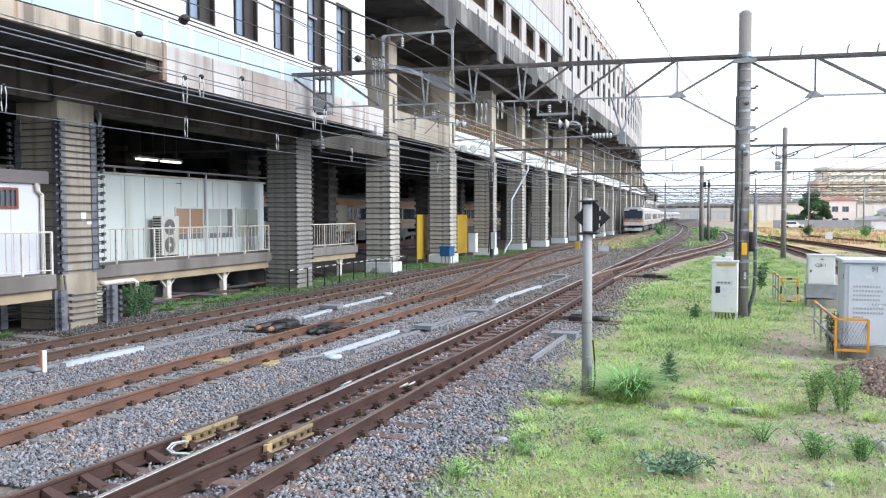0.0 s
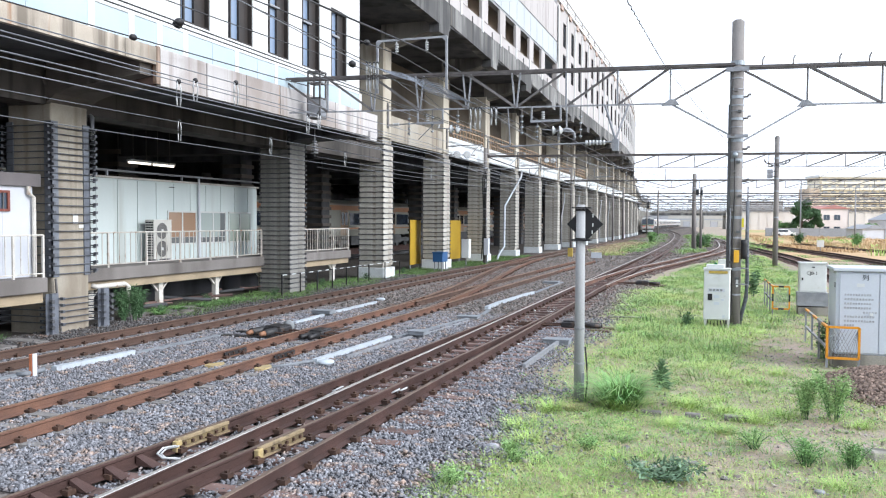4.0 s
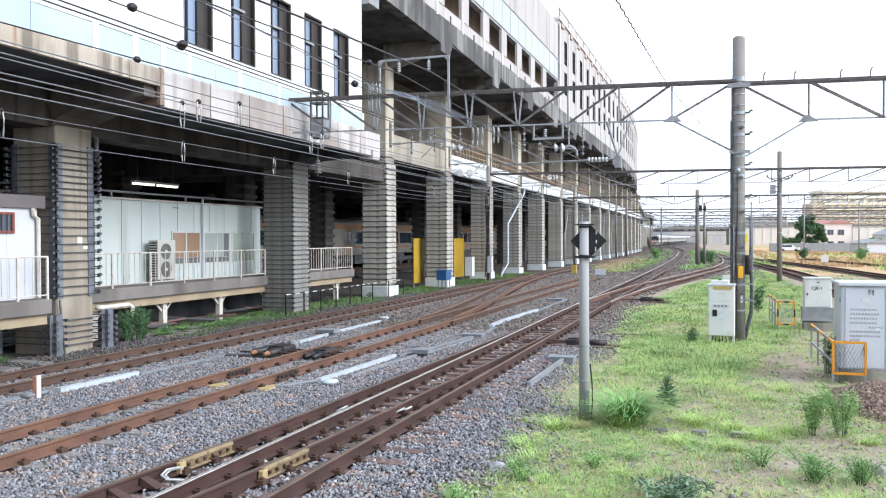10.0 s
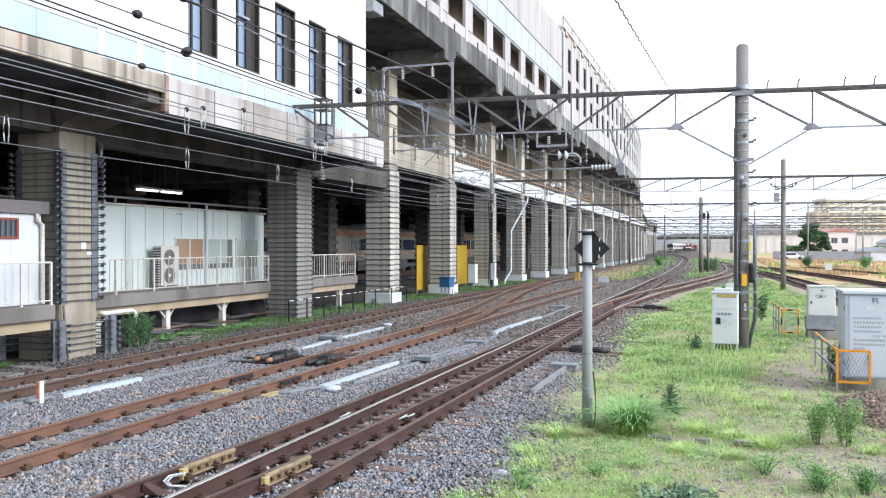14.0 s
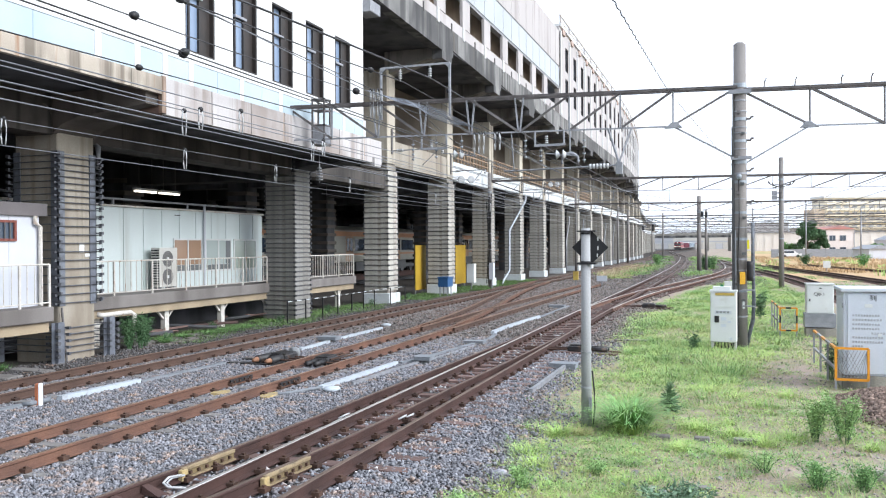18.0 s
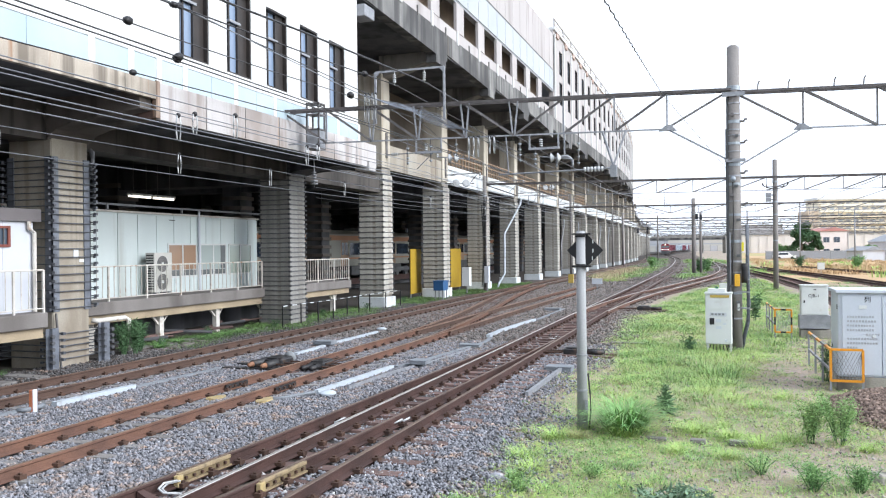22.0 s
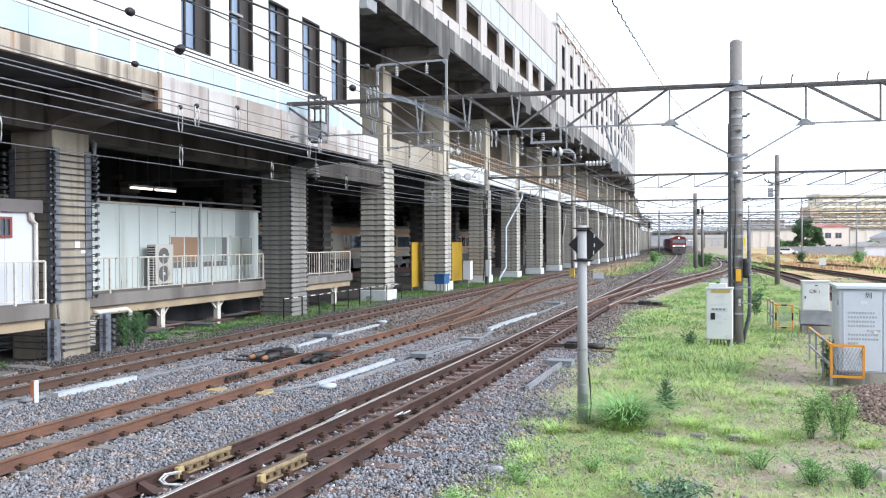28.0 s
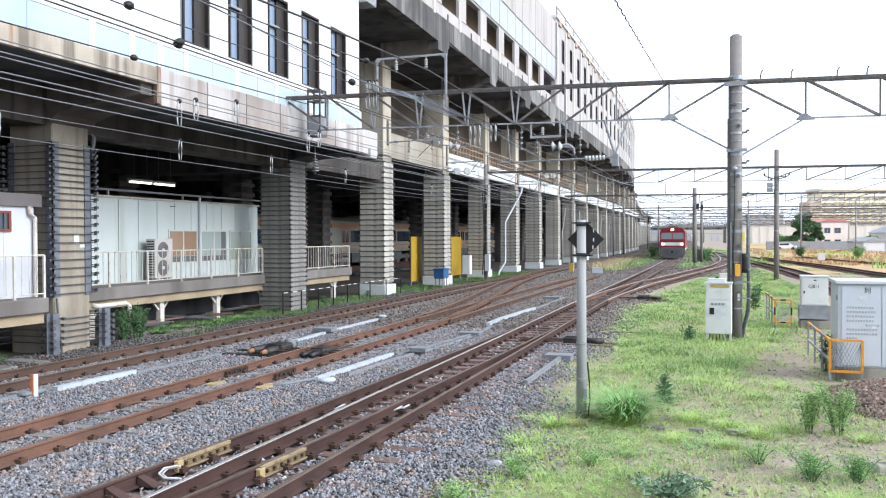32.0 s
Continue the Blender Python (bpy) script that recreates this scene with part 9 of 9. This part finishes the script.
stuff("field_straw", v, f, mat("orange_dry_field_grass", (0.50, 0.36, 0.21), (0.42, 0.29, 0.165), 0.4, 0.85, bump=0.0, island=0.25, world_space=True, grain=0.1), "dry straw-coloured field grass", "grass")


def green_strip(xy):
    x, y = xy[:, 0], xy[:, 1]
    lo = np.interp(y, [40, 60, 80, 100], [7.4, 7.1, 5.8, 3.6])
    hi = np.interp(y, [40, 60, 80, 100], [13.0, 10.4, 7.8, 5.2])
    return ((x > lo) & (x < hi)) * 0.9


v, f = clumps(3000, 12, (3, 16, 38, 100), lambda q: green_strip(q) * np.clip(field_noise(q, 0.35, 62) * 2.6 - 0.8, 0, 1), 0.25, 0.08, 0.32, 0.008, 1.2, 61)
stuff("strip_grass", v, f, WEED_GREEN, "green grass between the rusty tracks", "grass")
v, f = clumps(1200, 10, (4, 60, 80, 180), lambda q: field_keep(q) * np.clip(field_noise(q, 0.15, 25) * 2.4 - 1.4, 0, 1), 0.4, 0.25, 0.9, 0.02, 0.5, 52)
stuff("field_green", v, f, GRASS, "green patches in the dry field", "grass")


def weed(x, y, h, w, n, label, leaf=0.09, material=None, seed=1, stems=9):
    """A leafy weed: thin stems with leaves along them."""
    rng = np.random.default_rng(seed)
    t = thing("weed_plant", label, "plant", (x, y, -0.05), group="weeds")
    bm = bmesh.new()
    tips = []
    for k in range(stems):
        a, q = rng.random() * 6.28, rng.random()
        tip = Vector((w * 0.5 * q * math.cos(a), w * 0.5 * q * math.sin(a), h * (0.7 + 0.3 * rng.random())))
        tube(bm, [(0.04 * math.cos(a), 0.04 * math.sin(a), 0), tip * 0.5 + Vector((0, 0, 0.05 * h)), tip], 0.008, 4, 0.003)
        tips.append(tip)
    part("stalk", bm, LEAF_DARK, t)
    k = rng.integers(0, len(tips), n)
    u = 0.15 + 0.85 * rng.random(n) ** 0.8
    p = np.array([tuple(tips[i]) for i in k]) * u[:, None]
    p[:, 2] += 0.05 * h
    p += rng.normal(size=(n, 3)) * np.array([w * 0.07, w * 0.07, h * 0.04])
    d = rng.normal(size=(n, 3)) * np.array([1, 1, 0.5])
    d /= np.linalg.norm(d, axis=1)[:, None]
    b = np.cross(d, rng.normal(size=(n, 3)))
    b /= np.linalg.norm(b, axis=1)[:, None]
    s = leaf * (0.6 + 0.8 * rng.random((n, 1)))
    v = np.stack([p, p + d * s * 0.5 + b * s * 0.12, p + d * s, p + d * s * 0.5 - b * s * 0.12], 1).reshape(-1, 3)
    i = np.arange(n)[:, None] * 4
    f = np.concatenate([i + [0, 1, 2], i + [0, 2, 3]])
    ob = new("foliage", raw_mesh("foliage", v, f, material or LEAF))
    ob.parent = t


def thistle(x, y, h, w, n, label, material, seed):
    """An upright prickly weed: one stem with long toothed leaves, shorter towards the tip."""
    rng = np.random.default_rng(seed)
    t = thing("weed_plant", label, "plant", (x, y, -0.05), group="weeds")
    bm = bmesh.new()
    tube(bm, [(0, 0, 0), (0.01, 0, h * 0.5), (0.0, 0.015, h)], 0.012, 5, 0.004)
    part("stalk", bm, material, t)
    u = rng.random(n)
    a = rng.random(n) * 6.283
    reach = (w * (1.05 - u) ** 0.8 * (0.4 + 0.6 * rng.random(n)) + 0.03)[:, None]
    d = np.stack([np.cos(a), np.sin(a), 0.3 + 0.8 * u + 0.3 * rng.normal(size=n)], 1)
    side = np.stack([-np.sin(a), np.cos(a), np.zeros(n)], 1)
    p = np.stack([np.zeros(n), np.zeros(n), 0.03 + u * h], 1)
    v = np.stack([p, p + d * reach * 0.45 + side * reach * 0.13, p + d * reach * 0.9 - np.array([0, 0, 0.25]) * reach, p + d * reach * 0.45 - side * reach * 0.13], 1)
    i = np.arange(n)[:, None] * 4
    ob = new("foliage", raw_mesh("foliage", v.reshape(-1, 3), np.concatenate([i + [0, 1, 2], i + [0, 2, 3]]), material))
    ob.parent = t


thistle(-0.93, 14.4, 0.48, 0.26, 260, "upright prickly grey-green weed standing in the grass", mat("grey_green_prickly_leaves", (0.21, 0.34, 0.19), (0.14, 0.25, 0.14), 3.0, 0.65, bump=0.0, island=0.4, grain=0.1), 1)


def blade_bush(x, y, h, w, n, label, material, seed, leaf=0.004):
    """A dense clump of long arching grass leaves."""
    rng = np.random.default_rng(seed)
    t = thing("weed_plant", label, "plant", (x, y, -0.05), group="weeds")
    xy = rng.normal(size=(n, 2)) * w * 0.17
    v, f = blades(xy, np.zeros(n), h * (0.3 + 0.75 * rng.random(n)), leaf * (0.5 + 0.9 * rng.random(n)), 1.7, rng, xy)
    ob = new("foliage", raw_mesh("foliage", v, f, material))
    ob.parent = t


BLADE_GREEN = mat("blue_green_grass_leaves", (0.23, 0.42, 0.14), (0.16, 0.32, 0.10), 3.0, 0.65, bump=0.0, island=0.4, grain=0.1, hue=0.02)
LEAF_LIGHT = mat("light_green_leaves", (0.26, 0.41, 0.15), (0.19, 0.33, 0.12), 3.0, 0.7, bump=0.0, island=0.35, grain=0.1, hue=0.015)
blade_bush(-1.42, 12.85, 0.56, 0.55, 520, "bushy blue-green grass clump at the foot of the marker post", BLADE_GREEN, 2, 0.010)
blade_bush(-1.5, 13.2, 0.6, 0.6, 480, "tall soft green grass clump behind the marker post", WEED_GREEN, 3, 0.008)
blade_bush(-1.4, 12.66, 0.3, 0.5, 240, "arching yellow-green leaves before the grass clump", GRASS, 6, 0.007)
blade_bush(-2.12, 12.3, 0.15, 0.45, 260, "low yellow-green plant before the marker post", OLIVE, 4)
blade_bush(-2.42, 12.15, 0.24, 0.55, 300, "soft bright green grass tuft before the marker post", GRASS, 5)
for k, (x, y, h, w) in enumerate(((0.5, 12.5, 0.2, 0.7), (0.93, 12.95, 0.2, 0.8), (-0.45, 13.2, 0.2, 0.6), (0.1, 13.0, 0.18, 0.6), (0.05, 11.7, 0.17, 0.5), (-0.6, 11.8, 0.16, 0.5), (-2.6, 10.9, 0.2, 0.5), (-2.35, 10.3, 0.2, 0.6),
                                 (0.6, 15.2, 0.24, 0.9), (0.2, 15.9, 0.22, 0.8), (1.1, 16.4, 0.25, 0.9), (-0.3, 16.6, 0.2, 0.8), (1.9, 12.6, 0.16, 0.5), (1.3, 9.6, 0.16, 0.5))):
    blade_bush(x, y, h, w, 300, "fanning tuft of bright green grass on bare soil", GRASS, 30 + k, 0.003)
weed(1.22, 12.95, 0.6, 0.6, 2600, "tall light green weed near the rubble heap", 0.045, LEAF_LIGHT, 3, 10)
weed(1.6, 12.9, 0.68, 0.65, 3200, "tall light green weed near the rubble heap", 0.045, LEAF_LIGHT, 4, 11)
weed(1.0, 10.4, 0.36, 0.6, 2400, "soft green weed on bare soil", 0.035, LEAF, 5, 14)
weed(1.5, 10.45, 0.33, 0.5, 1900, "soft green weed on bare soil", 0.035, LEAF, 6, 14)
weed(0.45, 11.0, 0.26, 0.6, 1300, "thin light green weed on bare soil", 0.03, LEAF_LIGHT, 13, 16)
weed(-0.5, 9.25, 0.24, 0.95, 800, "low blue-grey weed with long leaves on bare soil", 0.085, BLUE_WEED, 7, 18)
weed(-2.3, 9.35, 0.27, 0.45, 1200, "green weed at the edge of the ballast", 0.04, LEAF_LIGHT, 8, 14)
weed(-2.75, 8.3, 0.24, 0.5, 1000, "green weed at the edge of the ballast", 0.04, LEAF_LIGHT, 9, 14)
weed(-1.55, 10.2, 0.2, 0.4, 800, "green weed at the edge of the ballast", 0.04, LEAF_LIGHT, 14, 12)
weed(-0.85, 23.0, 0.45, 0.5, 260, "dark green weed in the lush grass", 0.1, LEAF_DARK, 10)
weed(1.2, 33.0, 1.0, 0.9, 500, "dark green bushy weed behind the mast", 0.14, LEAF_DARK, 11)
weed(2.1, 18.9, 0.8, 0.4, 320, "green weed growing by the cable guard", 0.1, LEAF_DARK, 12)
for k, (x, y, h) in enumerate(((-15.85, 18.5, 1.0), (-15.75, 18.85, 0.95), (-15.9, 19.25, 0.9))):
    weed(x, y, h, 0.6, 1800, "dense green shrub beside the clamped column", 0.075, LEAF_DARK, 20 + k, 20)
for k, (x, y) in enumerate(((-2.2, 95.0), (-1.6, 97.5), (-8.7, 112), (10, 118), (16, 112), (23, 105), (19.5, 92), (27, 98))):
    weed(x, y, 1.5, 2.0, 700, "green shrub beside the far tracks", 0.3, LEAF if k % 3 else LEAF_DARK, 40 + k, 18)
for k in range(8):
    rr = random.Random(k)
    weed(-16.3 + rr.uniform(-0.5, 0.4), 20 + k * 3.1 + rr.uniform(-0.6, 0.6), 0.34, 0.5, 220, "green weed under the platform edge", 0.07, LEAF_DARK, 70 + k)


# ---------- loose stones ----------
def stones(n, region, keep, r0, r1, seed, z0=-0.035, power=1.0):
    rng = np.random.default_rng(seed)
    x0, x1, y0, y1 = region
    y = y0 * (y1 / y0) ** (rng.random(n) ** power)
    xy = np.stack([rng.uniform(x0, x1, n), y], 1)
    seen = (xy[:, 0] > -1.2 * xy[:, 1] - 0.5) & (keep(xy) > rng.random(n))
    xy = xy[seen]
    n = len(xy)
    oct_ = np.array([(1, 0, 0), (-1, 0, 0), (0, 1, 0), (0, -1, 0), (0, 0, 1), (0, 0, -1)], float)
    far = 1 + np.maximum(0, xy[:, 1] - 12) * 0.02
    r = (r0 + (r1 - r0) * rng.random(n) ** 1.6) * far
    shape = 1 + 0.5 * (rng.random((n, 6, 1)) - 0.5)
    v = oct_[None] * shape * np.array([1.0, 0.95, 0.75]) + 0.22 * rng.normal(size=(n, 6, 3))
    a, b = rng.random(n) * 6.28, rng.normal(size=n) * 0.6
    ca, sa, cb, sb = np.cos(a), np.sin(a), np.cos(b), np.sin(b)
    x_, y_, z_ = v[..., 0], v[..., 1], v[..., 2]
    y_, z_ = y_ * cb[:, None] - z_ * sb[:, None], y_ * sb[:, None] + z_ * cb[:, None]
    x_, y_ = x_ * ca[:, None] - y_ * sa[:, None], x_ * sa[:, None] + y_ * ca[:, None]
    v = np.stack([x_, y_, z_], -1) * r[:, None, None]
    zg = np.array([ground_height(float(p[0]), float(p[1])) if p[0] > -4 else -0.05 for p in xy]) + 0.05
    v += np.concatenate([xy, (zg + z0 + 0.035 * rng.random(n))[:, None]], 1)[:, None]
    tri = np.array([(0, 2, 4), (2, 1, 4), (1, 3, 4), (3, 0, 4), (2, 0, 5), (1, 2, 5), (3, 1, 5), (0, 3, 5)])
    f = (np.arange(n)[:, None, None] * 6 + tri[None]).reshape(-1, 3)
    return v.reshape(-1, 3), f


def ballast_keep(xy):
    x, y = xy[:, 0], xy[:, 1]
    k = np.where(x < edge_of(xy) - 0.15, 1.0, np.clip(1 - (x - edge_of(xy) + 0.15) / 1.2, 0.0, 1.0) * 0.7)
    for pth in (PATH_C, PATH_C2):
        cen = np.interp(y, [p[1] for p in pth], [p[0] for p in pth])
        k = np.where(np.abs(x - cen) < 0.62, k * 0.35, k)
        k = np.where(np.abs(np.abs(x - cen) - 0.565) < 0.1, 0.0, k)
    for px in (-13.15, -9.05):
        k = np.where(np.abs(np.abs(x - px) - 0.565) < 0.09, 0.0, k)
    return k


v, f = stones(165000, (-13.9, -1.2, 6.5, 24), ballast_keep, 0.016, 0.038, 101)
stuff("ballast_stones", v, f, BALLAST, "grey and tan crushed ballast stones", "ballast")
v, f = stones(22000, (-16.2, -12.4, 9, 40), ballast_keep, 0.016, 0.04, 107)
stuff("dark_gravel", v, f, DARK_GRAVEL, "dark gravel beside the column row", "gravel")
v, f = stones(42000, (-13.9, -2.5, 22, 62), ballast_keep, 0.022, 0.046, 102, power=0.9)
stuff("ballast_stones", v, f, BALLAST_BROWN, "brown-grey iron-dusted ballast stones further off", "ballast")


v, f = stones(30000, (-14.2, 3.0, 60, 150), lambda q: field_noise(q, 0.5, 71) * 1.2, 0.02, 0.05, 108)
stuff("ballast_stones", v, f, BALLAST_BROWN, "dark brown ballast stones round the far curve", "ballast")
v, f = stones(500, (-6.0, -4.2, 8.3, 26), lambda q: np.clip(field_noise(q, 1.2, 44) * 4 - 2.2, 0, 1), 0.02, 0.055, 106)
v[:, 2] = np.minimum(v[:, 2], 0.03)
stuff("lime_spots", v, f, mat("white_paint_drips", (0.55, 0.55, 0.56), (0.42, 0.42, 0.43), 8.0, 0.8), "white paint drips on the stones between the rails", "paint")


def soil_keep(xy):
    return np.clip((xy[:, 0] - edge_of(xy)) / 1.0, 0, 1) * np.clip(field_noise(xy, 0.8, 33) * 2 - 0.5, 0, 1)


v, f = stones(6000, (-4, 5, 7.4, 30), soil_keep, 0.008, 0.028, 103)
stuff("soil_stones", v, f, mat("pale_soil_stone", (0.33, 0.30, 0.285), (0.24, 0.215, 0.20), 6.0, 0.9, bump=0.1, island=0.4), "small stones scattered on the soil", "stones")


def heap_keep(xy):
    return ((xy[:, 0] - 2.75) ** 2 / 1.2 + (xy[:, 1] - 15.6) ** 2 / 2.6 < 1) * 1.0


v, f = stones(16000, (1.2, 4.2, 13.8, 17.6), heap_keep, 0.02, 0.05, 104)
v[:, 2] += 0.30 * np.clip(1 - ((v[:, 0] - 2.9) ** 2 / 1.4 + (v[:, 1] - 15.6) ** 2 / 2.8), 0, 1)
bm = bmesh.new()
bmesh.ops.create_grid(bm, x_segments=16, y_segments=16, size=1.0)
for q in bm.verts:
    q.co = Vector((2.9 + q.co.x * 1.25, 15.6 + q.co.y * 1.75, -0.06 + 0.30 * max(0.0, 1 - q.co.x**2 * 1.1 - q.co.y**2 * 1.1)))
solid("rubble_mound", bm, mat("brown_rubble_soil", (0.16, 0.12, 0.10), (0.11, 0.085, 0.07), 3.0, 0.95), "low brown mound under the rubble", "mound", smooth=True)
stuff("rubble_heap", v, f, mat("brown_red_rubble", (0.22, 0.16, 0.13), (0.14, 0.10, 0.085), 8.0, 0.9, bump=0.1, island=0.5), "heap of brown-red crushed stones by the cabinet", "rubble")
for x, y, w, d in ((-0.95, 12.5, 0.3, 0.12), (-0.35, 12.55, 0.22, 0.1), (-2.7, 24.8, 1.0, 0.22), (0.26, 12.62, 0.34, 0.12), (-0.29, 9.99, 0.16, 0.11)):
    solid("concrete_slab", boxes((x - w / 2, x + w / 2, y - d / 2, y + d / 2, -0.08, 0.0)), SLEEPER_C, "worn concrete slab lying in the grass", "slab", kind="", bevel=0.012)

o = solid("stone_block", boxes((-0.17, 0.17, -0.1, 0.1, 0, 0.16)), CONCRETE, "pale stone block lying in the weeds", "block", kind="", bevel=0.02)
o.matrix_basis = pose(1.85, 10.95, -0.07, 0, 6, 35)
for k, (x, y, r, tone) in enumerate(((-2.71, 9.83, 0.10, 0), (-2.85, 9.95, 0.06, 0), (-2.62, 9.55, 0.05, 1), (0.09, 9.58, 0.05, 1), (0.23, 9.67, 0.055, 1), (-0.72, 9.75, 0.05, 0), (-1.25, 11.9, 0.05, 0), (-0.1, 10.5, 0.045, 0), (-1.1, 10.4, 0.06, 1), (1.05, 9.4, 0.06, 0))):
    bm = bmesh.new()
    bmesh.ops.create_icosphere(bm, subdivisions=2, radius=r)
    for q in bm.verts:
        q.co += r * 0.45 * noise.noise_vector(q.co * (0.9 / r) + Vector((k * 3.1, 0, 0)))
        q.co.z = max(q.co.z * 0.6, -0.3 * r)
        q.co += Vector((x, y, ground_height(x, y) + 0.2 * r))
    solid("stone", bm, (BALLAST, DARK_GRAVEL)[tone], ("pale lump of stone lying in the weeds", "dark lump of stone lying on the soil")[tone], "stone", kind="")


# ---------- rubbish and pavers under the platform edge ----------
PAVER = mat("worn_pinkish_paver", (0.20, 0.175, 0.165), (0.14, 0.125, 0.12), 3.0, 0.9, rand=0.2)
for k in range(16):
    rr = random.Random(300 + k)
    x, y = (-16.1 + rr.uniform(-0.5, 0.6), 12.2 + 0.22 * k) if k < 9 else (-15.75 + rr.uniform(-0.2, 0.2), 19.5 + 0.42 * (k - 9))
    o = solid("paving_slab", boxes((-0.19, 0.19, -0.16, 0.16, -0.03, 0.03)), PAVER, "loose worn paving slab on dark gravel", "slab", kind="", bevel=0.008, group="paving slabs")
    o.matrix_basis = pose(x, y, -0.03 + 0.02 * rr.random(), rr.uniform(-4, 4), rr.uniform(-4, 4), rr.uniform(-20, 20))
for k in range(9):
    rr = random.Random(330 + k)
    # every third board is darkened to carry the shade under the platform
    o = solid("plank", boxes((-0.06, 0.06, -0.8, 0.8, -0.02, 0.02)), SLEEPER_W if k % 3 else CONCRETE_DARK, "old board leaning under the platform", "board", kind="", group="boards under the platform")
    o.matrix_basis = pose(-17.1 + rr.uniform(-0.4, 0.4), 20.3 + 0.9 * k, 0.18, rr.uniform(-14, 14), rr.uniform(-30, 30), rr.uniform(-70, 20))
for k, (x, y, w) in enumerate(((-16.15, 14.4, 0.5), (-16.3, 20.6, 0.6), (-16.2, 21.4, 0.5), (-16.1, 22.6, 0.9), (-16.0, 23.6, 1.0), (-16.05, 24.6, 0.9), (-15.9, 20.1, 0.4))):
    blade_bush(x, y, 0.22, w, 420, "low mat of green grass under the platform edge", LEAF, 340 + k, 0.005)


# ---------- sleepers and fastenings ----------
CONC_SLEEPER = mesh_of("sleeper", bevel_box(1.0, 0.115, -0.12, 0.012), SLEEPER_C)
WOOD_SLEEPER = mesh_of("sleeper", bevel_box(1.08, 0.12, -0.12, 0.012, 0.01), SLEEPER_W)
LONG_SLEEPER = mesh_of("sleeper", bevel_box(1.28, 0.12, -0.12, 0.004, 0.01), SLEEPER_W)
sleepers(TRACK_A, PATH_A, -5, 95, CONC_SLEEPER)
sleepers(TRACK_B, PATH_B, -5, 57, CONC_SLEEPER)
sleepers(TRACK_X, PATH_X, 27, 56, WOOD_SLEEPER)
sleepers(TRACK_XG, [(-10.6, 20), (-10.9, 40), (-11.0, 60)], 30, 50, mesh_of("sleeper", bevel_box(2.2, 0.11, -0.12, 0.0, 0.01), SLEEPER_W), 0.6)
sleepers(TRACK_C, PATH_C, -5, 22, LONG_SLEEPER, 0.56)
sleepers(TRACK_C, PATH_C, 22.3, 130, WOOD_SLEEPER, 0.6)
sleepers(TRACK_R, PATH_R, 46, 100, WOOD_SLEEPER, 0.62)
sleepers(TRACK_D, PATH_D, 25, 95, WOOD_SLEEPER, 0.64)
sleepers(TRACK_E, PATH_E, 45, 110, WOOD_SLEEPER, 0.66)


def fastenings(parent, path, y0, y1, gap, offs=(-0.565, 0.565)):
    line = spline(path, gap)
    h = headings(line)
    side = np.stack([h[:, 1], -h[:, 0]], 1)
    bm = bmesh.new()
    for p, s, d in zip(line, side, h):
        if y0 <= p[1] <= y1:
            for o in offs:
                for k in (-0.1, 0.1):
                    c = Vector((p[0] + s[0] * (o + k), p[1] + s[1] * (o + k), 0.03))
                    m = Matrix.Translation(c) @ Matrix.Rotation(math.atan2(s[1], s[0]), 4, "Z")
                    box(bm, -0.05, 0.05, -0.055, 0.055, -0.025, 0.03, m)
                    box(bm, -0.02, 0.02, -0.02, 0.02, 0.03, 0.055, m)
    ob = part("fastenings", bm, FASTEN, parent, "rusty rail clips and bolts")
    ob["kind"] = "stuff"


fastenings(TRACK_A, PATH_A, 3, 70, 0.62)
fastenings(TRACK_B, PATH_B, 3, 57, 0.62)
fastenings(TRACK_X, PATH_X, 24, 58, 0.62)
fastenings(TRACK_C, PATH_C, 2, 70, 0.6)
fastenings(TRACK_C2, PATH_C2, 2, 16, 0.56)
fastenings(TRACK_R, PATH_R, 40, 90, 0.62)


# ---------- what moves ----------
def along(path):
    line = spline(path, 1.0)
    s = np.concatenate([[0], np.cumsum(np.linalg.norm(np.diff(line, axis=0), axis=1))])
    return line, s


def at_arc(line, s, d):
    d = float(np.clip(d, 0, s[-1]))
    return float(np.interp(d, s, line[:, 0])), float(np.interp(d, s, line[:, 1]))


def ride(thing_, path, key_y, offset, length):
    """Keys a vehicle whose front end stands at the given y over time; offset: metres further along the line."""
    line, s = along(path)
    ts, ys = zip(*key_y)
    rows = []
    for k in range(0, 33):
        y = float(np.interp(k, ts, ys))
        d = float(np.interp(y, line[:, 1], s)) + offset
        x0, y0 = at_arc(line, s, d)
        x1, y1 = at_arc(line, s, d + length)
        a = math.degrees(math.atan2(y1 - y0, x1 - x0)) - 90
        rows.append((float(k), pose(x0, y0, RAIL_TOP, 0, 0, a)))
    walk(thing_, rows)


def smooth_keys(keys):
    """One row a second through the given rows, without kinks."""
    p = spline([(t * 10.0, y) for t, y in keys], 0.5)
    return [(float(t), float(np.interp(t * 10.0, p[:, 0], p[:, 1]))) for t in range(0, 32)] + [keys[-1]]


def motions():
    out = smooth_keys([(0, 122), (3, 178), (6, 237), (9, 292), (13, 362), (20, 480), (32, 590)])
    for i, c in enumerate(CARS):
        ride(c, PATH_A, out, 20.0 * i, 19.5)
    come = smooth_keys([(0, 745), (13, 482), (17, 401), (19, 361), (23, 280), (25, 239), (28, 181), (30, 142), (32, 101)])
    ride(LOCO, PATH_C, come, 0.0, 24.8)
    for i, w in enumerate(WAGONS):
        ride(w, PATH_C, come, 25.6 + 20.4 * i, 19.6)


motions()
